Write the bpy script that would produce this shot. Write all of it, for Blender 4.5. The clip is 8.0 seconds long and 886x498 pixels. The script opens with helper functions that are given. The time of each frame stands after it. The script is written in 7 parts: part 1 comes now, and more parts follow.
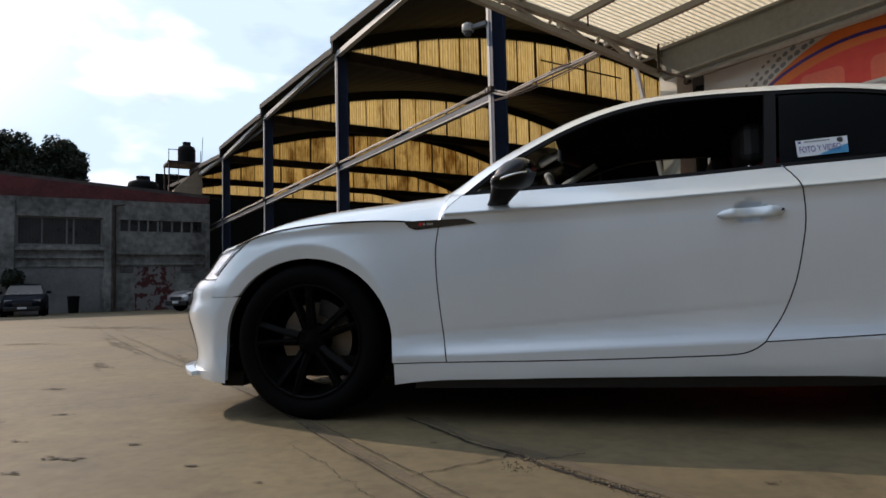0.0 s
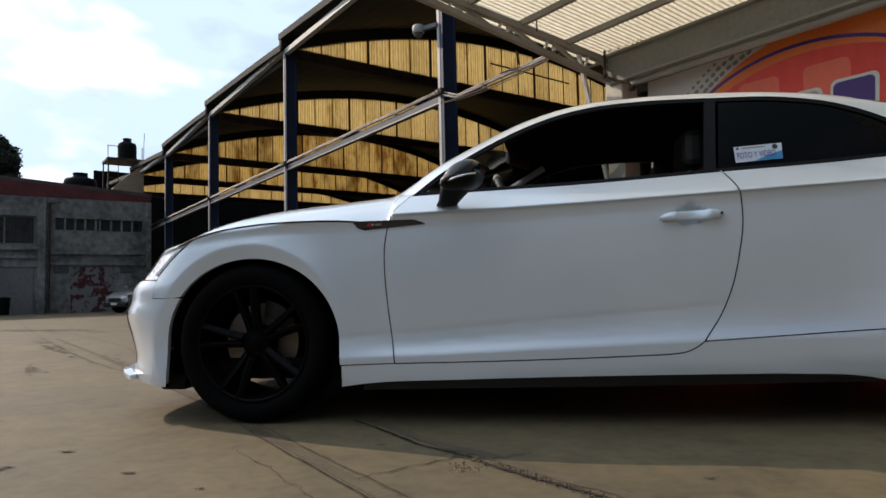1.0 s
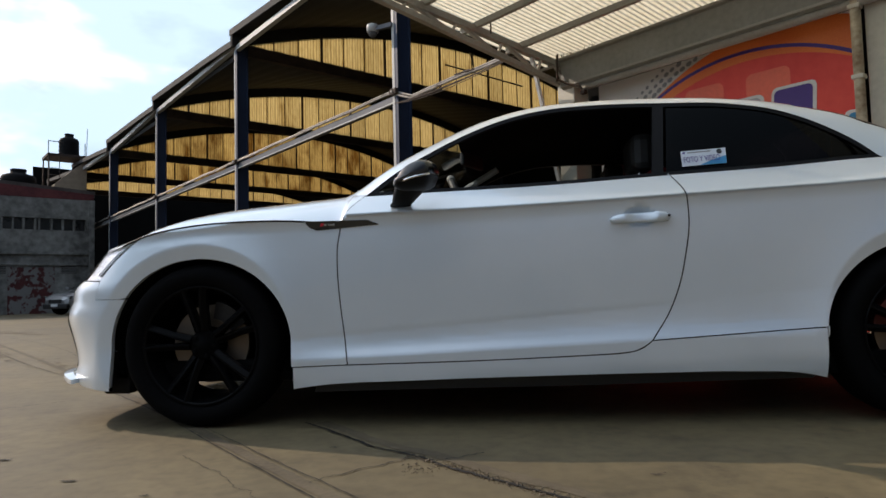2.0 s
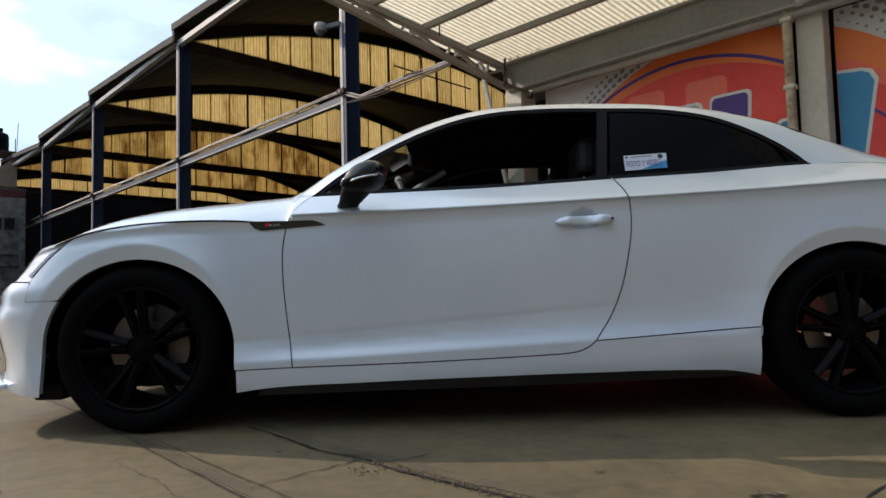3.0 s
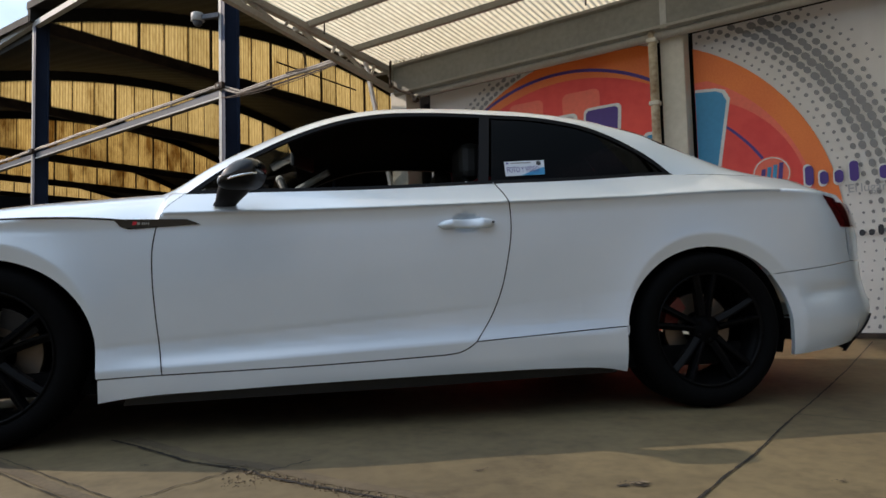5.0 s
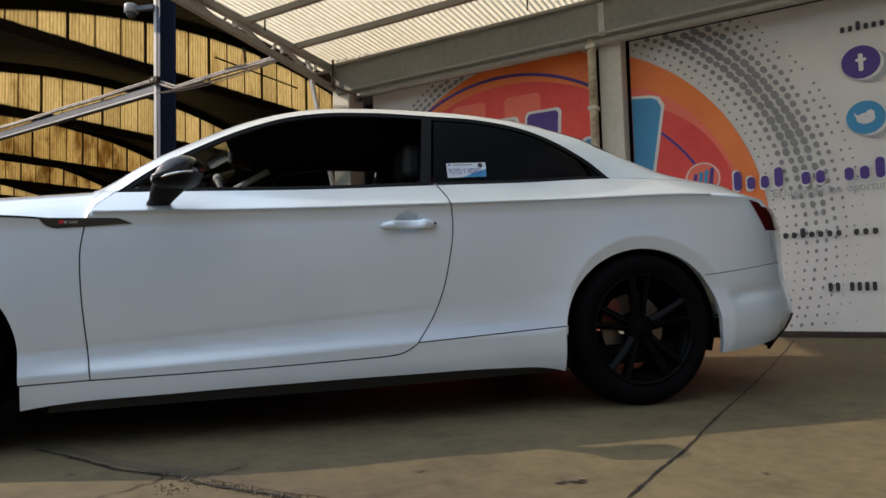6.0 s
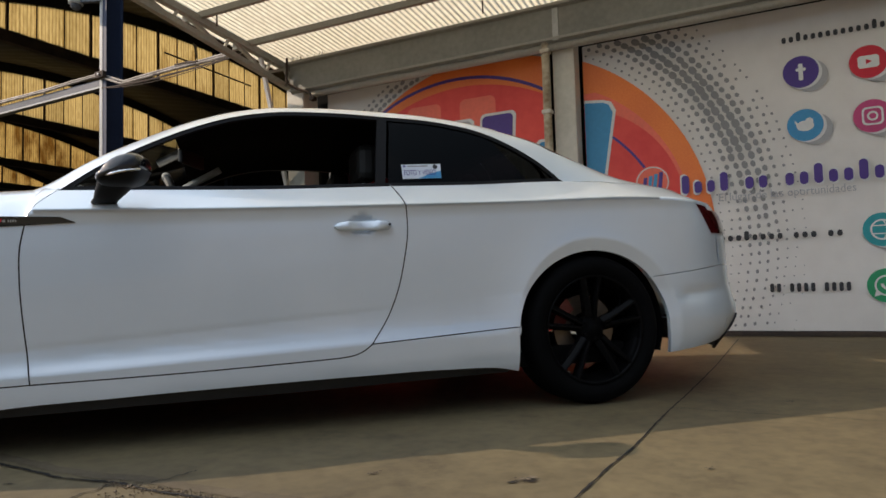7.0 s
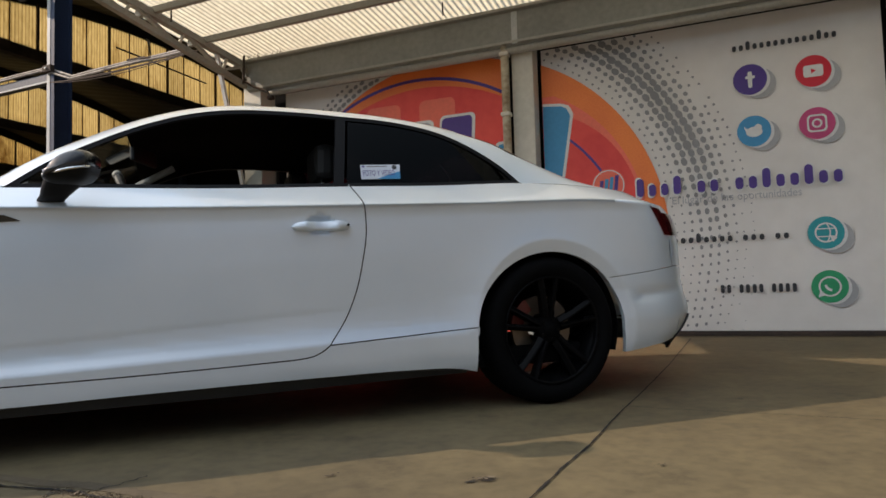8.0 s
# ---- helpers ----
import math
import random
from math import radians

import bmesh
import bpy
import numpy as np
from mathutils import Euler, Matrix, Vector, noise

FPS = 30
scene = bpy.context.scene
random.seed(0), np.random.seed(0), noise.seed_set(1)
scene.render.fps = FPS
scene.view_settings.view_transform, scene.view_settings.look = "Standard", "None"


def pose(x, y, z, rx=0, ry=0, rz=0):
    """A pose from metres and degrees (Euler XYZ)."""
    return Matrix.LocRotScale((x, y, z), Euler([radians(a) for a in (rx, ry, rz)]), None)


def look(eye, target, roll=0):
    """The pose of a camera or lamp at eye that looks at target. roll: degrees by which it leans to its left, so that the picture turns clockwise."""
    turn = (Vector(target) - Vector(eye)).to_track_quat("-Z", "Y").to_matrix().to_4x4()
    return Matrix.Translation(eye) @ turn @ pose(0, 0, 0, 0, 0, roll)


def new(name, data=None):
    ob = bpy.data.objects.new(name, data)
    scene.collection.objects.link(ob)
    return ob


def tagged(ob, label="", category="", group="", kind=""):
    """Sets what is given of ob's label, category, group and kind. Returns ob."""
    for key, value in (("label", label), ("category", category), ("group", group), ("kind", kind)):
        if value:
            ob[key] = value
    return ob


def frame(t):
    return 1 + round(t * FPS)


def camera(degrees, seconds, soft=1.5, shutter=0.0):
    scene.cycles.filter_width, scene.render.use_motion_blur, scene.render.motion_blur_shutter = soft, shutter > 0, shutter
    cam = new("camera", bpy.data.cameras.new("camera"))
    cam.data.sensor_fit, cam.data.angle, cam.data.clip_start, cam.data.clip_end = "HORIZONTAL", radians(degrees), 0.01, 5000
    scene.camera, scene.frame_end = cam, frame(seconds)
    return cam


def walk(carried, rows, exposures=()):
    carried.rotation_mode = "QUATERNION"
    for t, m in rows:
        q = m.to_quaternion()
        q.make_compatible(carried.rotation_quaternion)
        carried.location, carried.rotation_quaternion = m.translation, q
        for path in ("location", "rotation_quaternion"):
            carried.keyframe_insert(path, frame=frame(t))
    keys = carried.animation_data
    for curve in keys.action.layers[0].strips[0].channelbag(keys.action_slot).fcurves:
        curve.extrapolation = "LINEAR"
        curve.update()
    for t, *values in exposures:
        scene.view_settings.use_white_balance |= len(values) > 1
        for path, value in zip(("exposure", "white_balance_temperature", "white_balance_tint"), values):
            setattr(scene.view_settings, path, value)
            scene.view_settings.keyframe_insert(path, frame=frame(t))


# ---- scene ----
cam = camera(67.56, 8.0, soft=1.6)
# seconds, eye, yaw, pitch, roll: a slow pan on a low tripod
PATH = [
    (0.0, 1.2069, -3.4642, 0.5270, 13.475, 3.541, 1.373),
    (0.5, 1.2078, -3.4598, 0.5258, 11.487, 3.556, 1.351),
    (1.0, 1.2080, -3.4584, 0.5251, 9.093, 3.554, 1.345),
    (1.5, 1.2086, -3.4580, 0.5262, 7.082, 3.517, 1.382),
    (3.0, 1.2109, -3.4533, 0.5253, 0.615, 3.520, 1.457),
    (3.5, 1.2119, -3.4510, 0.5258, -1.752, 3.534, 1.452),
    (4.0, 1.2123, -3.4486, 0.5241, -3.610, 3.533, 1.471),
    (4.5, 1.2122, -3.4475, 0.5238, -6.714, 3.482, 1.534),
    (5.0, 1.2139, -3.4464, 0.5241, -9.402, 3.474, 1.568),
    (6.5, 1.2184, -3.4501, 0.5256, -16.464, 3.380, 1.656),
    (7.0, 1.2190, -3.4522, 0.5260, -18.227, 3.379, 1.658),
    (7.5, 1.2186, -3.4528, 0.5259, -20.066, 3.379, 1.661),
    (8.0, 1.2203, -3.4529, 0.5235, -21.751, 3.401, 1.678),
]
walk(cam, [(t, pose(x, y, z, 90 + pitch, roll, yaw)) for t, x, y, z, yaw, pitch, roll in PATH],
     exposures=[(0.0, -0.65, 6150, 22), (2.0, -0.59, 6000, 20), (4.5, -0.45, 5950, 20), (8.0, -0.32, 6250, 22)])

# ---- sky and sun ----
SUN_FROM = Vector((-1.46, 0.60, 0.98)).normalized()
world = bpy.data.worlds.new("sky")
scene.world = world
world.use_nodes = True
wn, wl = world.node_tree.nodes, world.node_tree.links
wn.clear()
w_out = wn.new("ShaderNodeOutputWorld")
w_bg = wn.new("ShaderNodeBackground")
w_sky = wn.new("ShaderNodeTexSky")
w_sky.sky_type = "NISHITA"
w_sky.sun_disc = False
w_sky.sun_elevation = math.asin(SUN_FROM.z)
w_sky.sun_rotation = math.atan2(SUN_FROM.x, SUN_FROM.y)
w_sky.air_density, w_sky.dust_density, w_sky.ozone_density = 1.0, 1.2, 1.4
w_co = wn.new("ShaderNodeTexCoord")
w_map = wn.new("ShaderNodeMapping")
w_map.inputs["Scale"].default_value = (1.0, 1.0, 2.2)
w_noise = wn.new("ShaderNodeTexNoise")
w_noise.inputs["Scale"].default_value = 2.3
w_noise.inputs["Detail"].default_value = 7.0
w_noise.inputs["Roughness"].default_value = 0.55
w_ramp = wn.new("ShaderNodeValToRGB")
w_ramp.color_ramp.elements[0].position, w_ramp.color_ramp.elements[1].position = 0.14, 0.44
w_mix = wn.new("ShaderNodeMixRGB")
# the haze is pale cyan, and white in the clouds and round the sun
w_pale = wn.new("ShaderNodeMixRGB")
w_pale.inputs["Color1"].default_value = (19.8, 25.2, 26.8, 1)
w_pale.inputs["Color2"].default_value = (36.0, 36.0, 36.0, 1)
w_puff = wn.new("ShaderNodeTexNoise")
w_puff.inputs["Scale"].default_value = 3.4
w_puff.inputs["Detail"].default_value = 5.0
w_puff.inputs["Roughness"].default_value = 0.5
w_white = wn.new("ShaderNodeMapRange")
w_white.interpolation_type = "SMOOTHSTEP"
w_white.inputs["From Min"].default_value, w_white.inputs["From Max"].default_value = 0.50, 0.64
w_near = wn.new("ShaderNodeMapRange")
w_near.interpolation_type = "SMOOTHSTEP"
w_near.inputs["From Min"].default_value, w_near.inputs["From Max"].default_value = 0.86, 0.97
w_most = wn.new("ShaderNodeMath")
w_most.operation = "MAXIMUM"
w_fac = wn.new("ShaderNodeMath")
w_fac.operation = "MULTIPLY"
# haze and cloud thicken towards the sun and thin out to blue away from it
w_dot = wn.new("ShaderNodeVectorMath")
w_dot.operation = "DOT_PRODUCT"
w_dot.inputs[1].default_value = SUN_FROM
w_haze = wn.new("ShaderNodeMapRange")
w_haze.interpolation_type = "SMOOTHSTEP"
w_haze.inputs["From Min"].default_value, w_haze.inputs["From Max"].default_value = -0.55, 0.75
w_haze.inputs["To Min"].default_value, w_haze.inputs["To Max"].default_value = 0.0, 1.0
wl.new(w_co.outputs["Generated"], w_dot.inputs[0])
wl.new(w_dot.outputs["Value"], w_haze.inputs["Value"])
wl.new(w_haze.outputs["Result"], w_fac.inputs[1])
wl.new(w_co.outputs["Generated"], w_map.inputs["Vector"])
wl.new(w_map.outputs["Vector"], w_noise.inputs["Vector"])
wl.new(w_noise.outputs["Fac"], w_ramp.inputs["Fac"])
wl.new(w_ramp.outputs["Color"], w_fac.inputs[0])
wl.new(w_fac.outputs["Value"], w_mix.inputs["Fac"])
wl.new(w_map.outputs["Vector"], w_puff.inputs["Vector"])
wl.new(w_puff.outputs["Fac"], w_white.inputs["Value"])
wl.new(w_dot.outputs["Value"], w_near.inputs["Value"])
wl.new(w_white.outputs["Result"], w_most.inputs[0])
wl.new(w_near.outputs["Result"], w_most.inputs[1])
wl.new(w_most.outputs["Value"], w_pale.inputs["Fac"])
wl.new(w_pale.outputs["Color"], w_mix.inputs["Color2"])
wl.new(w_sky.outputs["Color"], w_mix.inputs["Color1"])
wl.new(w_mix.outputs["Color"], w_bg.inputs["Color"])
wl.new(w_bg.outputs["Background"], w_out.inputs["Surface"])
w_bg.inputs["Strength"].default_value = 0.060

sun = new("sun", bpy.data.lights.new("sun", "SUN"))
sun.data.energy, sun.data.angle, sun.data.color = 5.0, radians(0.6), (1.0, 0.83, 0.58)
sun.matrix_world = look(SUN_FROM * 60, (0, 0, 0))

# ---- materials ----
def surface(name, dark, light, rough=0.6, metal=0.0, big=0.8, fine=40.0, bump=0.15, spread=0.35, coat=0.0, stretch=(1, 1, 1), rough_var=0.12, per_object=0.0, gloss=0.5):
    """A surface whose colour drifts between two tones at two scales, with fine relief."""
    m = bpy.data.materials.new(name)
    m.use_nodes = True
    n, l = m.node_tree.nodes, m.node_tree.links
    b = n["Principled BSDF"]
    co = n.new("ShaderNodeTexCoord")
    mp = n.new("ShaderNodeMapping")
    mp.inputs["Scale"].default_value = stretch
    l.new(co.outputs["Object"], mp.inputs["Vector"])
    n1, n2 = n.new("ShaderNodeTexNoise"), n.new("ShaderNodeTexNoise")
    n1.inputs["Scale"].default_value, n2.inputs["Scale"].default_value = big, fine
    n1.inputs["Detail"].default_value, n2.inputs["Detail"].default_value = 5, 4
    for t in (n1, n2):
        l.new(mp.outputs["Vector"], t.inputs["Vector"])
    mix = n.new("ShaderNodeMix")
    mix.inputs["Factor"].default_value = spread
    l.new(n1.outputs["Fac"], mix.inputs["A"])
    l.new(n2.outputs["Fac"], mix.inputs["B"])
    ramp = n.new("ShaderNodeValToRGB")
    ramp.color_ramp.elements[0].position, ramp.color_ramp.elements[1].position = 0.36, 0.64
    ramp.color_ramp.elements[0].color, ramp.color_ramp.elements[1].color = (*dark, 1), (*light, 1)
    l.new(mix.outputs["Result"], ramp.inputs["Fac"])
    colour = ramp.outputs["Color"]
    if per_object:
        info = n.new("ShaderNodeObjectInfo")
        rng = n.new("ShaderNodeMapRange")
        rng.inputs["To Min"].default_value, rng.inputs["To Max"].default_value = 1 - per_object, 1 + per_object
        l.new(info.outputs["Random"], rng.inputs["Value"])
        hsv = n.new("ShaderNodeHueSaturation")
        l.new(rng.outputs["Result"], hsv.inputs["Value"])
        l.new(colour, hsv.inputs["Color"])
        colour = hsv.outputs["Color"]
    l.new(colour, b.inputs["Base Color"])
    rr = n.new("ShaderNodeMapRange")
    rr.inputs["To Min"].default_value, rr.inputs["To Max"].default_value = max(0.02, rough - rough_var), min(1, rough + rough_var)
    l.new(n1.outputs["Fac"], rr.inputs["Value"])
    l.new(rr.outputs["Result"], b.inputs["Roughness"])
    b.inputs["Metallic"].default_value = metal
    b.inputs["Specular IOR Level"].default_value = gloss
    b.inputs["Coat Weight"].default_value = coat
    b.inputs["Coat Roughness"].default_value = 0.03
    if bump:
        bp = n.new("ShaderNodeBump")
        bp.inputs["Strength"].default_value, bp.inputs["Distance"].default_value = bump, 0.01
        l.new(n2.outputs["Fac"], bp.inputs["Height"])
        l.new(bp.outputs["Normal"], b.inputs["Normal"])
    return m


def plain(name, colour, rough=0.5, metal=0.0, bump=0.0):
    return surface(name, tuple(0.9 * c for c in colour), tuple(min(1, 1.08 * c) for c in colour), rough, metal, bump=bump, big=1.5, fine=25)


def glass(name, tint, rough=0.0, clear=0.0):
    """Thin pane: a tinted see-through sheet with a mirror gloss."""
    m = bpy.data.materials.new(name)
    m.use_nodes = True
    n, l = m.node_tree.nodes, m.node_tree.links
    n.clear()
    out, mix = n.new("ShaderNodeOutputMaterial"), n.new("ShaderNodeMixShader")
    tr, gl, fr = n.new("ShaderNodeBsdfTransparent"), n.new("ShaderNodeBsdfGlossy"), n.new("ShaderNodeLayerWeight")
    fr.inputs["Blend"].default_value = 0.5
    pw, sc = n.new("ShaderNodeMath"), n.new("ShaderNodeMath")
    pw.operation, sc.operation = "POWER", "MULTIPLY_ADD"
    pw.inputs[1].default_value, sc.inputs[1].default_value, sc.inputs[2].default_value = 4.0, 0.9, 0.012
    l.new(fr.outputs["Facing"], pw.inputs[0])
    l.new(pw.outputs["Value"], sc.inputs[0])
    tr.inputs["Color"].default_value = (*tint, 1)
    gl.inputs["Roughness"].default_value = rough
    l.new(sc.outputs["Value"], mix.inputs["Fac"])
    l.new(tr.outputs["BSDF"], mix.inputs[1])
    l.new(gl.outputs["BSDF"], mix.inputs[2])
    l.new(mix.outputs["Shader"], out.inputs["Surface"])
    return m


def translucent(name, dark, light, through_part=0.75, per_object=0.0, stretch=(1, 1, 1)):
    """Light-passing plastic sheet with streaks."""
    m = surface(name, dark, light, 0.5, big=0.7, fine=11.0, bump=0.05, spread=0.55, stretch=stretch, per_object=per_object)
    n, l = m.node_tree.nodes, m.node_tree.links
    b = n["Principled BSDF"]
    tl, mix = n.new("ShaderNodeBsdfTranslucent"), n.new("ShaderNodeMixShader")
    mix.inputs["Fac"].default_value = through_part
    l.new(b.inputs["Base Color"].links[0].from_socket, tl.inputs["Color"])
    l.new(b.outputs["BSDF"], mix.inputs[1])
    l.new(tl.outputs["BSDF"], mix.inputs[2])
    l.new(mix.outputs["Shader"], n["Material Output"].inputs["Surface"])
    return m


def fibreglass(name, dark, light, stain, stain_from, per_object):
    """Yellowed corrugated sheet: fine upright ribs with their shade put into the colour, drifting tone, brown stains
    that hang down from the laps.
    """
    m = translucent(name, dark, light, 0.8, per_object, stretch=(1, 1.6, 0.35))
    n, l = m.node_tree.nodes, m.node_tree.links
    b = n["Principled BSDF"]
    base = b.inputs["Base Color"].links[0].from_socket
    co, wave = n.new("ShaderNodeTexCoord"), n.new("ShaderNodeTexWave")
    wave.wave_type, wave.bands_direction = "BANDS", "Y"
    wave.inputs["Scale"].default_value, wave.inputs["Distortion"].default_value = 3.6, 0.25
    wave.inputs["Detail Scale"].default_value = 0.6
    l.new(co.outputs["Object"], wave.inputs["Vector"])
    rib_shade = n.new("ShaderNodeValToRGB")
    rib_shade.color_ramp.elements[0].position, rib_shade.color_ramp.elements[0].color = 0.10, (0.66, 0.62, 0.55, 1)
    rib_shade.color_ramp.elements[1].position, rib_shade.color_ramp.elements[1].color = 0.55, (1, 1, 1, 1)
    l.new(wave.outputs["Fac"], rib_shade.inputs["Fac"])
    mp, st = n.new("ShaderNodeMapping"), n.new("ShaderNodeTexNoise")
    mp.inputs["Scale"].default_value = (1, 1.4, 0.55)
    st.inputs["Scale"].default_value, st.inputs["Detail"].default_value, st.inputs["Roughness"].default_value = 1.1, 7, 0.6
    l.new(co.outputs["Object"], mp.inputs["Vector"])
    l.new(mp.outputs["Vector"], st.inputs["Vector"])
    sr = n.new("ShaderNodeValToRGB")
    sr.color_ramp.elements[0].position, sr.color_ramp.elements[0].color = stain_from, (1, 1, 1, 1)
    sr.color_ramp.elements[1].position, sr.color_ramp.elements[1].color = stain_from + 0.16, (*stain, 1)
    l.new(st.outputs["Fac"], sr.inputs["Fac"])
    m1, m2 = n.new("ShaderNodeMixRGB"), n.new("ShaderNodeMixRGB")
    for q in (m1, m2):
        q.blend_type = "MULTIPLY"
        q.inputs["Fac"].default_value = 1
    l.new(base, m1.inputs["Color1"])
    l.new(rib_shade.outputs["Color"], m1.inputs["Color2"])
    l.new(m1.outputs["Color"], m2.inputs["Color1"])
    l.new(sr.outputs["Color"], m2.inputs["Color2"])
    l.new(m2.outputs["Color"], b.inputs["Base Color"])
    l.new(m2.outputs["Color"], n["Translucent BSDF"].inputs["Color"])
    return m


def concrete_floor():
    m = surface("yard_concrete", (0.084, 0.065, 0.032), (0.148, 0.117, 0.060), 0.75, big=0.55, fine=7, bump=0.04, spread=0.30)
    n, l = m.node_tree.nodes, m.node_tree.links
    b = n["Principled BSDF"]
    base = b.inputs["Base Color"].links[0].from_socket
    co = n.new("ShaderNodeTexCoord")
    sp, st = n.new("ShaderNodeTexNoise"), n.new("ShaderNodeTexNoise")
    sp.inputs["Scale"].default_value, sp.inputs["Detail"].default_value, sp.inputs["Roughness"].default_value = 2.6, 9, 0.72
    st.inputs["Scale"].default_value, st.inputs["Detail"].default_value = 20, 8
    l.new(co.outputs["Object"], sp.inputs["Vector"])
    l.new(co.outputs["Object"], st.inputs["Vector"])
    r = n.new("ShaderNodeValToRGB")
    r.color_ramp.elements[0].position, r.color_ramp.elements[0].color = 0.27, (0.46, 0.44, 0.41, 1)
    r.color_ramp.elements[1].position, r.color_ramp.elements[1].color = 0.62, (1.12, 1.12, 1.10, 1)
    mid = r.color_ramp.elements.new(0.42)
    mid.color = (0.94, 0.94, 0.93, 1)
    l.new(sp.outputs["Fac"], r.inputs["Fac"])
    r2 = n.new("ShaderNodeValToRGB")
    r2.color_ramp.elements[0].position, r2.color_ramp.elements[0].color = 0.30, (0.82, 0.81, 0.79, 1)
    r2.color_ramp.elements[1].position, r2.color_ramp.elements[1].color = 0.58, (1.04, 1.035, 1.03, 1)
    l.new(st.outputs["Fac"], r2.inputs["Fac"])
    m1, m2 = n.new("ShaderNodeMixRGB"), n.new("ShaderNodeMixRGB")
    for q in (m1, m2):
        q.blend_type = "MULTIPLY"
        q.inputs["Fac"].default_value = 1
    l.new(base, m1.inputs["Color1"])
    l.new(r.outputs["Color"], m1.inputs["Color2"])
    l.new(m1.outputs["Color"], m2.inputs["Color1"])
    l.new(r2.outputs["Color"], m2.inputs["Color2"])
    l.new(m2.outputs["Color"], b.inputs["Base Color"])
    return m


def car_paint():
    m = bpy.data.materials.new("white_car_paint")
    m.use_nodes = True
    n, l = m.node_tree.nodes, m.node_tree.links
    b = n["Principled BSDF"]
    co, d = n.new("ShaderNodeTexCoord"), n.new("ShaderNodeTexNoise")
    d.inputs["Scale"].default_value, d.inputs["Detail"].default_value = 2.5, 6
    l.new(co.outputs["Object"], d.inputs["Vector"])
    r = n.new("ShaderNodeValToRGB")
    r.color_ramp.elements[0].color, r.color_ramp.elements[1].color = (0.715, 0.790, 0.855, 1), (0.755, 0.825, 0.885, 1)
    r.color_ramp.elements[0].position, r.color_ramp.elements[1].position = 0.35, 0.6
    l.new(d.outputs["Fac"], r.inputs["Fac"])
    l.new(r.outputs["Color"], b.inputs["Base Color"])
    b.inputs["Metallic"].default_value = 0.32
    b.inputs["Roughness"].default_value = 0.33
    b.inputs["Coat Weight"].default_value = 1.0
    b.inputs["Coat Roughness"].default_value = 0.04
    return m


M_FLOOR = concrete_floor()
M_PAINT = car_paint()
M_BLUE = surface("blue_steel_paint", (0.012, 0.023, 0.055), (0.022, 0.038, 0.082), 0.6, big=1.5, fine=30, bump=0.1)
M_BEAM = surface("weathered_steel_beam", (0.045, 0.052, 0.066), (0.12, 0.128, 0.145), 0.55, 0.2, big=1.2, fine=25)
M_GALV = surface("grey_painted_steel", (0.36, 0.37, 0.36), (0.50, 0.50, 0.48), 0.55, 0.1, big=1.5, fine=30)
M_CREAM = surface("cream_painted_steel", (0.52, 0.50, 0.42), (0.66, 0.63, 0.54), 0.55, big=1.2, fine=20)
M_GUTTER = surface("grey_green_gutter_paint", (0.17, 0.17, 0.15), (0.255, 0.252, 0.225), 0.55, big=1.0, fine=18)
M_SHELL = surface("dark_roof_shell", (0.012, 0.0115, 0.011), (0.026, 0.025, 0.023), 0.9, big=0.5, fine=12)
M_SHEET = surface("weathered_roof_sheet", (0.13, 0.125, 0.115), (0.22, 0.21, 0.195), 0.8, big=0.7, fine=10)
M_YELLOW = fibreglass("yellowed_fibreglass", (0.36, 0.255, 0.085), (0.56, 0.42, 0.165), (0.50, 0.42, 0.30), 0.56, 0.12)
M_OLDYELLOW = fibreglass("dirty_brown_fibreglass", (0.27, 0.175, 0.05), (0.46, 0.32, 0.10), (0.34, 0.24, 0.13), 0.46, 0.2)
M_CANOPY = translucent("translucent_canopy_sheet", (0.60, 0.545, 0.40), (0.74, 0.69, 0.53), 0.88)
M_TRUSS = surface("grey_painted_truss", (0.26, 0.25, 0.215), (0.38, 0.365, 0.315), 0.6, big=1.5, fine=25)
M_CONDUIT = surface("weathered_conduit", (0.10, 0.085, 0.07), (0.34, 0.31, 0.27), 0.6, 0.1, big=5, fine=30)
M_VERGE = surface("dark_weathered_verge", (0.030, 0.029, 0.028), (0.060, 0.058, 0.055), 0.85, big=0.9, fine=12)
M_DULLBLACK = surface("dull_black_seal_and_gap", (0.004, 0.004, 0.005), (0.007, 0.007, 0.008), 0.55, big=4, fine=60, bump=0, gloss=0.2)
M_DOORGREY = surface("dusty_roller_door", (0.17, 0.17, 0.165), (0.27, 0.27, 0.26), 0.7, big=0.8, fine=7)
M_RUST = surface("rusty_dark_steel", (0.03, 0.022, 0.018), (0.08, 0.055, 0.04), 0.8, 0.2, big=3, fine=40)
M_VINYL = surface("white_banner_vinyl", (0.70, 0.665, 0.625), (0.79, 0.755, 0.715), 0.5, big=0.8, fine=6, bump=0.03)
M_ORANGE = surface("orange_print", (0.80, 0.17, 0.03), (0.92, 0.25, 0.045), 0.5, big=1.5, fine=60, bump=0)
M_RED = surface("red_print", (0.74, 0.045, 0.035), (0.86, 0.085, 0.055), 0.5, big=1.2, fine=10, bump=0)
M_REDLIGHT = plain("light_red_print", (0.88, 0.17, 0.10), 0.5)
M_PURPLE = plain("purple_print", (0.075, 0.035, 0.24), 0.5)
M_SKYBLUE = plain("blue_print", (0.05, 0.29, 0.55), 0.5)
M_WHITEP = plain("white_print", (0.74, 0.74, 0.73), 0.5)
M_GREYDOT = plain("grey_print", (0.26, 0.255, 0.255), 0.5)
M_GREYTXT = plain("grey_text_print", (0.42, 0.42, 0.44), 0.5)
M_BLACKP = plain("black_print", (0.03, 0.03, 0.035), 0.5)
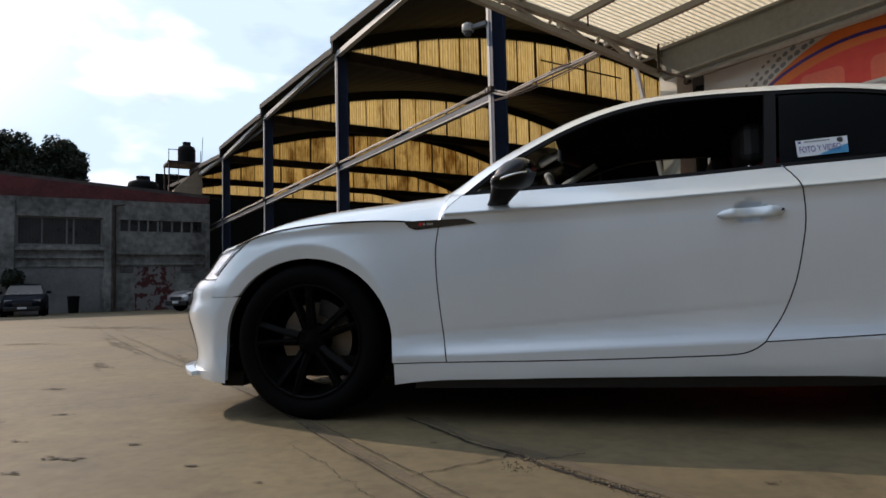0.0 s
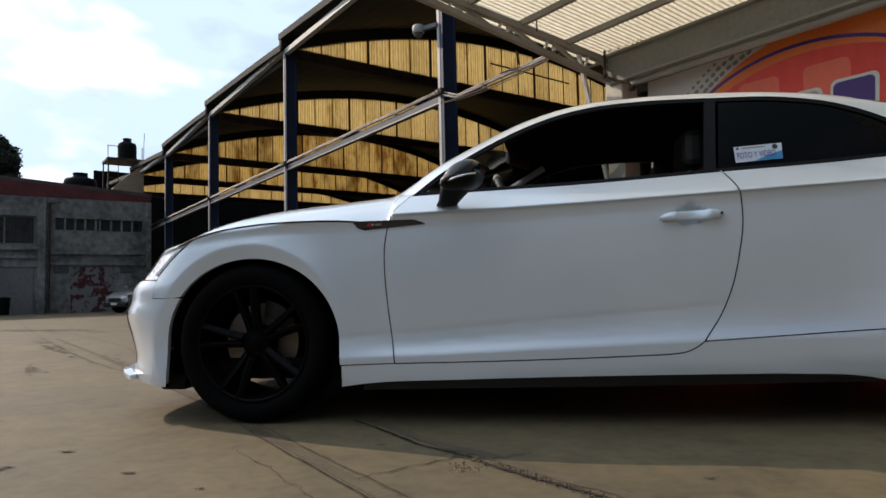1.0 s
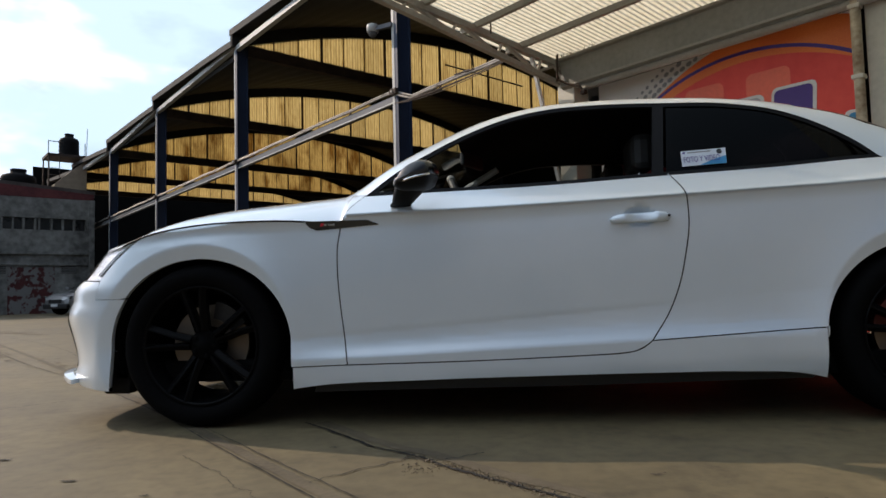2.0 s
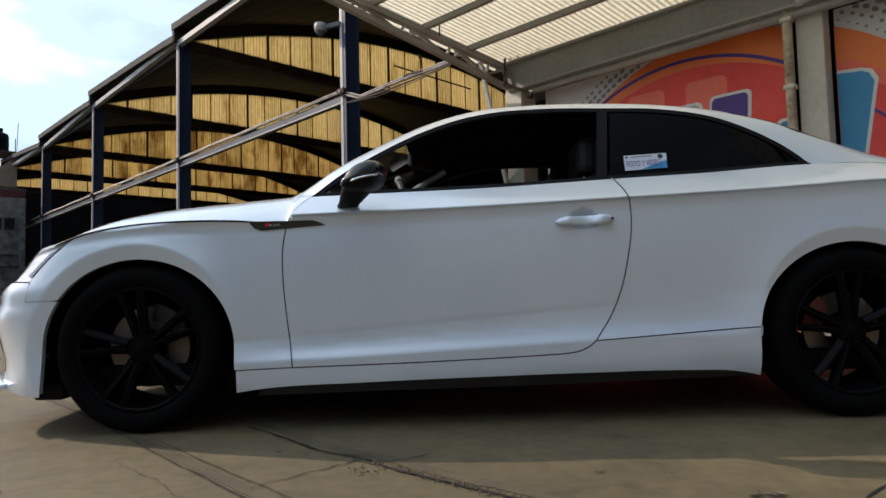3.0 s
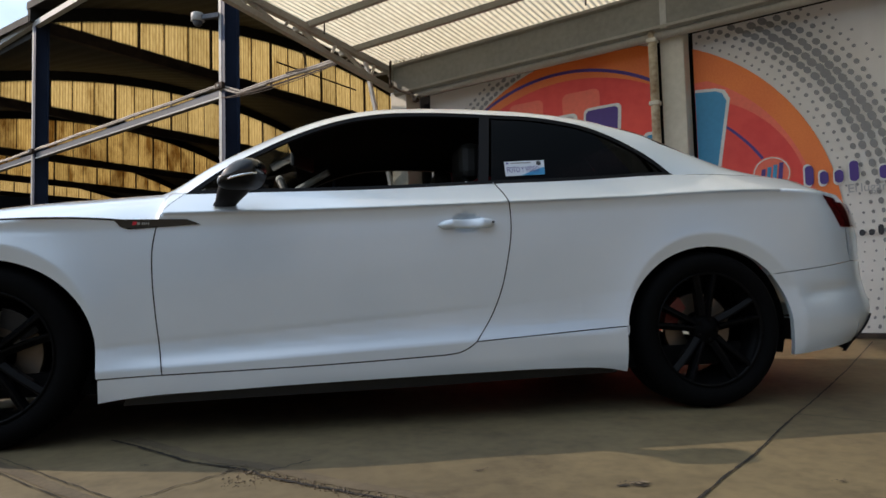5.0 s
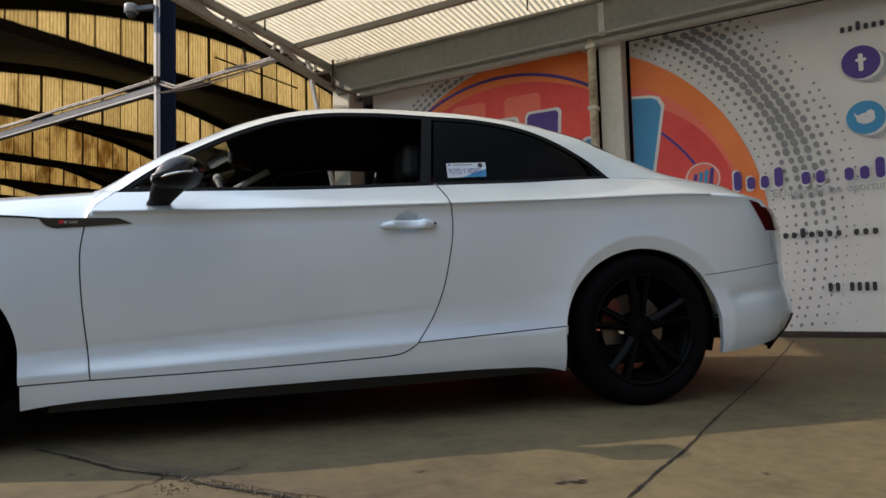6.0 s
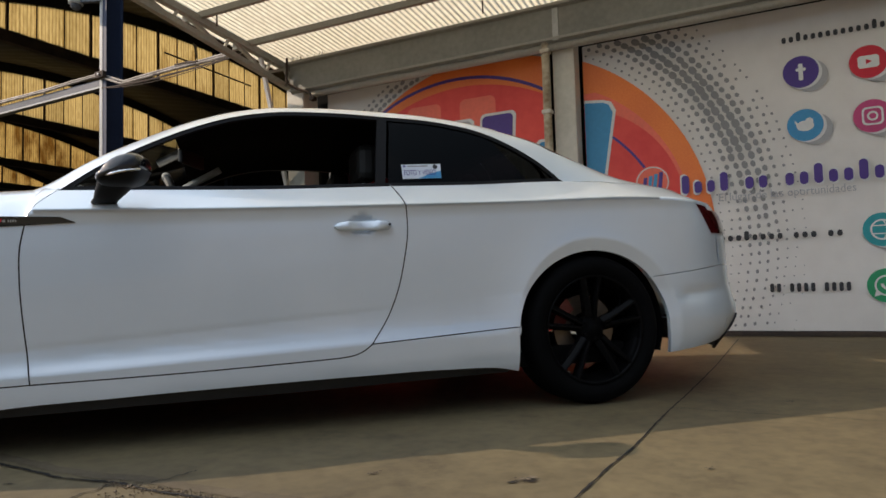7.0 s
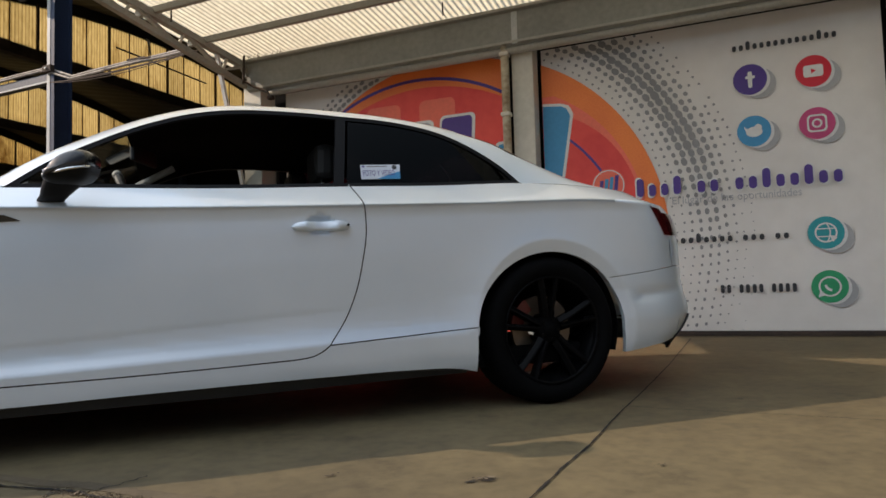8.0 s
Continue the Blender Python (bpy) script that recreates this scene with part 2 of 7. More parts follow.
M_TEAL = plain("teal_print", (0.02, 0.32, 0.36), 0.5)
M_GREEN = plain("green_print", (0.02, 0.33, 0.14), 0.5)
M_MAGENTA = plain("magenta_print", (0.55, 0.06, 0.19), 0.5)
M_YTRED = plain("signal_red_print", (0.62, 0.015, 0.035), 0.5)
M_SHADOWP = plain("soft_grey_print", (0.40, 0.40, 0.41), 0.5)
M_TYRE = surface("black_rubber", (0.002, 0.002, 0.0022), (0.004, 0.004, 0.0043), 0.8, big=3, fine=60, bump=0.1, gloss=0.06)
M_RIM = surface("gloss_black_alloy", (0.003, 0.003, 0.0033), (0.005, 0.005, 0.0055), 0.28, 0.0, big=4, fine=40, bump=0, coat=0.0, gloss=0.06)
M_BLACK = surface("black_plastic_trim", (0.010, 0.010, 0.011), (0.018, 0.018, 0.019), 0.45, big=4, fine=60, bump=0.05)
M_GLOSSBLK = surface("gloss_black_trim", (0.012, 0.012, 0.013), (0.02, 0.02, 0.021), 0.16, big=4, fine=40, bump=0, coat=0.8)
M_LINER = surface("wheel_well_liner", (0.003, 0.003, 0.003), (0.006, 0.006, 0.006), 0.9, gloss=0.1)
M_DISC = plain("brake_disc_steel", (0.20, 0.165, 0.13), 0.4, 0.8)
M_CALIPER = plain("dark_red_caliper", (0.16, 0.025, 0.02), 0.4)
M_CARBON = surface("dark_mirror_cap", (0.008, 0.0085, 0.0095), (0.022, 0.023, 0.025), 0.28, 0.2, big=6, fine=160, bump=0.03, coat=0.6)
M_GLASS = glass("side_glass", (0.50, 0.53, 0.52))
M_TINT = glass("tinted_quarter_glass", (0.020, 0.022, 0.032))
M_SCREEN = glass("windscreen_glass", (0.62, 0.66, 0.64))
M_FARGLASS = glass("far_window_glass", (0.30, 0.32, 0.32))
M_LAMPGLASS = glass("headlamp_glass", (0.9, 0.92, 0.92))
M_REFLECTOR = surface("lamp_reflector", (0.75, 0.76, 0.78), (0.9, 0.9, 0.92), 0.22, 0.85, big=25, fine=90, bump=0.3)
M_LAMPDARK = surface("lamp_inner_trim", (0.22, 0.225, 0.23), (0.42, 0.425, 0.43), 0.2, 0.6, big=30, fine=90, bump=0.2)
M_CHROME = plain("bright_chrome", (0.75, 0.75, 0.76), 0.1, 1.0)
M_REDLENS = surface("dark_red_lens", (0.05, 0.002, 0.003), (0.10, 0.004, 0.005), 0.12, big=8, fine=90, bump=0, coat=1.0)
M_LEATHER = surface("black_leather", (0.008, 0.008, 0.008), (0.016, 0.016, 0.015), 0.55, big=4, fine=120, bump=0.1)
M_LIGHTGREY = plain("light_grey_trim_and_highlight", (0.42, 0.41, 0.38), 0.5)
M_WALL = surface("stained_white_plaster", (0.10, 0.10, 0.093), (0.36, 0.36, 0.335), 0.85, big=0.8, fine=5, bump=0.2, spread=0.42)
M_REDWALL = surface("faded_red_paint_wall", (0.09, 0.025, 0.028), (0.19, 0.052, 0.052), 0.85, big=1.3, fine=9, bump=0.2)
M_DARKPANE = surface("dirty_dark_pane", (0.018, 0.020, 0.021), (0.05, 0.052, 0.05), 0.3, big=2, fine=12, bump=0)
M_COPING = surface("dirty_coping", (0.06, 0.05, 0.045), (0.13, 0.11, 0.10), 0.9, big=1.5, fine=9)
M_FRAME = plain("grey_window_frame", (0.25, 0.25, 0.24), 0.6)
M_TANK = surface("black_tank_plastic", (0.004, 0.004, 0.0045), (0.009, 0.009, 0.0095), 0.8, gloss=0.15)
M_BRICKWALL = surface("bare_render_wall", (0.26, 0.21, 0.15), (0.40, 0.33, 0.24), 0.9, big=1.2, fine=8)
M_LEAF = surface("dark_tree_leaf", (0.007, 0.014, 0.005), (0.019, 0.033, 0.011), 0.7, big=1.0, fine=6, bump=0)
M_BARK = surface("tree_bark", (0.05, 0.04, 0.03), (0.10, 0.08, 0.06), 0.9)
M_DARKCAR = surface("dark_blue_car_paint", (0.005, 0.007, 0.013), (0.008, 0.010, 0.017), 0.6, 0.0, bump=0, gloss=0.08)
M_SILVER = surface("silver_car_paint", (0.26, 0.265, 0.27), (0.34, 0.345, 0.35), 0.3, 0.5, bump=0, coat=1.0)
M_LAMP = plain("pale_lamp_lens", (0.7, 0.72, 0.75), 0.15)
# dirt in the joints, near-black for the shade down in their grooves
M_JOINT = surface("dirty_shaded_joint", (0.003, 0.0026, 0.002), (0.012, 0.0095, 0.007), 0.95, big=3, fine=60)
M_DEBRIS = surface("crumbled_concrete", (0.045, 0.034, 0.022), (0.14, 0.105, 0.068), 0.9, big=8, fine=80, per_object=0.2)
# near-black, so that the hangar's inner shade is put into the colour
M_BACKWALL = surface("shade_dark_block_wall", (0.004, 0.004, 0.004), (0.009, 0.009, 0.0085), 0.9, gloss=0.1)
M_PURLIN = surface("grey_purlin_paint", (0.24, 0.23, 0.20), (0.34, 0.33, 0.29), 0.6)
M_UNSEENWALL = surface("dull_unseen_wall", (0.12, 0.115, 0.105), (0.20, 0.19, 0.175), 0.9, big=0.6, fine=5)
M_STICKER = plain("sticker_paper", (0.72, 0.76, 0.82), 0.5)
M_PALECHIP = surface("pale_broken_concrete", (0.16, 0.13, 0.09), (0.26, 0.21, 0.15), 0.95, big=6, fine=80)
M_STRIP = surface("weathered_joint_filler", (0.066, 0.051, 0.029), (0.128, 0.100, 0.058), 0.9, big=5, fine=50, bump=0.12)
M_CHIP = surface("chipped_concrete", (0.012, 0.010, 0.008), (0.05, 0.038, 0.026), 0.95, big=6, fine=80)


# ---- mesh helpers ----
def mesh_of(name, verts, faces, smooth=False):
    me = bpy.data.meshes.new(name)
    me.from_pydata([tuple(v) for v in verts], [], faces)
    me.update()
    if smooth:
        me.shade_smooth()
    return me


def part(name, bm, material, parent=None, label="", smooth=False, m=None):
    """Links a bmesh (or a mesh) as one object under a thing or a part."""
    if isinstance(bm, bmesh.types.BMesh):
        me = bpy.data.meshes.new(name)
        bm.to_mesh(me)
        bm.free()
    else:
        me = bm
    me.materials.clear()
    me.materials.append(material)
    if "skin_normal" in me.attributes:
        vn = np.empty(len(me.vertices) * 3)
        me.attributes["skin_normal"].data.foreach_get("vector", vn)
        vn = vn.reshape(-1, 3)
        skin = np.empty(len(me.polygons), int)
        me.attributes["skin"].data.foreach_get("value", skin)
        loops = np.empty((len(me.loops), 3))
        for p, s in zip(me.polygons, skin):
            for li in p.loop_indices:
                loops[li] = vn[me.loops[li].vertex_index] if s else p.normal
        me.normals_split_custom_set(loops.tolist())
    if smooth:
        me.shade_smooth()
    ob = new(name, me)
    if parent:
        ob.parent = parent
    if m is not None:
        ob.matrix_basis = m
    if label:
        tagged(ob, label)
    return ob


def thing(name, label, category, m=None, group="", kind=""):
    ob = new(name)
    ob.empty_display_size = 0.1
    if m is not None:
        ob.matrix_basis = m
    return tagged(ob, label, category, group, kind)


def box(x0, x1, y0, y1, z0, z1, bevel=0.0, bm=None):
    own = bm if bm is not None else bmesh.new()
    vs = [own.verts.new((x, y, z)) for x in (x0, x1) for y in (y0, y1) for z in (z0, z1)]
    fs = [own.faces.new([vs[i] for i in q]) for q in ((0, 1, 3, 2), (4, 6, 7, 5), (0, 4, 5, 1), (2, 3, 7, 6), (0, 2, 6, 4), (1, 5, 7, 3))]
    if bevel:
        bmesh.ops.bevel(own, geom=list({e for f in fs for e in f.edges}), offset=bevel, segments=2, affect="EDGES", profile=0.5)
    return own


def rod(a, b, r, sides=10, bm=None, r2=None, square=False):
    """A round bar (or a square one) from a to b."""
    own = bm if bm is not None else bmesh.new()
    a, b = Vector(a), Vector(b)
    d = b - a
    q = d.to_track_quat("Z", "Y").to_matrix()
    k = 4 if square else sides
    r2 = r if r2 is None else r2
    rings = []
    for p, rr in ((a, r), (b, r2)):
        off = math.pi / 4 if square else 0
        rings.append([own.verts.new(p + q @ Vector((rr * math.cos(off + 2 * math.pi * i / k), rr * math.sin(off + 2 * math.pi * i / k), 0))) for i in range(k)])
    for i in range(k):
        own.faces.new((rings[0][i], rings[0][(i + 1) % k], rings[1][(i + 1) % k], rings[1][i]))
    own.faces.new(rings[0][::-1])
    own.faces.new(rings[1])
    return own


def tube(points, r, sides=8, bm=None, closed=False):
    own = bm if bm is not None else bmesh.new()
    pts = [Vector(p) for p in points]
    rings = []
    for i, p in enumerate(pts):
        d = pts[(i + 1) % len(pts)] - pts[i - 1] if closed else pts[min(i + 1, len(pts) - 1)] - pts[max(i - 1, 0)]
        q = d.to_track_quat("Z", "Y").to_matrix()
        rings.append([own.verts.new(p + q @ Vector((r * math.cos(2 * math.pi * k / sides), r * math.sin(2 * math.pi * k / sides), 0))) for k in range(sides)])
    n = len(rings)
    for i in range(n if closed else n - 1):
        a, b = rings[i], rings[(i + 1) % n]
        for k in range(sides):
            own.faces.new((a[k], a[(k + 1) % sides], b[(k + 1) % sides], b[k]))
    if not closed:
        own.faces.new(rings[0][::-1])
        own.faces.new(rings[-1])
    return own


def lathe(profile, steps=48, axis="z", bm=None, centre=(0, 0, 0)):
    """Turns (radius, height) pairs about an axis."""
    own = bm if bm is not None else bmesh.new()
    rings = []
    for i in range(steps):
        a = 2 * math.pi * i / steps
        ring = []
        for r, h in profile:
            p = (r * math.cos(a), r * math.sin(a), h) if axis == "z" else (r * math.cos(a), h, r * math.sin(a))
            ring.append(own.verts.new((p[0] + centre[0], p[1] + centre[1], p[2] + centre[2])))
        rings.append(ring)
    for i in range(steps):
        a, b = rings[i], rings[(i + 1) % steps]
        for k in range(len(profile) - 1):
            own.faces.new((a[k], b[k], b[k + 1], a[k + 1]))
    bmesh.ops.remove_doubles(own, verts=own.verts, dist=1e-5)
    bmesh.ops.recalc_face_normals(own, faces=own.faces)
    return own


def spl(x, px, py):
    """A smooth curve through control points."""
    px, py = np.asarray(px, float), np.asarray(py, float)
    x = np.clip(np.asarray(x, float), px[0], px[-1])
    d = np.diff(py) / np.diff(px)
    m = np.empty(len(px))
    m[0], m[-1] = d[0], d[-1]
    if len(px) > 2:
        m[1:-1] = (d[:-1] * np.diff(px)[1:] + d[1:] * np.diff(px)[:-1]) / (px[2:] - px[:-2])
    i = np.clip(np.searchsorted(px, x) - 1, 0, len(px) - 2)
    h = px[i + 1] - px[i]
    t = (x - px[i]) / h
    return (2 * t**3 - 3 * t * t + 1) * py[i] + (t**3 - 2 * t * t + t) * h * m[i] + (3 * t * t - 2 * t**3) * py[i + 1] + (t**3 - t * t) * h * m[i + 1]

# ---- the yard: local x runs along the hangar front, y into the hangar ----
YARD = pose(3.55, 3.55, 0, 0, 0, -45)
COLS = (-5.55, -12.2, -18.5, -24.3, -30.6, -36.8)
EAVE, DEPTH = 6.62, 15.5
# fall of the eave and rise of the skylight arch, column line by column line
FALLS = (0.0, 0.05, 0.21, 0.50, 0.42, 0.25)
RISES = (1.50, 1.46, 1.46, 1.56, 1.45, 1.0)

ground_mesh = box(-2500, 2500, -2500, 2500, -0.5, 0)
tagged(part("ground", ground_mesh, M_FLOOR), "worn tan concrete yard with dirt and stains", "ground", kind="structure")


def arch(y, i):
    """Height of the skylight's edge over its chord."""
    return RISES[i] * (1 - ((2 * y / DEPTH) - 1) ** 2) + 0.08


def i_column(x, h, w=0.14, d=0.29):
    t = 0.016
    bm = box(x - w / 2, x + w / 2, -d / 2, -d / 2 + t, 0, h)
    box(x - w / 2, x + w / 2, d / 2 - t, d / 2, 0, h, bm=bm)
    box(x - t / 2, x + t / 2, -d / 2 + t, d / 2 - t, 0, h, bm=bm)
    box(x - w / 2 - 0.06, x + w / 2 + 0.06, -d / 2 - 0.06, d / 2 + 0.06, 0, 0.03, bm=bm)
    return bm


def vault_z(y, k, i):
    """Underside of a bay's vault; k: 0 at its low edge, 1 at the skylight."""
    eave = EAVE - FALLS[max(i - 1, 0)] * (1 - k) - FALLS[i] * k
    return eave + 0.10 + (arch(min(max(y, 0), DEPTH), i) + 0.22) * k ** 0.85


def hangar():
    h = thing("hangar", "open steel hangar with vaulted saw-tooth roof and yellow skylights", "building", YARD)
    for i, x in enumerate(COLS):
        top = EAVE - FALLS[i]
        c = part("column", i_column(x, top + 0.1), M_BLUE, h)
        part("column_flange", box(x - 0.075, x - 0.012, -0.151, -0.1465, 0.03, top + 0.08), M_GALV, c, "pale worn flange edge")
        part("column", i_column(x, top, 0.2), M_BLUE, h, m=pose(0, DEPTH, 0))
    edges = COLS + (-43.0,)
    for i in range(len(COLS)):
        near = edges[i - 1] if i else 1.2
        far = edges[i]
        top, top_near = EAVE - FALLS[i], EAVE - FALLS[max(i - 1, 0)]
        # vault of this bay: low at the near column line, arched at the far one
        verts, faces = [], []
        ny, nx = 64, 14
        n1 = (nx + 1) * (ny + 1)
        for layer in (0, 0.09):
            for a in range(nx + 1):
                k = a / nx
                for b in range(ny + 1):
                    y = -0.25 + (DEPTH + 0.43) * b / ny
                    x = near + (far - near - 0.08) * k
                    verts.append((x, y, vault_z(y, k, i) + 0.018 * (b % 2) + layer))
        for layer in (0, 1):
            for a in range(nx):
                for b in range(ny):
                    q = [layer * n1 + a * (ny + 1) + b, layer * n1 + (a + 1) * (ny + 1) + b, layer * n1 + (a + 1) * (ny + 1) + b + 1, layer * n1 + a * (ny + 1) + b + 1]
                    faces.append(q if layer else q[::-1])
        for a in range(nx):
            for b in (0, ny):
                faces.append([a * (ny + 1) + b, (a + 1) * (ny + 1) + b, n1 + (a + 1) * (ny + 1) + b, n1 + a * (ny + 1) + b])
        for b in range(ny):
            for a in (0, nx):
                faces.append([a * (ny + 1) + b, a * (ny + 1) + b + 1, n1 + a * (ny + 1) + b + 1, n1 + a * (ny + 1) + b])
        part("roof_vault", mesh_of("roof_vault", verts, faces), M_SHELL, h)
        # verge board that follows the vault's front edge, and the strut below it
        verts, faces = [], []
        for a in range(nx + 1):
            k = a / nx
            x = near + (far - near - 0.09) * k
            z = vault_z(0, k, i)
            verts += [(x, -0.27, z - 0.06), (x, -0.27, z + 0.10), (x, -0.24, z - 0.06), (x, -0.24, z + 0.10)]
        for a in range(nx):
            for p, q in ((0, 1), (1, 3), (3, 2), (2, 0)):
                faces.append((4 * a + p, 4 * a + 4 + p, 4 * a + 4 + q, 4 * a + q))
        faces += [(0, 1, 3, 2), (4 * nx, 4 * nx + 2, 4 * nx + 3, 4 * nx + 1)]
        part("verge", mesh_of("verge", verts, faces), M_VERGE, h)
        part("eave_strut", rod((far, -0.10, top + 0.03), (near, -0.10, top_near + 0.10), 0.085, square=True), M_GALV, h)
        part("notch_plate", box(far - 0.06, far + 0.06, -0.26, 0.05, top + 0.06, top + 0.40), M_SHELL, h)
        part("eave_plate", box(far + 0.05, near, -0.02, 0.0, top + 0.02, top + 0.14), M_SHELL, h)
        # beam under the skylight
        part("chord_beam", box(far - 0.09, far + 0.09, 0.15, DEPTH, top - 0.13, top + 0.13), M_RUST, h)
        # skylight panels, overlapping like laid sheets
        count = 22
        for k in range(count):
            y0, y1 = 0.15 + (DEPTH - 0.3) * k / count, 0.15 + (DEPTH - 0.3) * (k + 1) / count
            verts, faces = [], []
            w = 10
            for s in range(w + 1):
                y = y0 - 0.01 + (y1 - y0 + 0.02) * s / w
                x = far + 0.02 + 0.014 * (s % 2) + 0.006 * (k % 2)
                verts += [(x, y, top + 0.02), (x, y, top + 0.10 + arch(y, i))]
            for s in range(w):
                faces.append((2 * s, 2 * s + 2, 2 * s + 3, 2 * s + 1))
            part("skylight_panel", mesh_of("skylight_panel", verts, faces), M_OLDYELLOW if i in (3, 4) else M_YELLOW, h)
            thick = 0.028 if (k + 2 * i) % 3 == 1 else 0.011
            part("mullion", box(far + 0.05, far + 0.05 + 2 * thick, y1 - thick, y1 + thick, top, top + 0.08 + arch(y1, i)), M_RUST, h)
        # dark fascia between skylight and vault
        verts, faces = [], []
        for b in range(49):
            y = DEPTH * b / 48
            verts += [(far + 0.06, y, top + 0.02 + arch(y, i)), (far + 0.06, y, vault_z(y, 0.995, i) + 0.03), (far - 0.02, y, top + 0.02 + arch(y, i)), (far - 0.02, y, vault_z(y, 0.995, i) + 0.03)]
        for b in range(48):
            for p, q in ((0, 1), (1, 3), (3, 2), (2, 0)):
                faces.append((4 * b + p, 4 * b + q, 4 * b + 4 + q, 4 * b + 4 + p))
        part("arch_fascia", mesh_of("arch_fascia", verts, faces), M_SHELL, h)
    # rail beam at half height
    for a, b in zip(COLS[:-1], COLS[1:]):
        za, zb = 3.71 + 0.0135 * (a + 5.55), 3.71 + 0.0135 * (b + 5.55)
        rb = part("rail_beam", rod((b + 0.08, -0.06, zb + 0.045), (a - 0.08, -0.06, za + 0.045), 0.085, square=True), M_BEAM, h)
        part("rail_flange", rod((b + 0.08, -0.125, zb - 0.018), (a - 0.08, -0.125, za - 0.018), 0.016, square=True), M_GALV, rb, "pale lower flange edge")
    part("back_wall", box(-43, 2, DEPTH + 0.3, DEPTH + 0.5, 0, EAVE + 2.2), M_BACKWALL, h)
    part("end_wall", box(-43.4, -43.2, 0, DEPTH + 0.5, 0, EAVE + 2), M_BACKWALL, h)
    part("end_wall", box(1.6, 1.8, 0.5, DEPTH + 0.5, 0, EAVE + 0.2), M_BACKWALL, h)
    # wind brace of thin bars in front of the second skylight
    for ya, yb, za, zb in ((6.45, 9.9, 7.46, 7.40),):
        part("brace", rod((COLS[1] + 0.25, ya, za), (COLS[1] + 0.25, yb, zb), 0.025, 6), M_RUST, h)
    part("torn_strip", mesh_of("torn_strip", [(COLS[1] + 0.2, 7.52, 8.1), (COLS[1] + 0.2, 7.66, 8.08), (COLS[1] + 0.22, 7.70, 7.62), (COLS[1] + 0.22, 7.65, 7.62)], [(0, 1, 2, 3)]), M_WHITEP, h, "pale torn strip hanging at the skylight")
    return h


hangar_ob = hangar()

# conduits that run along the rail beam and on to the canopy
for dz, dy, r in ((0.150, -0.08, 0.018), (0.195, -0.04, 0.022)):
    pts = []
    for i in range(45):
        x = -30 + 0.64 * i
        if x < -2.0:
            base = 3.71 + 0.0135 * (min(x, -5.55) + 5.55) + dz - (0.20 + 0.072 * (x + 5.55) if x > -5.55 else 0)
            pts.append((x, dy - 0.06 - (0.17 * max(0, x + 5.55)), base + 0.008 * math.sin(i * 1.9 + 9 * dy)))
    tagged(part("conduit", tube(pts, r, 6), M_CONDUIT, m=YARD), "dull electrical conduit along the rail beam", "conduit")
for x in COLS[:4]:
    z = 3.71 + 0.0135 * (x + 5.55)
    b = thing("junction_clamp", "small rusty cable clamp on the hangar column", "clamp", YARD @ pose(x, 0, z + 0.14), group="clamps on the hangar columns")
    part("plate", box(-0.09, 0.09, -0.22, -0.155, -0.05, 0.05, 0.008), M_RUST, b)
    part("bolt", rod((0, -0.24, 0), (0, -0.22, 0), 0.02, 6), M_GALV, b)


def cctv():
    c = thing("security_camera", "grey dome security camera on a bracket at the column", "camera", YARD @ pose(-5.62, -0.15, 5.0))
    part("bracket", rod((0.02, 0, 0.03), (-0.30, -0.12, 0.03), 0.05, square=True), M_BEAM, c)
    part("housing", lathe([(0, 0.095), (0.080, 0.095), (0.098, 0.085), (0.104, 0.05), (0.104, -0.035), (0.09, -0.045), (0, -0.045)], 24, "z", centre=(-0.36, -0.14, 0.02)), M_GALV, c, smooth=True)
    part("dome", lathe([(0.080, -0.045), (0.072, -0.085), (0.045, -0.115), (0, -0.125)], 24, "z", centre=(-0.36, -0.14, 0.02)), M_BEAM, c, smooth=True)


cctv()


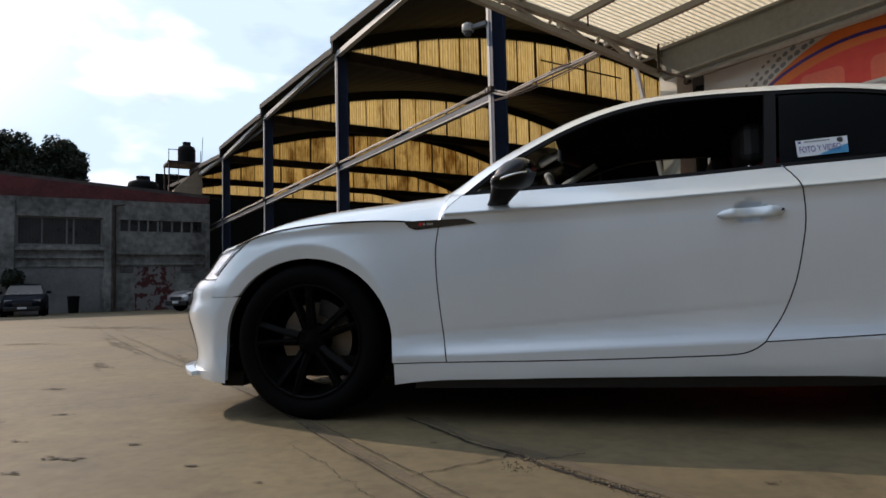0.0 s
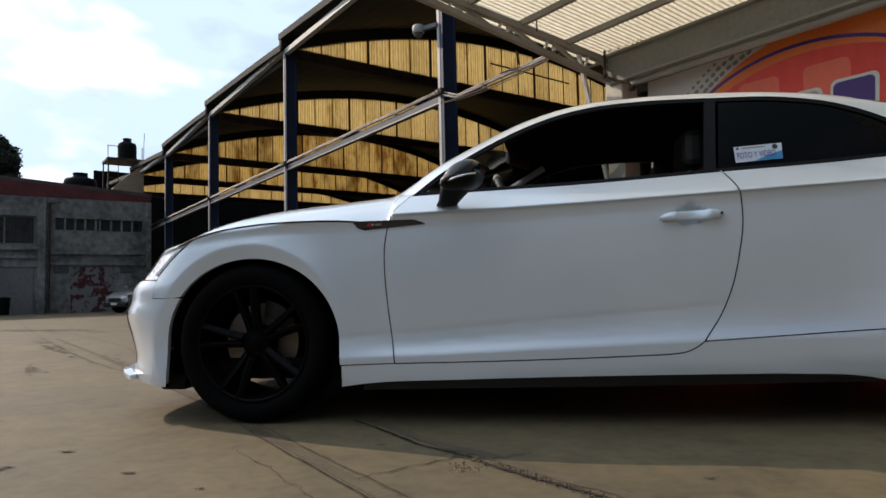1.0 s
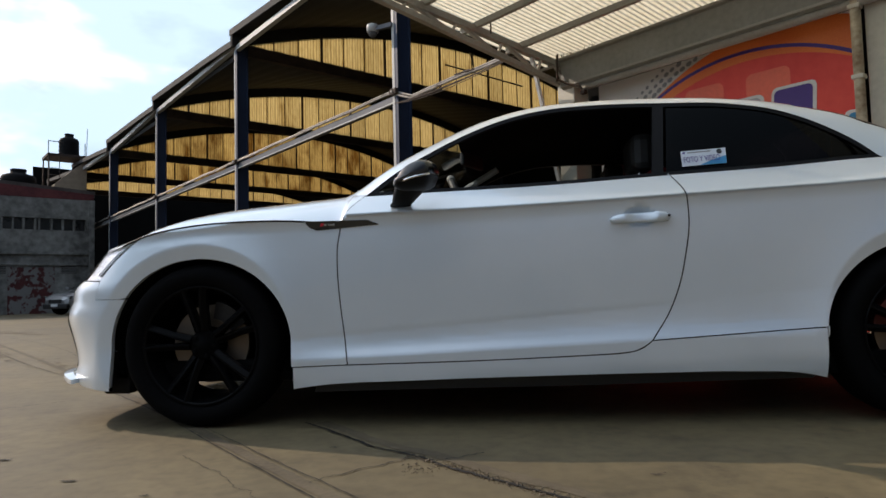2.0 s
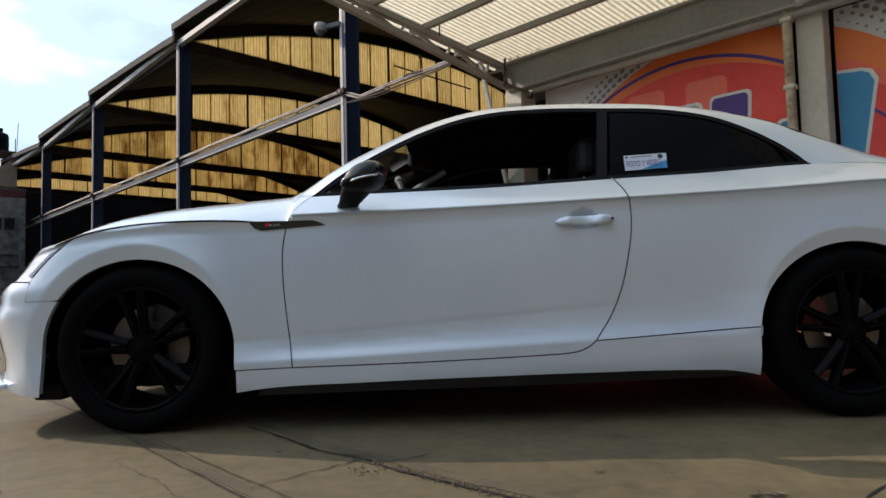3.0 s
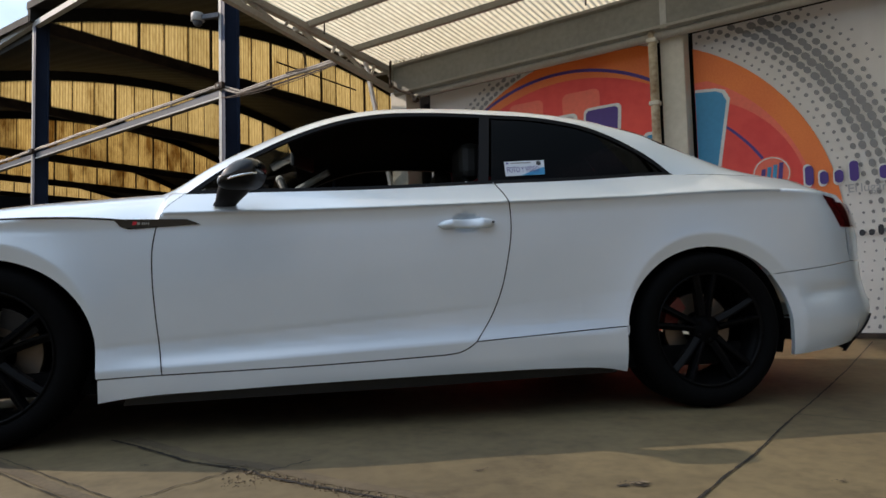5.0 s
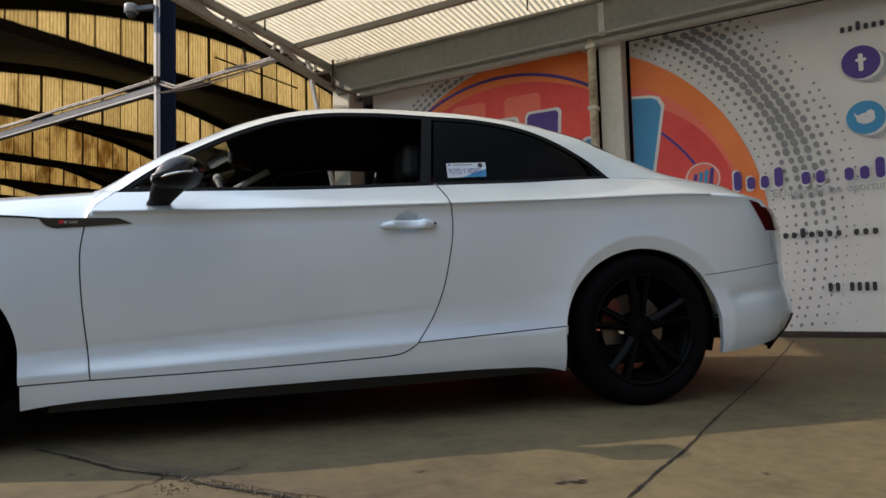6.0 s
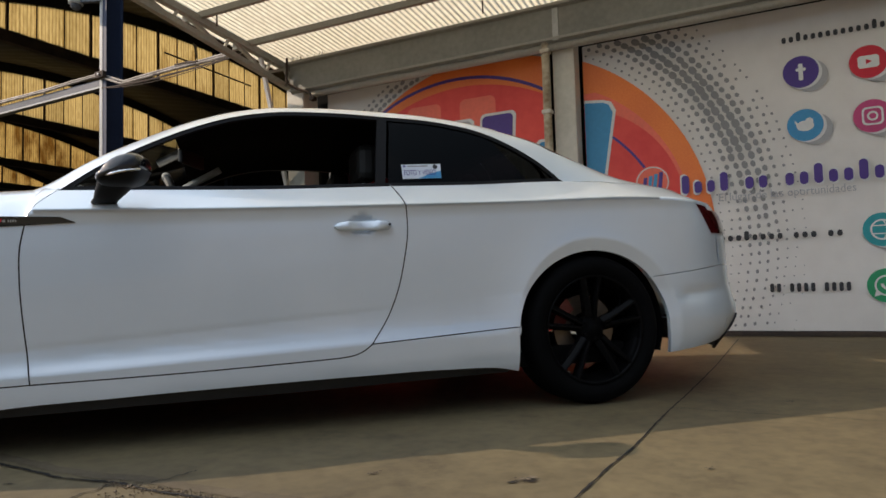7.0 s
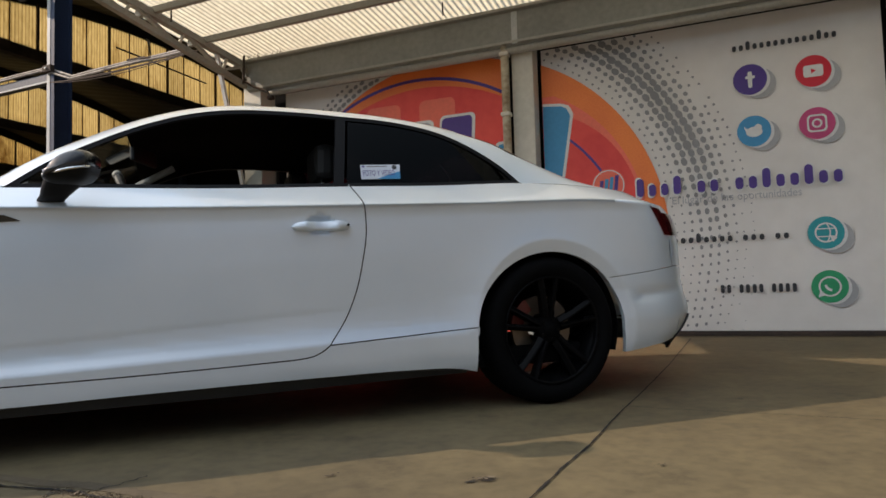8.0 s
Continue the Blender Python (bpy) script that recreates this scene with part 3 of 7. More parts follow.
# ---- canopy with gutter beam ----
def canopy():
    c = thing("canopy", "translucent corrugated canopy on cream steel trusses", "canopy", YARD)
    x0, x1, y0, y1 = -2.40, 13.5, -4.0, 0.0
    rise = lambda y: 3.425 - 0.092 * y
    verts, faces = [], []
    n = int((x1 - x0) / 0.0165)
    # corrugations run out from the wall
    for i in range(n + 1):
        x = x0 + (x1 - x0) * i / n
        z = 0.016 * math.cos(i * math.pi / 2)
        verts += [(x, y0, rise(y0) + z), (x, (y0 + y1) / 2, rise((y0 + y1) / 2) + z - 0.004), (x, y1, rise(y1) + z)]
    for i in range(n):
        for k in (0, 1):
            faces.append((3 * i + k, 3 * i + 3 + k, 3 * i + 4 + k, 3 * i + 1 + k))
    part("corrugated_sheet", mesh_of("corrugated_sheet", verts, faces, True), M_CANOPY, c)
    for y in (-0.81, -1.55, -2.29, -3.03, -3.77):
        part("purlin", box(-2.30, 13.4, y - 0.025, y + 0.025, rise(y) - 0.095, rise(y) - 0.022, 0.006), M_PURLIN, c)
    for x in (-2.07, 8.4, 13.3):
        up = lambda y: 3.335 - 0.085 * y
        low = lambda y: 3.085 - 0.135 * y
        t = part("truss", rod((x, 0.02, up(0.02)), (x, -3.9, up(-3.9)), 0.052, square=True), M_TRUSS, c)
        part("lower_chord", rod((x, 0.05, low(0.05)), (x, -3.9, low(-3.9)), 0.045, square=True), M_TRUSS, t)
        # short posts and long flat diagonals between the chords
        for y in (-0.48, -1.16, -1.87, -2.55):
            part("web_post", rod((x, y + 0.05, up(y + 0.05)), (x, y - 0.05, low(y - 0.05)), 0.019, square=True), M_CREAM, t)
        for ya, yb in ((-1.10, -0.52), (-1.80, -1.22), (-2.48, -1.92)):
            part("web_diagonal", rod((x, ya, up(ya)), (x, yb, low(yb)), 0.028, square=True), M_TRUSS, t)
    # tie rods that hang from the sheet
    for y, x in ((-1.42, -1.95), (-0.45, 0.75), (-0.45, 2.9)):
        part("sheet_hook", rod((x, y, rise(y)), (x, y, rise(y) - 0.14), 0.009, 6), M_RUST, c)
    return c


canopy()


def gutter():
    g = thing("gutter_beam", "grey-green sheet metal gutter beam above the banners", "gutter", YARD)
    prof = [(-0.13, 3.00), (-0.16, 3.03), (-0.16, 3.345), (-0.19, 3.36), (-0.19, 3.395), (0.10, 3.395), (0.10, 3.00)]
    verts = [(x, y, z) for x in (-2.0, 13.4) for y, z in prof]
    k = len(prof)
    faces = [(i, (i + 1) % k, k + (i + 1) % k, k + i) for i in range(k)] + [tuple(range(k))[::-1], tuple(range(k, 2 * k))]
    part("trough", mesh_of("trough", verts, faces), M_GUTTER, g)
    part("lower_lip", box(-2.0, 13.4, -0.172, -0.161, 3.018, 3.046, 0.003), M_PURLIN, g)
    part("upper_lip", box(-2.0, 13.4, -0.203, -0.191, 3.362, 3.392, 0.003), M_PURLIN, g)
    for x in (1.42, 4.9, 8.4):
        part("joint_plate", box(x - 0.03, x + 0.03, -0.168, -0.16, 3.01, 3.345), M_GALV, g)
    part("drain_pipe", tube([(-1.72, -0.10, 2.965), (13, -0.10, 2.965)], 0.042, 12), M_PURLIN, g, smooth=True)
    return g


gutter()


def post(x, w, h, label, y0=-0.03, y1=0.17):
    p = thing("wall_column", label, "column", YARD @ pose(x, 0, 0))
    part("shaft", box(-w / 2, w / 2, y0, y1, 0, h, 0.012), M_CREAM, p)
    part("base_plate", box(-w / 2 - 0.05, w / 2 + 0.05, y0 - 0.05, y1, 0, 0.02), M_CREAM, p)


post(1.45, 0.23, 3.10, "cream painted steel column between two banners")
post(-1.96, 0.26, 3.10, "cream painted column beside the printed banner", -0.12)
post(4.82, 0.24, 3.10, "cream painted steel column past the white banner")

M_PIPE = surface("flaking_cream_paint", (0.20, 0.12, 0.06), (0.64, 0.58, 0.44), 0.6, big=3.2, fine=22, spread=0.3)
pipe = thing("downpipe", "cream downpipe with clamps beside the column", "pipe", YARD)
part("tube", tube([(1.29, -0.11, 0.05), (1.29, -0.11, 3.02)], 0.043, 14), M_PIPE, pipe, smooth=True)
for z in (2.93, 2.30, 1.2):
    part("clamp", box(1.240, 1.340, -0.160, -0.060, z - 0.022, z + 0.018, 0.008), M_CREAM, pipe)

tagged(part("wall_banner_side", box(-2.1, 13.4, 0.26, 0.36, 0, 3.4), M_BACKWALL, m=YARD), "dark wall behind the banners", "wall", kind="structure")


# leaning prop and small brackets where truss, column and gutter meet
prop = thing("prop_post", "leaning white prop under the canopy truss", "post", YARD)
part("shaft", rod((-2.10, -0.59, 3.40), (-2.10, -0.10, 1.72), 0.030, square=True), M_WHITEP, prop)
part("stub", rod((-2.10, -0.10, 1.72), (-2.10, -0.10, 0.0), 0.030, square=True), M_WHITEP, prop)
brk = thing("truss_bracket", "grey steel bracket between truss and gutter", "bracket", YARD)
part("arm", rod((-2.07, -0.48, 3.20), (-2.03, -0.14, 3.33), 0.022, square=True), M_TRUSS, brk)
part("strut", rod((-2.05, -0.20, 3.30), (-2.02, -0.03, 3.10), 0.026, square=True), M_TRUSS, brk)
part("upright", rod((-2.02, -0.21, 3.10), (-2.02, -0.19, 3.50), 0.016, 6), M_RUST, brk, "rusty upright bar")
part("elbow", tube([(-2.0, -0.2, 3.12), (-1.86, -0.2, 3.03), (-1.70, -0.18, 2.97), (-1.66, -0.16, 2.90)], 0.016, 6), M_RUST, brk, "dark bent pipe")
part("foot", box(-1.69, -1.62, -0.19, -0.12, 2.86, 2.91, 0.01), M_RUST, brk)
# dry weeds in the gutter's end
rng = random.Random(44)
wv, wf = [], []
for i in range(46):
    x, y = rng.uniform(-1.95, -1.45), -0.17 + rng.gauss(0, 0.02)
    a, l = rng.gauss(0, 0.7), rng.uniform(0.03, 0.11)
    dx, dz = l * math.sin(a), l * math.cos(a)
    k = len(wv)
    wv += [(x - 0.004, y, 3.39), (x + 0.004, y, 3.39), (x + dx + 0.002, y + rng.gauss(0, 0.02), 3.39 + dz)]
    wf.append((k, k + 1, k + 2))
tagged(part("gutter_weeds", mesh_of("gutter_weeds", wv, wf), M_RUST, m=YARD), "dry brown weeds along the gutter's end", "weeds", kind="stuff")
# thin sagging wires beside the conduit
for j, (sag, r) in enumerate(((0.07, 0.006), (0.11, 0.005), (0.05, 0.008))):
    pts = []
    for i in range(17):
        u = i / 16
        pts.append((-5.50 + 3.4 * u, -0.20 - 0.62 * u, 3.64 - 0.30 * u - sag * 4 * u * (1 - u) * (1 - 0.5 * u)))
    tagged(part("wire", tube(pts, r, 5), M_RUST, m=YARD), "thin dark wire sagging beside the conduit", "wire", group="wires at the hangar")
# rusty bits tied to the conduit
for x, y, z, dx in ((-3.6, -0.53, 3.55, 0.35), (-3.3, -0.60, 3.50, 0.22), (-4.1, -0.45, 3.53, 0.18)):
    tagged(part("tie_bar", rod((x, y, z), (x + dx, y - 0.04, z - 0.03), 0.012, 6), M_RUST, m=YARD), "rusty bar tied across the conduit", "bar", group="bars on the conduit")


# ---- printed banners ----
def banner_sheet(name, x0, x1, z0, z1, seed):
    verts, faces = [], []
    nx, nz = 60, 50
    for a in range(nx + 1):
        for b in range(nz + 1):
            u, v = a / nx, b / nz
            x, z = x0 + (x1 - x0) * u, z0 + (z1 - z0) * v
            edge = min(u, 1 - u, v, 1 - v)
            wr = 0.004 * math.sin(38 * (u + 0.5 * v) + seed) * math.exp(-((1 - u) / 0.10)) + 0.004 * noise.noise(Vector((x * 1.6, seed, z * 0.7)))
            verts.append((x, 0.18 + wr * min(1, edge * 30), z))
    for a in range(nx):
        for b in range(nz):
            faces.append((a * (nz + 1) + b, (a + 1) * (nz + 1) + b, (a + 1) * (nz + 1) + b + 1, a * (nz + 1) + b + 1))
    return mesh_of(name, verts, faces, True)


def clip_poly(pts, x0, x1, z0, z1):
    """Clips a polygon to a rectangle."""
    for axis, lim, sign in ((0, x0, 1), (0, x1, -1), (1, z0, 1), (1, z1, -1)):
        out = []
        for i, p in enumerate(pts):
            q = pts[i - 1]
            a, b = sign * (q[axis] - lim), sign * (p[axis] - lim)
            if (a < 0) != (b < 0):
                t = a / (a - b)
                out.append((q[0] + (p[0] - q[0]) * t, q[1] + (p[1] - q[1]) * t))
            if b >= 0:
                out.append(p)
        pts = out
        if not pts:
            break
    return pts


def disc(cx, cz, r, n=96, rz=None):
    rz = r if rz is None else rz
    return [(cx + r * math.cos(2 * math.pi * i / n), cz + rz * math.sin(2 * math.pi * i / n)) for i in range(n)]


def rounded(x0, x1, z0, z1, r, lean=0.0):
    pts = []
    for cx, cz, a0 in ((x1 - r, z1 - r, 0), (x0 + r, z1 - r, 90), (x0 + r, z0 + r, 180), (x1 - r, z0 + r, 270)):
        for k in range(7):
            a = radians(a0 + 15 * k)
            px, pz = cx + r * math.cos(a), cz + r * math.sin(a)
            pts.append((px + lean * (pz - z0), pz))
    return pts


def print_shape(name, pts, y, material, parent, label=""):
    """A flat printed shape on a banner."""
    if len(pts) < 3:
        return None
    return part(name, mesh_of(name, [(x, y, z) for x, z in pts], [tuple(range(len(pts)))]), material, parent, label)


def ring_shape(name, cx, cz, r0, r1, a0, a1, y, material, parent, clip=None, n=60):
    verts, faces = [], []
    for i in range(n):
        a, b = radians(a0 + (a1 - a0) * i / n), radians(a0 + (a1 - a0) * (i + 1) / n)
        q = [(cx + r0 * math.cos(a), cz + r0 * math.sin(a)), (cx + r1 * math.cos(a), cz + r1 * math.sin(a)), (cx + r1 * math.cos(b), cz + r1 * math.sin(b)), (cx + r0 * math.cos(b), cz + r0 * math.sin(b))]
        if clip:
            q = clip_poly(q, *clip)
        if len(q) > 2:
            k = len(verts)
            verts += [(x, y, z) for x, z in q]
            faces.append(tuple(range(k, k + len(q))))
    return part(name, mesh_of(name, verts, faces), material, parent)


B1 = (-1.68, 1.20, 0.05, 3.02)
B2 = (1.60, 4.66, 0.05, 3.01)
b1 = thing("printed_banner", "white banner with orange and red circular print", "banner", YARD)
part("sheet", banner_sheet("sheet", *B1, 1.0), M_VINYL, b1)
b2 = thing("printed_banner", "white vinyl banner with orange disc, grey dots and round icons", "banner", YARD)
part("sheet", banner_sheet("sheet", *B2, 4.0), M_VINYL, b2)

# ---- prints on the banners ----
FACE = 0.168


def words_as_bars(name, words, x0, z0, xh, asc, total, y, material, parent, label=""):
    """A line of lettering shown as one small plain bar for each letter, word by word."""
    units = sum(len(w) for w in words) + 0.9 * (len(words) - 1)
    step = total / units
    x = x0
    for w in words:
        for ch in w:
            verts, faces = [], []
            hgt = asc if ch == "i" else xh
            pts = rounded(x + 0.20 * step, x + 0.80 * step, z0, z0 + hgt, min(0.3 * step, 0.4 * xh))
            verts += [(p[0], y, p[1]) for p in pts]
            faces.append(tuple(range(len(pts))))
            x += step
            part(name, mesh_of(name, verts, faces), material, parent, label)
        x += 0.9 * step


def lettering(name, body, x, y, z, size, width, material, parent):
    """Readable words in the built-in font, standing upright in the banner's plane."""
    cu = bpy.data.curves.new(name, "FONT")
    cu.body, cu.size, cu.resolution_u = body, size, 3
    tmp = bpy.data.objects.new(name, cu)
    scene.collection.objects.link(tmp)
    me = bpy.data.meshes.new_from_object(tmp)
    bpy.data.objects.remove(tmp)
    co = np.array([v.co[:] for v in me.vertices])
    k = width / (co[:, 0].max() - co[:, 0].min())
    for v in me.vertices:
        v.co = Vector((x + (v.co.x - co[:, 0].min()) * k, y, z + v.co.y))
    return part(name, me, material, parent)


def halftone(cx, cz, r0, r1, peak, a0, a1, clip, parent, y, fade_low=None, size=1.0):
    verts, faces = [], []
    ring = 0
    r = r0
    while r < r1:
        gap = 0.084
        n = int(radians(a1 - a0) * r / gap)
        for i in range(n):
            a = radians(a0) + (i + 0.5 * (ring % 2)) * radians(a1 - a0) / n
            fall = (r - peak) / (0.20 if r < peak else 0.24)
            rad = 0.010 + 0.0245 * math.exp(-fall * fall)
            if fade_low is not None and math.degrees(a) < fade_low:
                rad *= max(0.35, 1 - (fade_low - math.degrees(a)) / 45)
            rad *= size * random.uniform(0.82, 1.12)
            if r > peak + 0.25 and random.random() < 0.25:
                continue
            x, z = cx + (r + random.gauss(0, 0.006)) * math.cos(a), cz + (r + random.gauss(0, 0.006)) * math.sin(a)
            if clip[0] + rad < x < clip[1] - rad and clip[2] + rad < z < clip[3] - rad:
                k = len(verts)
                # the dots near the densest ring are drawn out along it
                lng = rad * (1 + 0.45 * math.exp(-fall * fall))
                for t in range(10):
                    du, dv = rad * math.cos(t * math.pi / 5), lng * math.sin(t * math.pi / 5)
                    verts.append((x + du * math.cos(a) - dv * math.sin(a), y, z + du * math.sin(a) + dv * math.cos(a)))
                faces.append(tuple(range(k, k + 10)))
        r += 0.076
        ring += 1
    tagged(part("halftone_dots", mesh_of("halftone_dots", verts, faces), M_GREYDOT, parent), kind="stuff")


def fill(name, pts, clip, y, material, parent, label=""):
    return print_shape(name, clip_poly(pts, *clip), y, material, parent, label)


# first banner
halftone(0.45, 0.85, 2.30, 2.50, 2.30, 100, 150, B1, b1, FACE, size=0.72)
fill("orange_disc", disc(0.45, 0.85, 2.25, 160), B1, FACE - 0.002, M_ORANGE, b1)
fill("red_disc", disc(0.20, 0.68, 2.13, 160), (B1[0], B1[1], B1[2], 2.9), FACE - 0.004, M_RED, b1)
ring_shape("purple_arc", 0.13, 0.86, 2.03, 2.065, 35, 150, FACE - 0.008, M_PURPLE, b1, B1)
for cx in (-0.28, 0.40):
    print_shape("pale_block", rounded(cx - 0.23, cx + 0.21, 2.30, 2.66, 0.07), FACE - 0.006, M_REDLIGHT, b1)
print_shape("white_block", rounded(0.375, 0.80, 1.6, 2.455, 0.06, 0.06), FACE - 0.010, M_WHITEP, b1)
print_shape("purple_block", rounded(0.40, 0.765, 1.6, 2.425, 0.05, 0.06), FACE - 0.012, M_PURPLE, b1)
print_shape("white_block", rounded(-0.02, 0.31, 1.6, 2.43, 0.07, 0.05), FACE - 0.010, M_WHITEP, b1)
print_shape("grey_block", rounded(0.0, 0.28, 1.6, 2.40, 0.06, 0.05), FACE - 0.012, M_SHADOWP, b1)
fill("white_block", rounded(1.04, 1.4, 1.5, 2.085, 0.05, 0.05), B1, FACE - 0.010, M_WHITEP, b1)
fill("blue_block", rounded(1.07, 1.4, 1.5, 2.055, 0.04, 0.05), B1, FACE - 0.012, M_SKYBLUE, b1)

# second banner
halftone(0.72, 0.95, 2.15, 2.88, 2.455, -26, 92, B2, b2, FACE, 22)
fill("orange_disc", disc(0.72, 0.95, 2.095, 160), B2, FACE - 0.002, M_ORANGE, b2)
fill("pale_orange_band", disc(1.0, 1.05, 1.62, 160), (B2[0], B2[1], B2[2], 2.50), FACE - 0.004, M_REDLIGHT, b2)
fill("red_disc", disc(1.40, 1.20, 1.16, 120), B2, FACE - 0.006, M_RED, b2)
ring_shape("purple_arc", 0.9, 0.86, 1.50, 1.525, 20, 60, FACE - 0.008, M_PURPLE, b2, B2)
print_shape("white_block", [(1.605, 2.43), (1.80, 2.41), (1.88, 2.38), (1.925, 2.29), (1.80, 1.55), (1.605, 1.55)], FACE - 0.010, M_WHITEP, b2)
print_shape("blue_block", [(1.605, 2.40), (1.80, 2.38), (1.855, 2.35), (1.892, 2.27), (1.77, 1.55), (1.605, 1.55)], FACE - 0.012, M_SKYBLUE, b2)
print_shape("pale_emblem", disc(2.25, 1.51, 0.165), FACE - 0.012, M_REDLIGHT, b2)
ring_shape("emblem_ring", 2.25, 1.51, 0.145, 0.155, 0, 360, FACE - 0.014, M_WHITEP, b2)
for i, c in enumerate((M_PURPLE, M_SKYBLUE, M_SKYBLUE, M_PURPLE)):
    x = 2.15 + 0.05 * i
    print_shape("emblem_bar", [(x, 1.42), (x + 0.035, 1.42), (x + 0.055, 1.56 + 0.015 * i), (x + 0.02, 1.56 + 0.015 * i)], FACE - 0.016, c, b2)
words_as_bars("brand_word_edge", ("iooi", "oo", "ooiooioo"), 2.485, 1.345, 0.150, 0.215, 1.84, FACE - 0.014, M_WHITEP, b2)
words_as_bars("brand_word", ("iooi", "oo", "ooiooioo"), 2.50, 1.365, 0.115, 0.18, 1.81, FACE - 0.018, M_PURPLE, b2, "purple brand word shown as plain bars")
for word, wx, ww in (("El", 2.85, 0.062), ("lugar", 2.945, 0.188), ("de", 3.167, 0.090), ("las", 3.290, 0.105), ("oportunidades", 3.428, 0.532)):
    lettering("slogan_word", word, wx, FACE - 0.014, 1.27, 0.105, ww, M_GREYTXT, b2)
words_as_bars("handle_line", ("ooioooooooooioo",), 3.44, 2.675, 0.055, 0.085, 0.88, FACE - 0.004, M_BLACKP, b2, "dark line of small plain bars")
words_as_bars("web_line", ("ioooooioooo", "ooo", "oo"), 2.62, 0.885, 0.055, 0.09, 1.23, FACE - 0.012, M_BLACKP, b2)
words_as_bars("number_line", ("ii", "iiii", "iiii"), 3.23, 0.40, 0.08, 0.08, 0.655, FACE - 0.012, M_BLACKP, b2)


def icon(x, z, colour, kind):
    r = 0.145
    print_shape("icon_shade", disc(x + 0.075, z - 0.045, r * 0.98, 40), FACE - 0.004, M_SHADOWP, b2)
    print_shape("icon_rim", disc(x + 0.022, z - 0.012, r * 1.02, 48), FACE - 0.008, M_WHITEP, b2)
    print_shape("icon_disc", disc(x, z, r, 48), FACE - 0.012, colour, b2)
    y = FACE - 0.016
    if kind == "bar":
        print_shape("icon_mark", rounded(x - 0.018, x + 0.018, z - 0.08, z + 0.075, 0.015), y, M_WHITEP, b2)
        print_shape("icon_mark", rounded(x - 0.04, x + 0.042, z + 0.005, z + 0.033, 0.012), y - 0.002, M_WHITEP, b2)
    elif kind == "block":
        print_shape("icon_mark", rounded(x - 0.08, x + 0.08, z - 0.055, z + 0.055, 0.025), y, M_WHITEP, b2)
        print_shape("icon_dot", [(x - 0.018, z - 0.024), (x + 0.024, z), (x - 0.018, z + 0.024)], y - 0.003, colour, b2)
    elif kind == "blob":
        print_shape("icon_mark", disc(x, z - 0.008, 0.07, 24, 0.048), y, M_WHITEP, b2)
        print_shape("icon_mark", disc(x + 0.035, z + 0.03, 0.032, 16), y - 0.002, M_WHITEP, b2)
        print_shape("icon_mark", [(x - 0.085, z + 0.05), (x - 0.02, z - 0.02), (x - 0.06, z - 0.04)], y - 0.004, M_WHITEP, b2)
    else:
        if kind == "square":
            a, b = rounded(x - 0.08, x + 0.08, z - 0.08, z + 0.08, 0.04), rounded(x - 0.064, x + 0.064, z - 0.064, z + 0.064, 0.03)
            m = len(a)
            part("icon_mark", mesh_of("icon_mark", [(p[0], y, p[1]) for p in a + b], [(i, (i + 1) % m, m + (i + 1) % m, m + i) for i in range(m)]), M_WHITEP, b2)
            ring_shape("icon_mark", x, z, 0.026, 0.042, 0, 360, y, M_WHITEP, b2, n=30)
        else:
            ring_shape("icon_mark", x, z, 0.075, 0.090, 0, 360, y, M_WHITEP, b2, n=36)
            if kind == "globe":
                ring_shape("icon_mark", x - 0.10, z, 0.128, 0.138, -36, 36, y, M_WHITEP, b2, n=16)
                for dz in (-0.035, 0.035):
                    print_shape("icon_mark", rounded(x - 0.075, x + 0.075, z + dz - 0.005, z + dz + 0.005, 0.004), y - 0.002, M_WHITEP, b2)
                print_shape("icon_arrow", [(x + 0.02, z - 0.015), (x + 0.085, z - 0.05), (x + 0.05, z - 0.085)], y - 0.004, M_WHITEP, b2)
            else:
                ring_shape("icon_mark", x + 0.02, z + 0.02, 0.042, 0.064, 185, 265, y - 0.002, M_WHITEP, b2, n=12)
                print_shape("icon_mark", [(x - 0.095, z - 0.095), (x - 0.045, z - 0.078), (x - 0.08, z - 0.04)], y - 0.002, M_WHITEP, b2)


for x, z, c, k in ((3.59, 2.39, M_PURPLE, "bar"), (4.11, 2.39, M_YTRED, "block"), (3.60, 1.90, M_SKYBLUE, "blob"), (4.115, 1.91, M_MAGENTA, "square"), (4.13, 0.92, M_TEAL, "globe"), (4.135, 0.44, M_GREEN, "ring")):
    icon(x, z, c, k)
# dark hem along the foot of the banners
for b, box_ in ((b1, B1), (b2, B2)):
    part("foot_batten", box(box_[0], box_[1], 0.14, 0.24, 0.004, 0.045), M_RUST, b)

# ---- the two-storey building across the yard: its front lies at x = FX, y runs along it ----
FX = -25.46


def wall_with_holes(y0, y1, z0, z1, holes, x_front, t=0.3):
    """A wall whose openings go right through. holes: (y0, y1, z0, z1)."""
    ys = sorted({y0, y1, *[h[0] for h in holes], *[h[1] for h in holes]})
    zs = sorted({z0, z1, *[h[2] for h in holes], *[h[3] for h in holes]})
    bm = bmesh.new()
    for a, b in zip(ys[:-1], ys[1:]):
        for c, d in zip(zs[:-1], zs[1:]):
            my, mz = (a + b) / 2, (c + d) / 2
            if not any(h[0] < my < h[1] and h[2] < mz < h[3] for h in holes):
                box(x_front - t, x_front, a, b, c, d, bm=bm)
    bmesh.ops.remove_doubles(bm, verts=bm.verts, dist=1e-4)
    bm.verts.index_update()
    count = {}
    for f in bm.faces:
        count.setdefault(tuple(sorted(v.index for v in f.verts)), []).append(f)
    bmesh.ops.delete(bm, geom=[f for fs in count.values() if len(fs) > 1 for f in fs], context="FACES")
    return bm


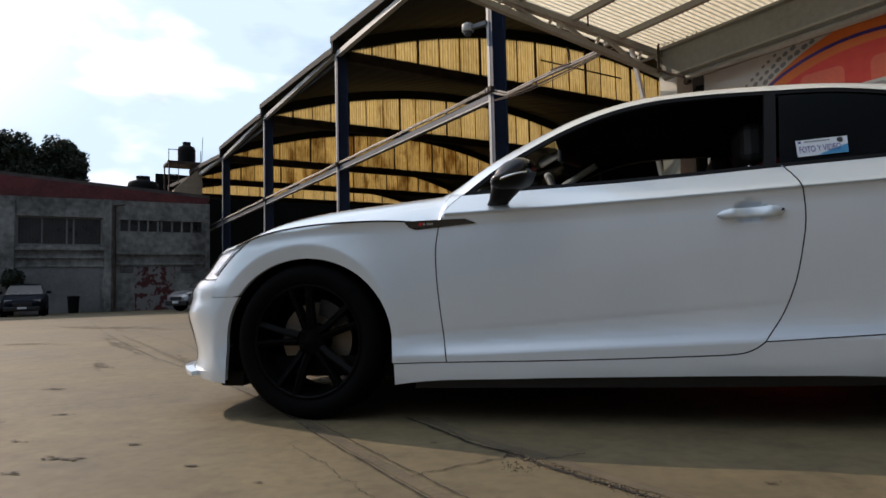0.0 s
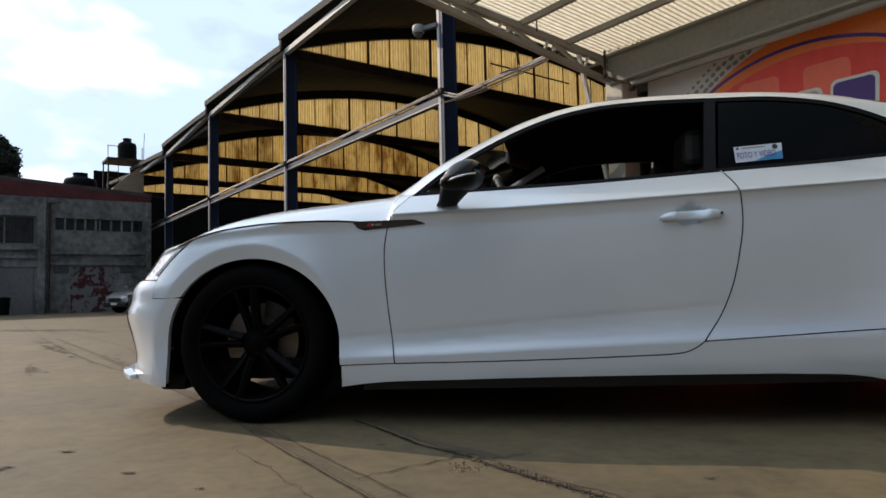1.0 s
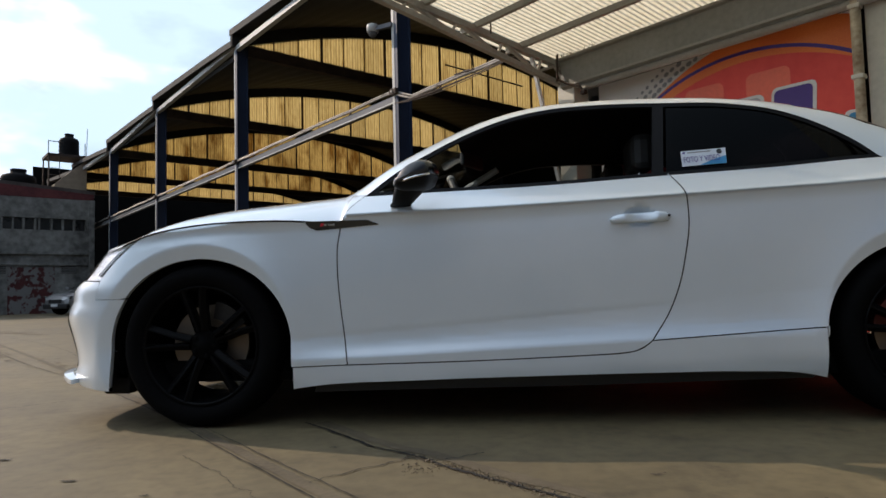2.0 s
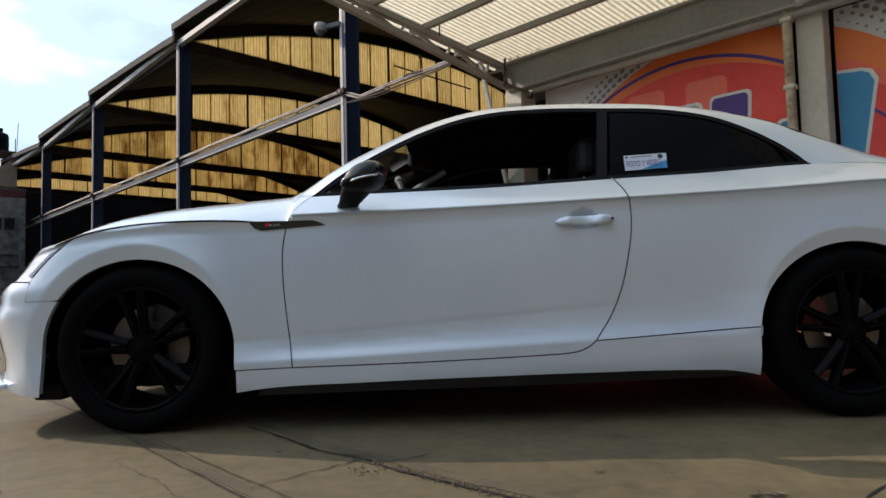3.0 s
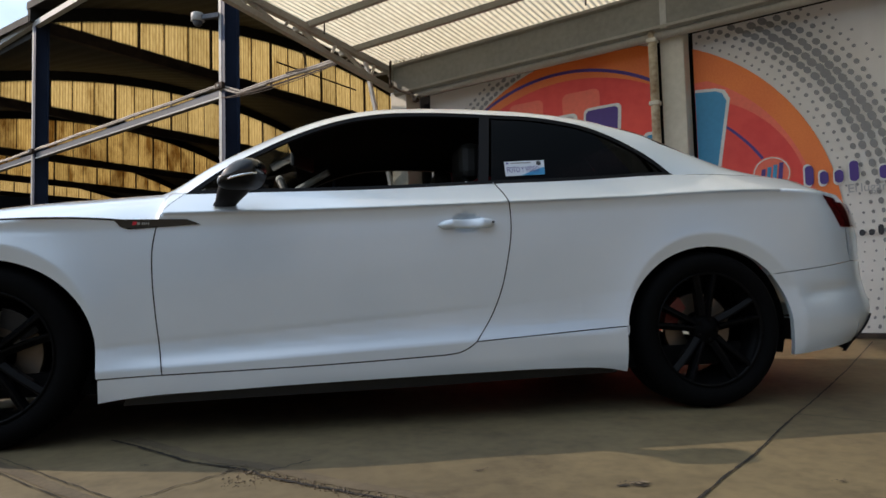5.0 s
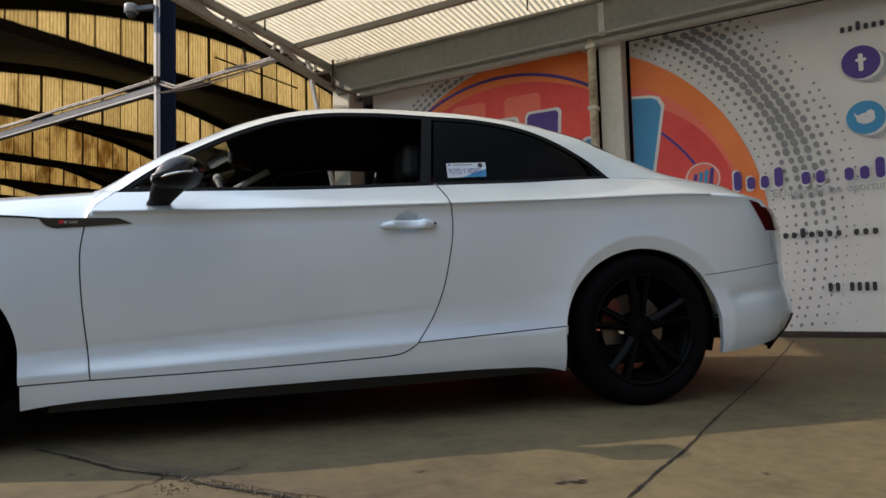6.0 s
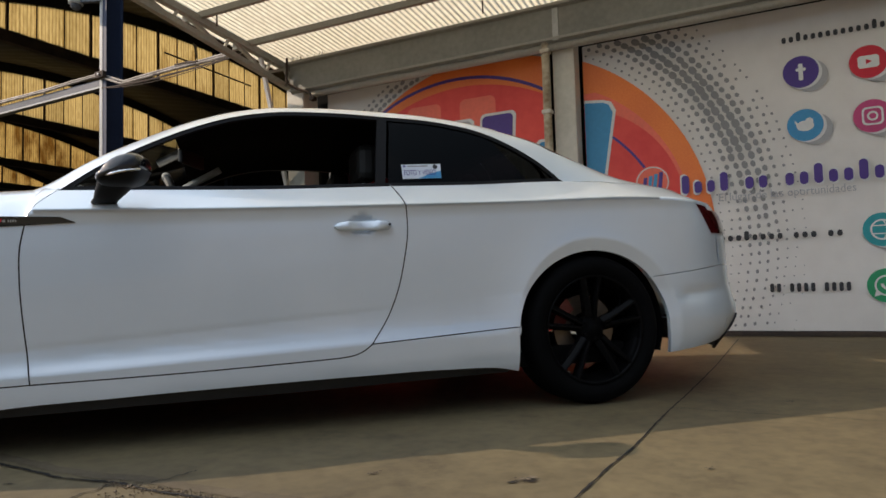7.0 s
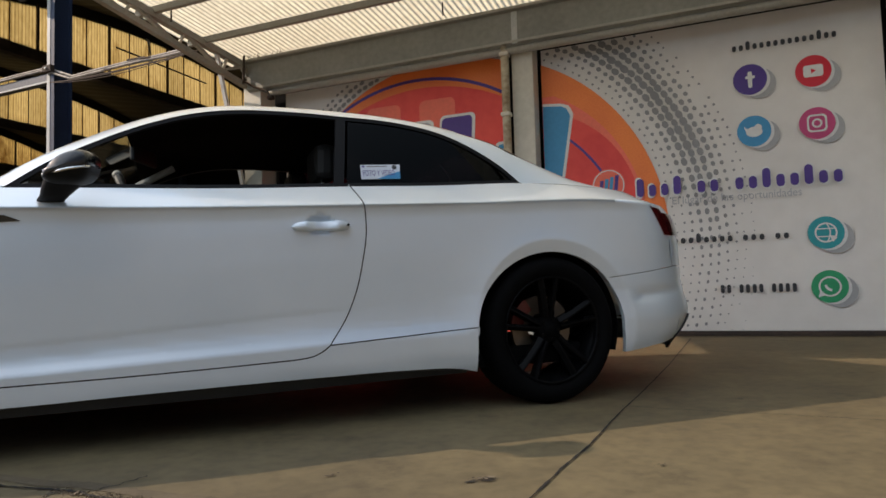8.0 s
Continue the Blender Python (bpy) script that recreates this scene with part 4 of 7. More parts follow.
def building():
    b = thing("workshop_building", "old two-storey workshop with stained white walls and red band", "building", YARD)
    win_a, win_b = (-7.26, -4.42, 2.56, 3.64), (-3.86, -0.66, 3.15, 3.60)
    part("wall", wall_with_holes(-16, -0.45, 0, 4.37, [win_a, win_b, (-15.0, -8.2, 2.5, 3.6)], FX), M_WALL, b)
    # red band under a roofline that falls towards the hangar
    verts = [(x, y, z) for x in (FX - 0.3, FX + 0.01) for y, z in ((-16, 4.372), (-0.45, 4.372), (-0.45, 4.60), (-4.28, 4.86), (-7.8, 5.12), (-16, 5.72))]
    part("parapet", mesh_of("parapet", verts, [(5, 4, 3, 2, 1, 0), (6, 7, 8, 9, 10, 11)] + [(i, (i + 1) % 6, 6 + (i + 1) % 6, 6 + i) for i in range(6)]), M_REDWALL, b, "faded red painted parapet")
    cop = [(FX - 0.15, -0.40, 4.615), (FX - 0.15, -4.28, 4.875), (FX - 0.15, -7.8, 5.135), (FX - 0.15, -16, 5.735)]
    for p, q in zip(cop[:-1], cop[1:]):
        part("coping", rod(p, q, 0.17, square=True), M_COPING, b)
    part("roof", box(FX - 9, FX - 0.32, -16, -0.6, 4.2, 4.4), M_SHEET, b)
    part("side_wall", box(FX - 9, FX - 0.31, -0.75, -0.45, 0, 4.5), M_WALL, b)
    part("rear_wall", box(FX - 9.3, FX - 9.01, -16, -0.45, 0, 4.6), M_WALL, b)
    for y, w in ((-4.25, 0.26), (-7.53, 0.44), (-0.52, 0.18)):
        part("pilaster", box(FX + 0.003, FX + 0.10, y - w / 2, y + w / 2, 0, 4.36 if w < 0.3 else 4.2, 0.01), M_WALL, b)
    for y0, y1, z0, z1, d in ((-7.30, -4.40, 2.36, 2.46, 0.12), (-7.30, -4.40, 2.06, 2.14, 0.08), (-4.10, -0.62, 2.22, 2.33, 0.10), (-4.10, -0.62, 1.80, 1.87, 0.06), (-7.30, -4.40, 1.73, 1.79, 0.06)):
        part("ledge", box(FX + 0.003, FX + d, y0, y1, z0, z1, 0.008), M_WALL, b)
    # wide window with bars
    wa = part("window", box(FX - 0.20, FX - 0.17, win_a[0], win_a[1], win_a[2], win_a[3]), M_DARKPANE, b, "dirty dark window behind grey bars")
    for y in (-7.23, -6.44, -5.64, -5.41, -4.46):
        part("frame", box(FX - 0.16, FX - 0.10, y - 0.03, y + 0.03, win_a[2], win_a[3]), M_FRAME, wa)
    for z in (2.59, 3.61):
        part("frame", box(FX - 0.16, FX - 0.101, win_a[0], win_a[1], z - 0.03, z + 0.03), M_FRAME, wa)
    for k in range(26):
        y = win_a[0] + 0.1 + k * 0.105
        part("bar", rod((FX - 0.06, y, win_a[2]), (FX - 0.06, y, win_a[3]), 0.008, 5), M_RUST, wa)
    wb = part("window", box(FX - 0.20, FX - 0.17, win_b[0], win_b[1], win_b[2], win_b[3]), M_DARKPANE, b, "row of small dark panes with pale posts")
    for y in (-3.84, -3.49, -3.14, -2.80, -2.43, -2.30, -1.89, -1.51, -1.12, -0.70):
        part("frame", box(FX - 0.16, FX - 0.02, y - 0.035, y + 0.035, win_b[2], win_b[3]), M_WALL, wb)
    # roller door, small vents, flaking red door
    part("roller_door", box(FX + 0.003, FX + 0.03, -7.2, -4.5, 0, 1.72), M_DOORGREY, b)
    for y0, y1 in ((-3.82, -3.34), (-1.56, -1.05)):
        v = part("vent", box(FX + 0.003, FX + 0.02, y0, y1, 1.50, 1.77), M_DARKPANE, b)
        for k in range(4):
            part("slat", box(FX + 0.02, FX + 0.035, y0, y1, 1.53 + 0.06 * k, 1.55 + 0.06 * k), M_FRAME, v)
    part("painted_patch", box(FX + 0.003, FX + 0.015, -3.28, -1.78, 0, 1.74), M_FLAKE, b, "flaking red and white painted doorway")
    part("downpipe", tube([(FX + 0.16, -4.02, 4.15), (FX + 0.16, -4.02, 0.1)], 0.05, 8), M_RUST, b)
    part("lamp_arm", tube([(FX, -4.0, 4.12), (FX + 0.3, -3.8, 4.14), (FX + 0.5, -3.7, 4.13)], 0.025, 6), M_RUST, b)
    return b


def flaking():
    m = surface("flaking_red_paint", (0.075, 0.02, 0.02), (0.12, 0.032, 0.03), 0.85, big=2, fine=12)
    n, l = m.node_tree.nodes, m.node_tree.links
    b = n["Principled BSDF"]
    base = b.inputs["Base Color"].links[0].from_socket
    co, t, r, mix = n.new("ShaderNodeTexCoord"), n.new("ShaderNodeTexNoise"), n.new("ShaderNodeValToRGB"), n.new("ShaderNodeMixRGB")
    t.inputs["Scale"].default_value, t.inputs["Detail"].default_value = 4.5, 9
    r.color_ramp.elements[0].position, r.color_ramp.elements[1].position = 0.47, 0.52
    mix.inputs["Color2"].default_value = (0.24, 0.235, 0.225, 1)
    l.new(co.outputs["Object"], t.inputs["Vector"])
    l.new(t.outputs["Fac"], r.inputs["Fac"])
    l.new(r.outputs["Color"], mix.inputs["Fac"])
    l.new(base, mix.inputs["Color1"])
    l.new(mix.outputs["Color"], b.inputs["Base Color"])
    return m


M_FLAKE = flaking()
building()


def water_tank(m, r, h, label):
    t = thing("water_tank", label, "tank", m, group="roof tanks")
    prof = [(0, 0), (r, 0), (r, 0.06 * h)]
    for k in range(4):
        z = h * (0.10 + 0.16 * k)
        prof += [(r, z), (r * 1.03, z + 0.04 * h), (r, z + 0.08 * h)]
    prof += [(r, 0.72 * h), (r * 0.9, 0.82 * h), (r * 0.45, 0.90 * h), (r * 0.45, 0.97 * h), (r * 0.40, h), (0, h)]
    part("body", lathe(prof, 32), M_TANK, t, smooth=True)
    part("lid", lathe([(0, 0), (r * 0.47, 0), (r * 0.47, 0.05 * h), (0, 0.07 * h)], 24, centre=(0, 0, h)), M_TANK, t)


def tank_tower():
    s = thing("tank_stand", "rusty steel stand with ladder and platform on the roof", "stand", YARD)
    x0, x1, y0, y1, z0, z1 = -30.6, -29.2, -1.46, 0.02, 4.4, 6.85
    part("platform", box(x0, x1, y0, y1, z1 - 0.12, z1, 0.01), M_RUST, s)
    for x in (x0 + 0.05, x1 - 0.05):
        for y in (y0 + 0.05, y1 - 0.05):
            part("leg", rod((x, y, z0), (x, y, z1 - 0.1), 0.04, square=True), M_RUST, s)
    for y in (y0 + 0.05, y0 + 0.45):
        part("ladder_rail", rod((x1 + 0.02, y, z0), (x1 + 0.02, y, z1), 0.018, 6), M_RUST, s)
    for k in range(8):
        part("rung", rod((x1 + 0.02, y0 + 0.05, z0 + 0.3 * k), (x1 + 0.02, y0 + 0.45, z0 + 0.3 * k), 0.014, 6), M_RUST, s)
    for y in (y0 + 0.03, y0 + 0.45, y1 - 0.03):
        part("railing_post", rod((x1 - 0.03, y, z1), (x1 - 0.03, y, z1 + 0.55), 0.018, 6), M_RUST, s)
    part("railing", rod((x1 - 0.03, y0 + 0.03, z1 + 0.52), (x1 - 0.03, y0 + 0.6, z1 + 0.52), 0.018, 6), M_RUST, s)
    part("mast", rod((x1 - 0.1, y1 + 0.04, z1), (x1 - 0.1, y1 + 0.08, z1 + 1.25), 0.014, 6), M_RUST, s)


tank_tower()
water_tank(YARD @ pose(-30.0, -0.50, 6.85), 0.40, 1.02, "black plastic water tank on a steel stand")
water_tank(YARD @ pose(-30.0, -2.42, 4.92), 0.66, 1.15, "squat black water tank behind the parapet")
gable = mesh_of("stair_house", [(x, y, z) for x in (-30.9, -28.9) for y, z in ((-1.25, 4.4), (0.0, 4.4), (0.0, 6.6), (-0.3, 6.35), (-1.25, 5.45))], [(4, 3, 2, 1, 0), (5, 6, 7, 8, 9)] + [(i, (i + 1) % 5, 5 + (i + 1) % 5, 5 + i) for i in range(5)])
gh = thing("stair_house", "bare rendered sloping wall beside the tank stand", "wall", YARD)
part("gable", gable, M_BRICKWALL, gh)


# ---- trees behind the building ----
def tree(m, height, spread, seed, label):
    rng = random.Random(seed)
    t = thing("tree", label, "tree", m, group="trees behind the building")
    bm = rod((0, 0, 0), (0.1, 0, height * 0.55), 0.28, 10, r2=0.14)
    tips = []
    for k in range(9):
        a = rng.uniform(0, 6.28)
        z0 = height * rng.uniform(0.35, 0.55)
        tip = (spread * 0.55 * math.cos(a), spread * 0.55 * math.sin(a), height * rng.uniform(0.6, 0.9))
        rod((0.08, 0, z0), tip, 0.09, 7, bm=bm, r2=0.03)
        tips.append(tip)
    part("trunk", bm, M_BARK, t)
    verts, faces = [], []
    clumps = []
    for k in range(64):
        a, u = rng.uniform(0, 6.28), rng.random() ** 0.6
        rr = spread * u * rng.uniform(0.6, 1.0)
        z = height * (0.52 + 0.44 * math.sqrt(max(0, 1 - u * u)) * rng.uniform(0.45, 1.05))
        clumps.append((rr * math.cos(a), rr * math.sin(a), z, rng.uniform(0.30, 0.75)))
    for cx, cy, cz, cr in clumps:
        for _ in range(int(760 * cr)):
            v = Vector((rng.gauss(0, 1), rng.gauss(0, 1), rng.gauss(0, 0.8))).normalized() * cr * rng.uniform(0.5, 1.08)
            p = Vector((cx, cy, cz)) + v
            ax = Vector((rng.gauss(0, 1), rng.gauss(0, 1), rng.gauss(0, 1))).normalized()
            bx = ax.cross(Vector((rng.gauss(0, 1), rng.gauss(0, 1), rng.gauss(0, 1)))).normalized()
            s = rng.uniform(0.06, 0.14)
            k = len(verts)
            verts += [p - ax * s, p + bx * s * 0.45, p + ax * s, p - bx * s * 0.45]
            faces.append((k, k + 1, k + 2, k + 3))
    tagged(part("crown", mesh_of("crown", verts, faces), M_LEAF, t), kind="stuff")


tree(YARD @ pose(-40.0, -7.7, 0), 9.75, 2.4, 3, "dark leafy tree behind the building")
tree(YARD @ pose(-41.5, -9.9, 0), 10.6, 2.7, 5, "tall dark tree behind the building")
tree(YARD @ pose(-39.5, -5.4, 0), 9.6, 1.9, 8, "smaller dark tree behind the building")


# ---- far parked cars ----
def small_car(m, paint, label, k=0.86):
    """A plain saloon; local x points to its front."""
    c = thing("parked_car", label, "car", m)
    st = [(-2.05, 0.62, 0.45, 0.82), (-1.9, 0.78, 0.30, 0.95), (-1.2, 0.84, 0.22, 1.0), (0.4, 0.84, 0.22, 0.98), (1.0, 0.83, 0.22, 0.93), (1.7, 0.78, 0.25, 0.82), (2.0, 0.66, 0.30, 0.70), (2.08, 0.50, 0.36, 0.60)]
    verts, faces = [], []
    for x, w, zb, zt in st:
        ring = [(-w * 0.9, zb), (-w, zb + 0.12), (-w, zt - 0.18), (-w * 0.93, zt - 0.04), (-w * 0.6, zt), (w * 0.6, zt), (w * 0.93, zt - 0.04), (w, zt - 0.18), (w, zb + 0.12), (w * 0.9, zb)]
        verts += [(x * k, y * k, z * k) for y, z in ring]
    for a in range(len(st) - 1):
        for b in range(10):
            faces.append((10 * a + b, 10 * a + (b + 1) % 10, 10 * a + 10 + (b + 1) % 10, 10 * a + 10 + b))
    faces += [tuple(range(10))[::-1], tuple(range(10 * len(st) - 10, 10 * len(st)))]
    body = mesh_of("body", verts, faces)
    part("body", body, paint, c)
    top = [(-1.35, 0.72, 0.97), (-0.9, 0.58, 1.38), (0.15, 0.58, 1.40), (0.95, 0.72, 0.96)]
    verts = [(x * k, s * w * k, z * k) for x, w, z in top for s in (-1, 1)]
    part("glasshouse", mesh_of("glasshouse", verts, [(0, 1, 3, 2), (4, 5, 7, 6), (0, 2, 4, 6), (1, 7, 5, 3), (0, 6, 7, 1)]), M_DARKPANE, c, "dark glass")
    part("roof", box(-0.95 * k, 0.2 * k, -0.57 * k, 0.57 * k, 1.37 * k, 1.43 * k, 0.02), paint, c)
    for s in (-1, 1):
        for x in (-1.3, 1.3):
            w = part("wheel", lathe([(0.0, 0.0), (0.19 * k, 0.0), (0.19 * k, -0.02), (0.31 * k, -0.02), (0.32 * k, 0.05), (0.32 * k, 0.17), (0.0, 0.17)], 24, "y"), M_TYRE, c)
            w.matrix_basis = pose(x * k, 0.80 * k * s, 0.32 * k, 0, 0, 0 if s < 0 else 180)
        part("headlamp", box(1.86 * k, 2.0 * k, (0.52 * s - 0.15) * k, (0.52 * s + 0.15) * k, 0.60 * k, 0.72 * k, 0.02), M_LAMPDARK, c)
        part("mirror", box(0.72 * k, 0.86 * k, (0.92 * s - 0.10) * k, (0.92 * s + 0.10) * k, 0.98 * k, 1.10 * k, 0.02), paint, c)
    part("grille", box(2.02 * k, 2.09 * k, -0.35 * k, 0.35 * k, 0.45 * k, 0.60 * k, 0.01), M_BLACK, c)
    part("bumper", box(1.95 * k, 2.11 * k, -0.66 * k, 0.66 * k, 0.24 * k, 0.44 * k, 0.04), M_BLACK, c, "dark bumper")
    part("plate", box(2.105 * k, 2.12 * k, -0.17 * k, 0.17 * k, 0.33 * k, 0.42 * k), M_LAMP, c)


small_car(YARD @ pose(-22.9, -6.9, 0, 0, 0, -3), M_DARKCAR, "dark blue saloon parked before the workshop", 0.74)
small_car(YARD @ pose(-22.3, -0.85, 0, 0, 0, -62), M_SILVER, "silver saloon parked beside the hangar")
bin_ = thing("waste_bin", "black waste bin standing at the workshop wall", "bin", YARD @ pose(-25.0, -5.42, 0))
part("body", lathe([(0, 0), (0.17, 0), (0.20, 0.55), (0.0, 0.55)], 16), M_TANK, bin_)
part("lid", lathe([(0, 0.55), (0.22, 0.55), (0.21, 0.62), (0, 0.65)], 16), M_TANK, bin_)


def shrub(m, r, h, seed):
    rng = random.Random(seed)
    s = thing("potted_shrub", "dark leafy shrub in a pot by the workshop wall", "shrub", m)
    part("pot", lathe([(0, 0), (0.2, 0), (0.27, 0.42), (0.24, 0.42), (0, 0.36)], 18), M_BRICKWALL, s)
    part("stem", rod((0, 0, 0.3), (0.02, 0, h * 0.7), 0.03, 6), M_BARK, s)
    verts, faces = [], []
    for _ in range(900):
        v = Vector((rng.gauss(0, 1), rng.gauss(0, 1), rng.gauss(0, 1))).normalized() * rng.random() ** 0.4
        p = Vector((v.x * r, v.y * r, h + v.z * r * 0.9)) * 1.0
        a = Vector((rng.gauss(0, 1), rng.gauss(0, 1), rng.gauss(0, 1))).normalized()
        b = a.cross(v).normalized()
        k = len(verts)
        verts += [p - a * 0.06, p + b * 0.03, p + a * 0.06, p - b * 0.03]
        faces.append((k, k + 1, k + 2, k + 3))
    tagged(part("leaves", mesh_of("leaves", verts, faces), M_LEAF, s), kind="stuff")


shrub(YARD @ pose(-25.0, -7.35, 0), 0.42, 1.30, 4)

# ---- unseen plain walls behind and beside the camera, added to cut low sky light ----
for name, wx0, wx1, wy0, wy1, wh in (("wall_south", -26, 16, -24.3, -24.0, 5.0), ("wall_east", 16.0, 16.3, -24.3, 0.2, 4.0)):
    tagged(part(name, box(wx0, wx1, wy0, wy1, 0, wh), M_UNSEENWALL, m=YARD), "unseen grey wall added to darken reflections", "wall", kind="structure")

# ---- the white coupe: x runs from nose to tail, front axle at x = 0 ----
AXLE_R, WHEEL_Z, TYRE_R = 2.764, 0.327, 0.327
NF, NR = 3.2, 3.2


def mid_half(x):
    return spl(x, [-0.1, 0.5, 1.4, 2.2, 3.0], [0.906, 0.911, 0.915, 0.913, 0.906])


def nose_len(z):
    return spl(z, [0.12, 0.19, 0.24, 0.35, 0.44, 0.465, 0.505, 0.56, 0.617, 0.68, 0.745, 0.82], [0.637, 0.670, 0.656, 0.680, 0.703, 0.700, 0.683, 0.672, 0.600, 0.535, 0.466, 0.40])


def tail_len(z):
    return spl(z, [0.15, 0.23, 0.28, 0.375, 0.46, 0.61, 0.76, 0.87, 0.90, 0.955, 1.0], [0.62, 0.69, 0.765, 0.83, 0.81, 0.78, 0.765, 0.70, 0.66, 0.595, 0.57])


def half(x, z):
    x, z = np.asarray(x, float), np.asarray(z, float)
    w = mid_half(x)
    f = np.clip((-0.1 - x) / nose_len(z), 0, 1)
    r = np.clip((x - 3.0) / tail_len(z), 0, 1)
    return w * (1 - f**NF) ** (1 / NF) * (1 - r**NR) ** (1 / NR)


def belt(x):
    return spl(x, [-0.6, 0.45, 0.66, 0.89, 1.34, 1.88, 2.25, 2.69, 3.0, 3.3, 3.6], [0.80, 0.91, 0.913, 0.919, 0.930, 0.955, 0.972, 1.000, 1.002, 0.985, 0.965])


def belt_half(x):
    return spl(x, [-0.6, 0.3, 0.66, 1.4, 2.0, 2.7, 3.0, 3.3, 3.6], [0.74, 0.81, 0.815, 0.81, 0.80, 0.765, 0.745, 0.71, 0.50])


def crease(x):
    return spl(x, [-0.6, 0.0, 0.5, 0.7, 1.1, 1.9, 2.45, 2.92, 3.6], [0.73, 0.80, 0.822, 0.826, 0.833, 0.859, 0.881, 0.905, 0.902])


def fold_line(x):
    return 0.2455 + 0.0425 * np.clip(x, 0, 2.8)


def faint_line(x):
    return 0.3175 + 0.0745 * np.clip(x, 0, 2.4)


def crescent(u, v, end):
    """Width of the flat crescent round a wheel opening: broad towards the car's end, tapering towards the door."""
    h = np.maximum(np.hypot(u, v), 0.01)
    taper = 0.004 + 0.053 * np.clip(v / h - 0.25, 0, 0.75) / 0.75
    b = np.clip(0.5 + end * u / 0.30, 0, 1)
    return taper * (1 - b) + 0.058 * b


def crest(x, off=0.0):
    """Height of the crescent's outer edge over a wheel; far below the body elsewhere."""
    x = np.asarray(x, float)
    cx, end = np.where(x < 1.4, 0.0, AXLE_R), np.where(x < 1.4, -1.0, 1.0)
    u = (x - cx) / 1.093
    v = np.full_like(u, 0.35)
    for _ in range(12):
        v = np.sqrt(np.maximum((0.343 + crescent(u, v, end) + off) ** 2 - u * u, 0.0))
    return np.where(v > 0.12, WHEEL_Z + v, -1.0)


def side(x, z):
    """Half width of the body's side."""
    x, z = np.asarray(x, float), np.asarray(z, float)
    c, b = crease(x), belt(x)
    # the skin steps in over the lower fold, runs up to a faint line and leans out again above it
    lo, ln = fold_line(x), faint_line(x)
    k = (z - lo) / (ln - lo)
    fade = np.clip((x - 0.30) / 0.50, 0, 1) * np.clip((2.42 - x) / 0.22, 0, 1)
    low = np.interp(z - lo, [-0.21, -0.15, -0.105, -0.080, -0.055, 0.0], [0.040, 0.017, 0.008, 0.005, 0.004, 0.002])
    mid = np.interp(k, [0, 0.10, 0.30, 0.50, 0.65, 0.80, 1.0], [0.002, 0.009, 0.0205, 0.0265, 0.0285, 0.0290, 0.0290])
    high = np.interp(z - ln, [0, 0.006, 0.10, 0.20, 0.32], [0.0290, 0.0270, 0.0195, 0.0125, 0.008])
    soft_mid = np.interp(k, [0, 0.1, 0.3, 0.5, 0.75, 1.0], [0.002, 0.009, 0.0195, 0.0235, 0.0245, 0.0243])
    soft_high = np.interp(z - ln, [0, 0.10, 0.20, 0.32], [0.0243, 0.0188, 0.0125, 0.008])
    line = np.clip((2.05 - x) / 0.35, 0, 1)
    smooth_mid = 0.002 + (0.75 * (line * 0.0290 + (1 - line) * 0.0243) - 0.002) * np.clip(k, 0, 1)
    mid, high = line * mid + (1 - line) * soft_mid, line * high + (1 - line) * soft_high
    dip = np.where(z < lo, low, np.where(z < ln, 0.0006 + 0.70 * (fade * mid + (1 - fade) * smooth_mid), 0.0006 + 0.70 * (fade * high + (1 - fade) * (high * 0.75))))
    h = half(x, z)
    flank = np.clip((x + 0.45) / 0.5, 0, 1) * np.clip((3.55 - x) / 0.4, 0, 1)
    dip = dip * (0.35 + 0.65 * flank)
    # shoulder ridge: the skin falls back below it, and leans in above it
    under = np.clip((c - z) / 0.055, 0, 1)
    ridge = 0.010 * (1 - under * (2 - under)) * flank
    up = np.clip((z - c) / np.maximum(b - c, 0.03), 0, 1.3)
    inn = np.maximum(h + 0.009 * flank - belt_half(x), 0.01)
    y = np.where(z <= c, h - dip + ridge, h + 0.009 * flank - 0.008 * (1 - flank) - inn * (0.95 * up + 0.05 * up**2))
    # wheel arches: a flat crescent round the opening, swelling out of the flank
    for cx in (0, AXLE_R):
        u, v = (x - cx) / 1.093, z - WHEEL_Z
        r = np.hypot(u, v) - 0.343
        flare = 0.0
        w = crescent(u, v, -1.0 if cx == 0 else 1.0)
        for off, share in ((-0.004, 0.3), (0.0, 0.4), (0.004, 0.3)):
            d = r - w + off
            flare = flare + share * (1 - 0.95 * np.clip(-d / 0.06, 0, 1)) * np.clip(1 - d / 0.15, 0, 1) ** 2
        y = y + 0.011 * flare * np.clip((c - z) / 0.06, 0, 1)
    # scoop behind the door handle
    d = ((x - 1.735) / 0.058) ** 2 + ((z - 0.784) / 0.041) ** 2
    # groove in the rear bumper's corner
    g = np.exp(-(((z - 0.455 - 0.10 * (x - 3.2)) / 0.028) ** 2)) * np.clip((x - 3.17) / 0.08, 0, 1)
    return y - 0.026 * np.clip(1 - d, 0, 1) ** 0.8 - 0.009 * g


def cabin(x, z):
    """Half width of the side windows."""
    d = np.asarray(z, float) - belt(x)
    return belt_half(x) - 0.018 - 0.36 * d - 0.10 * np.maximum(d, 0) ** 2


def side_at(x, z):
    return np.stack([x, -side(x, z), z], -1)


def cabin_at(x, z):
    return np.stack([x, -cabin(x, z), z], -1)


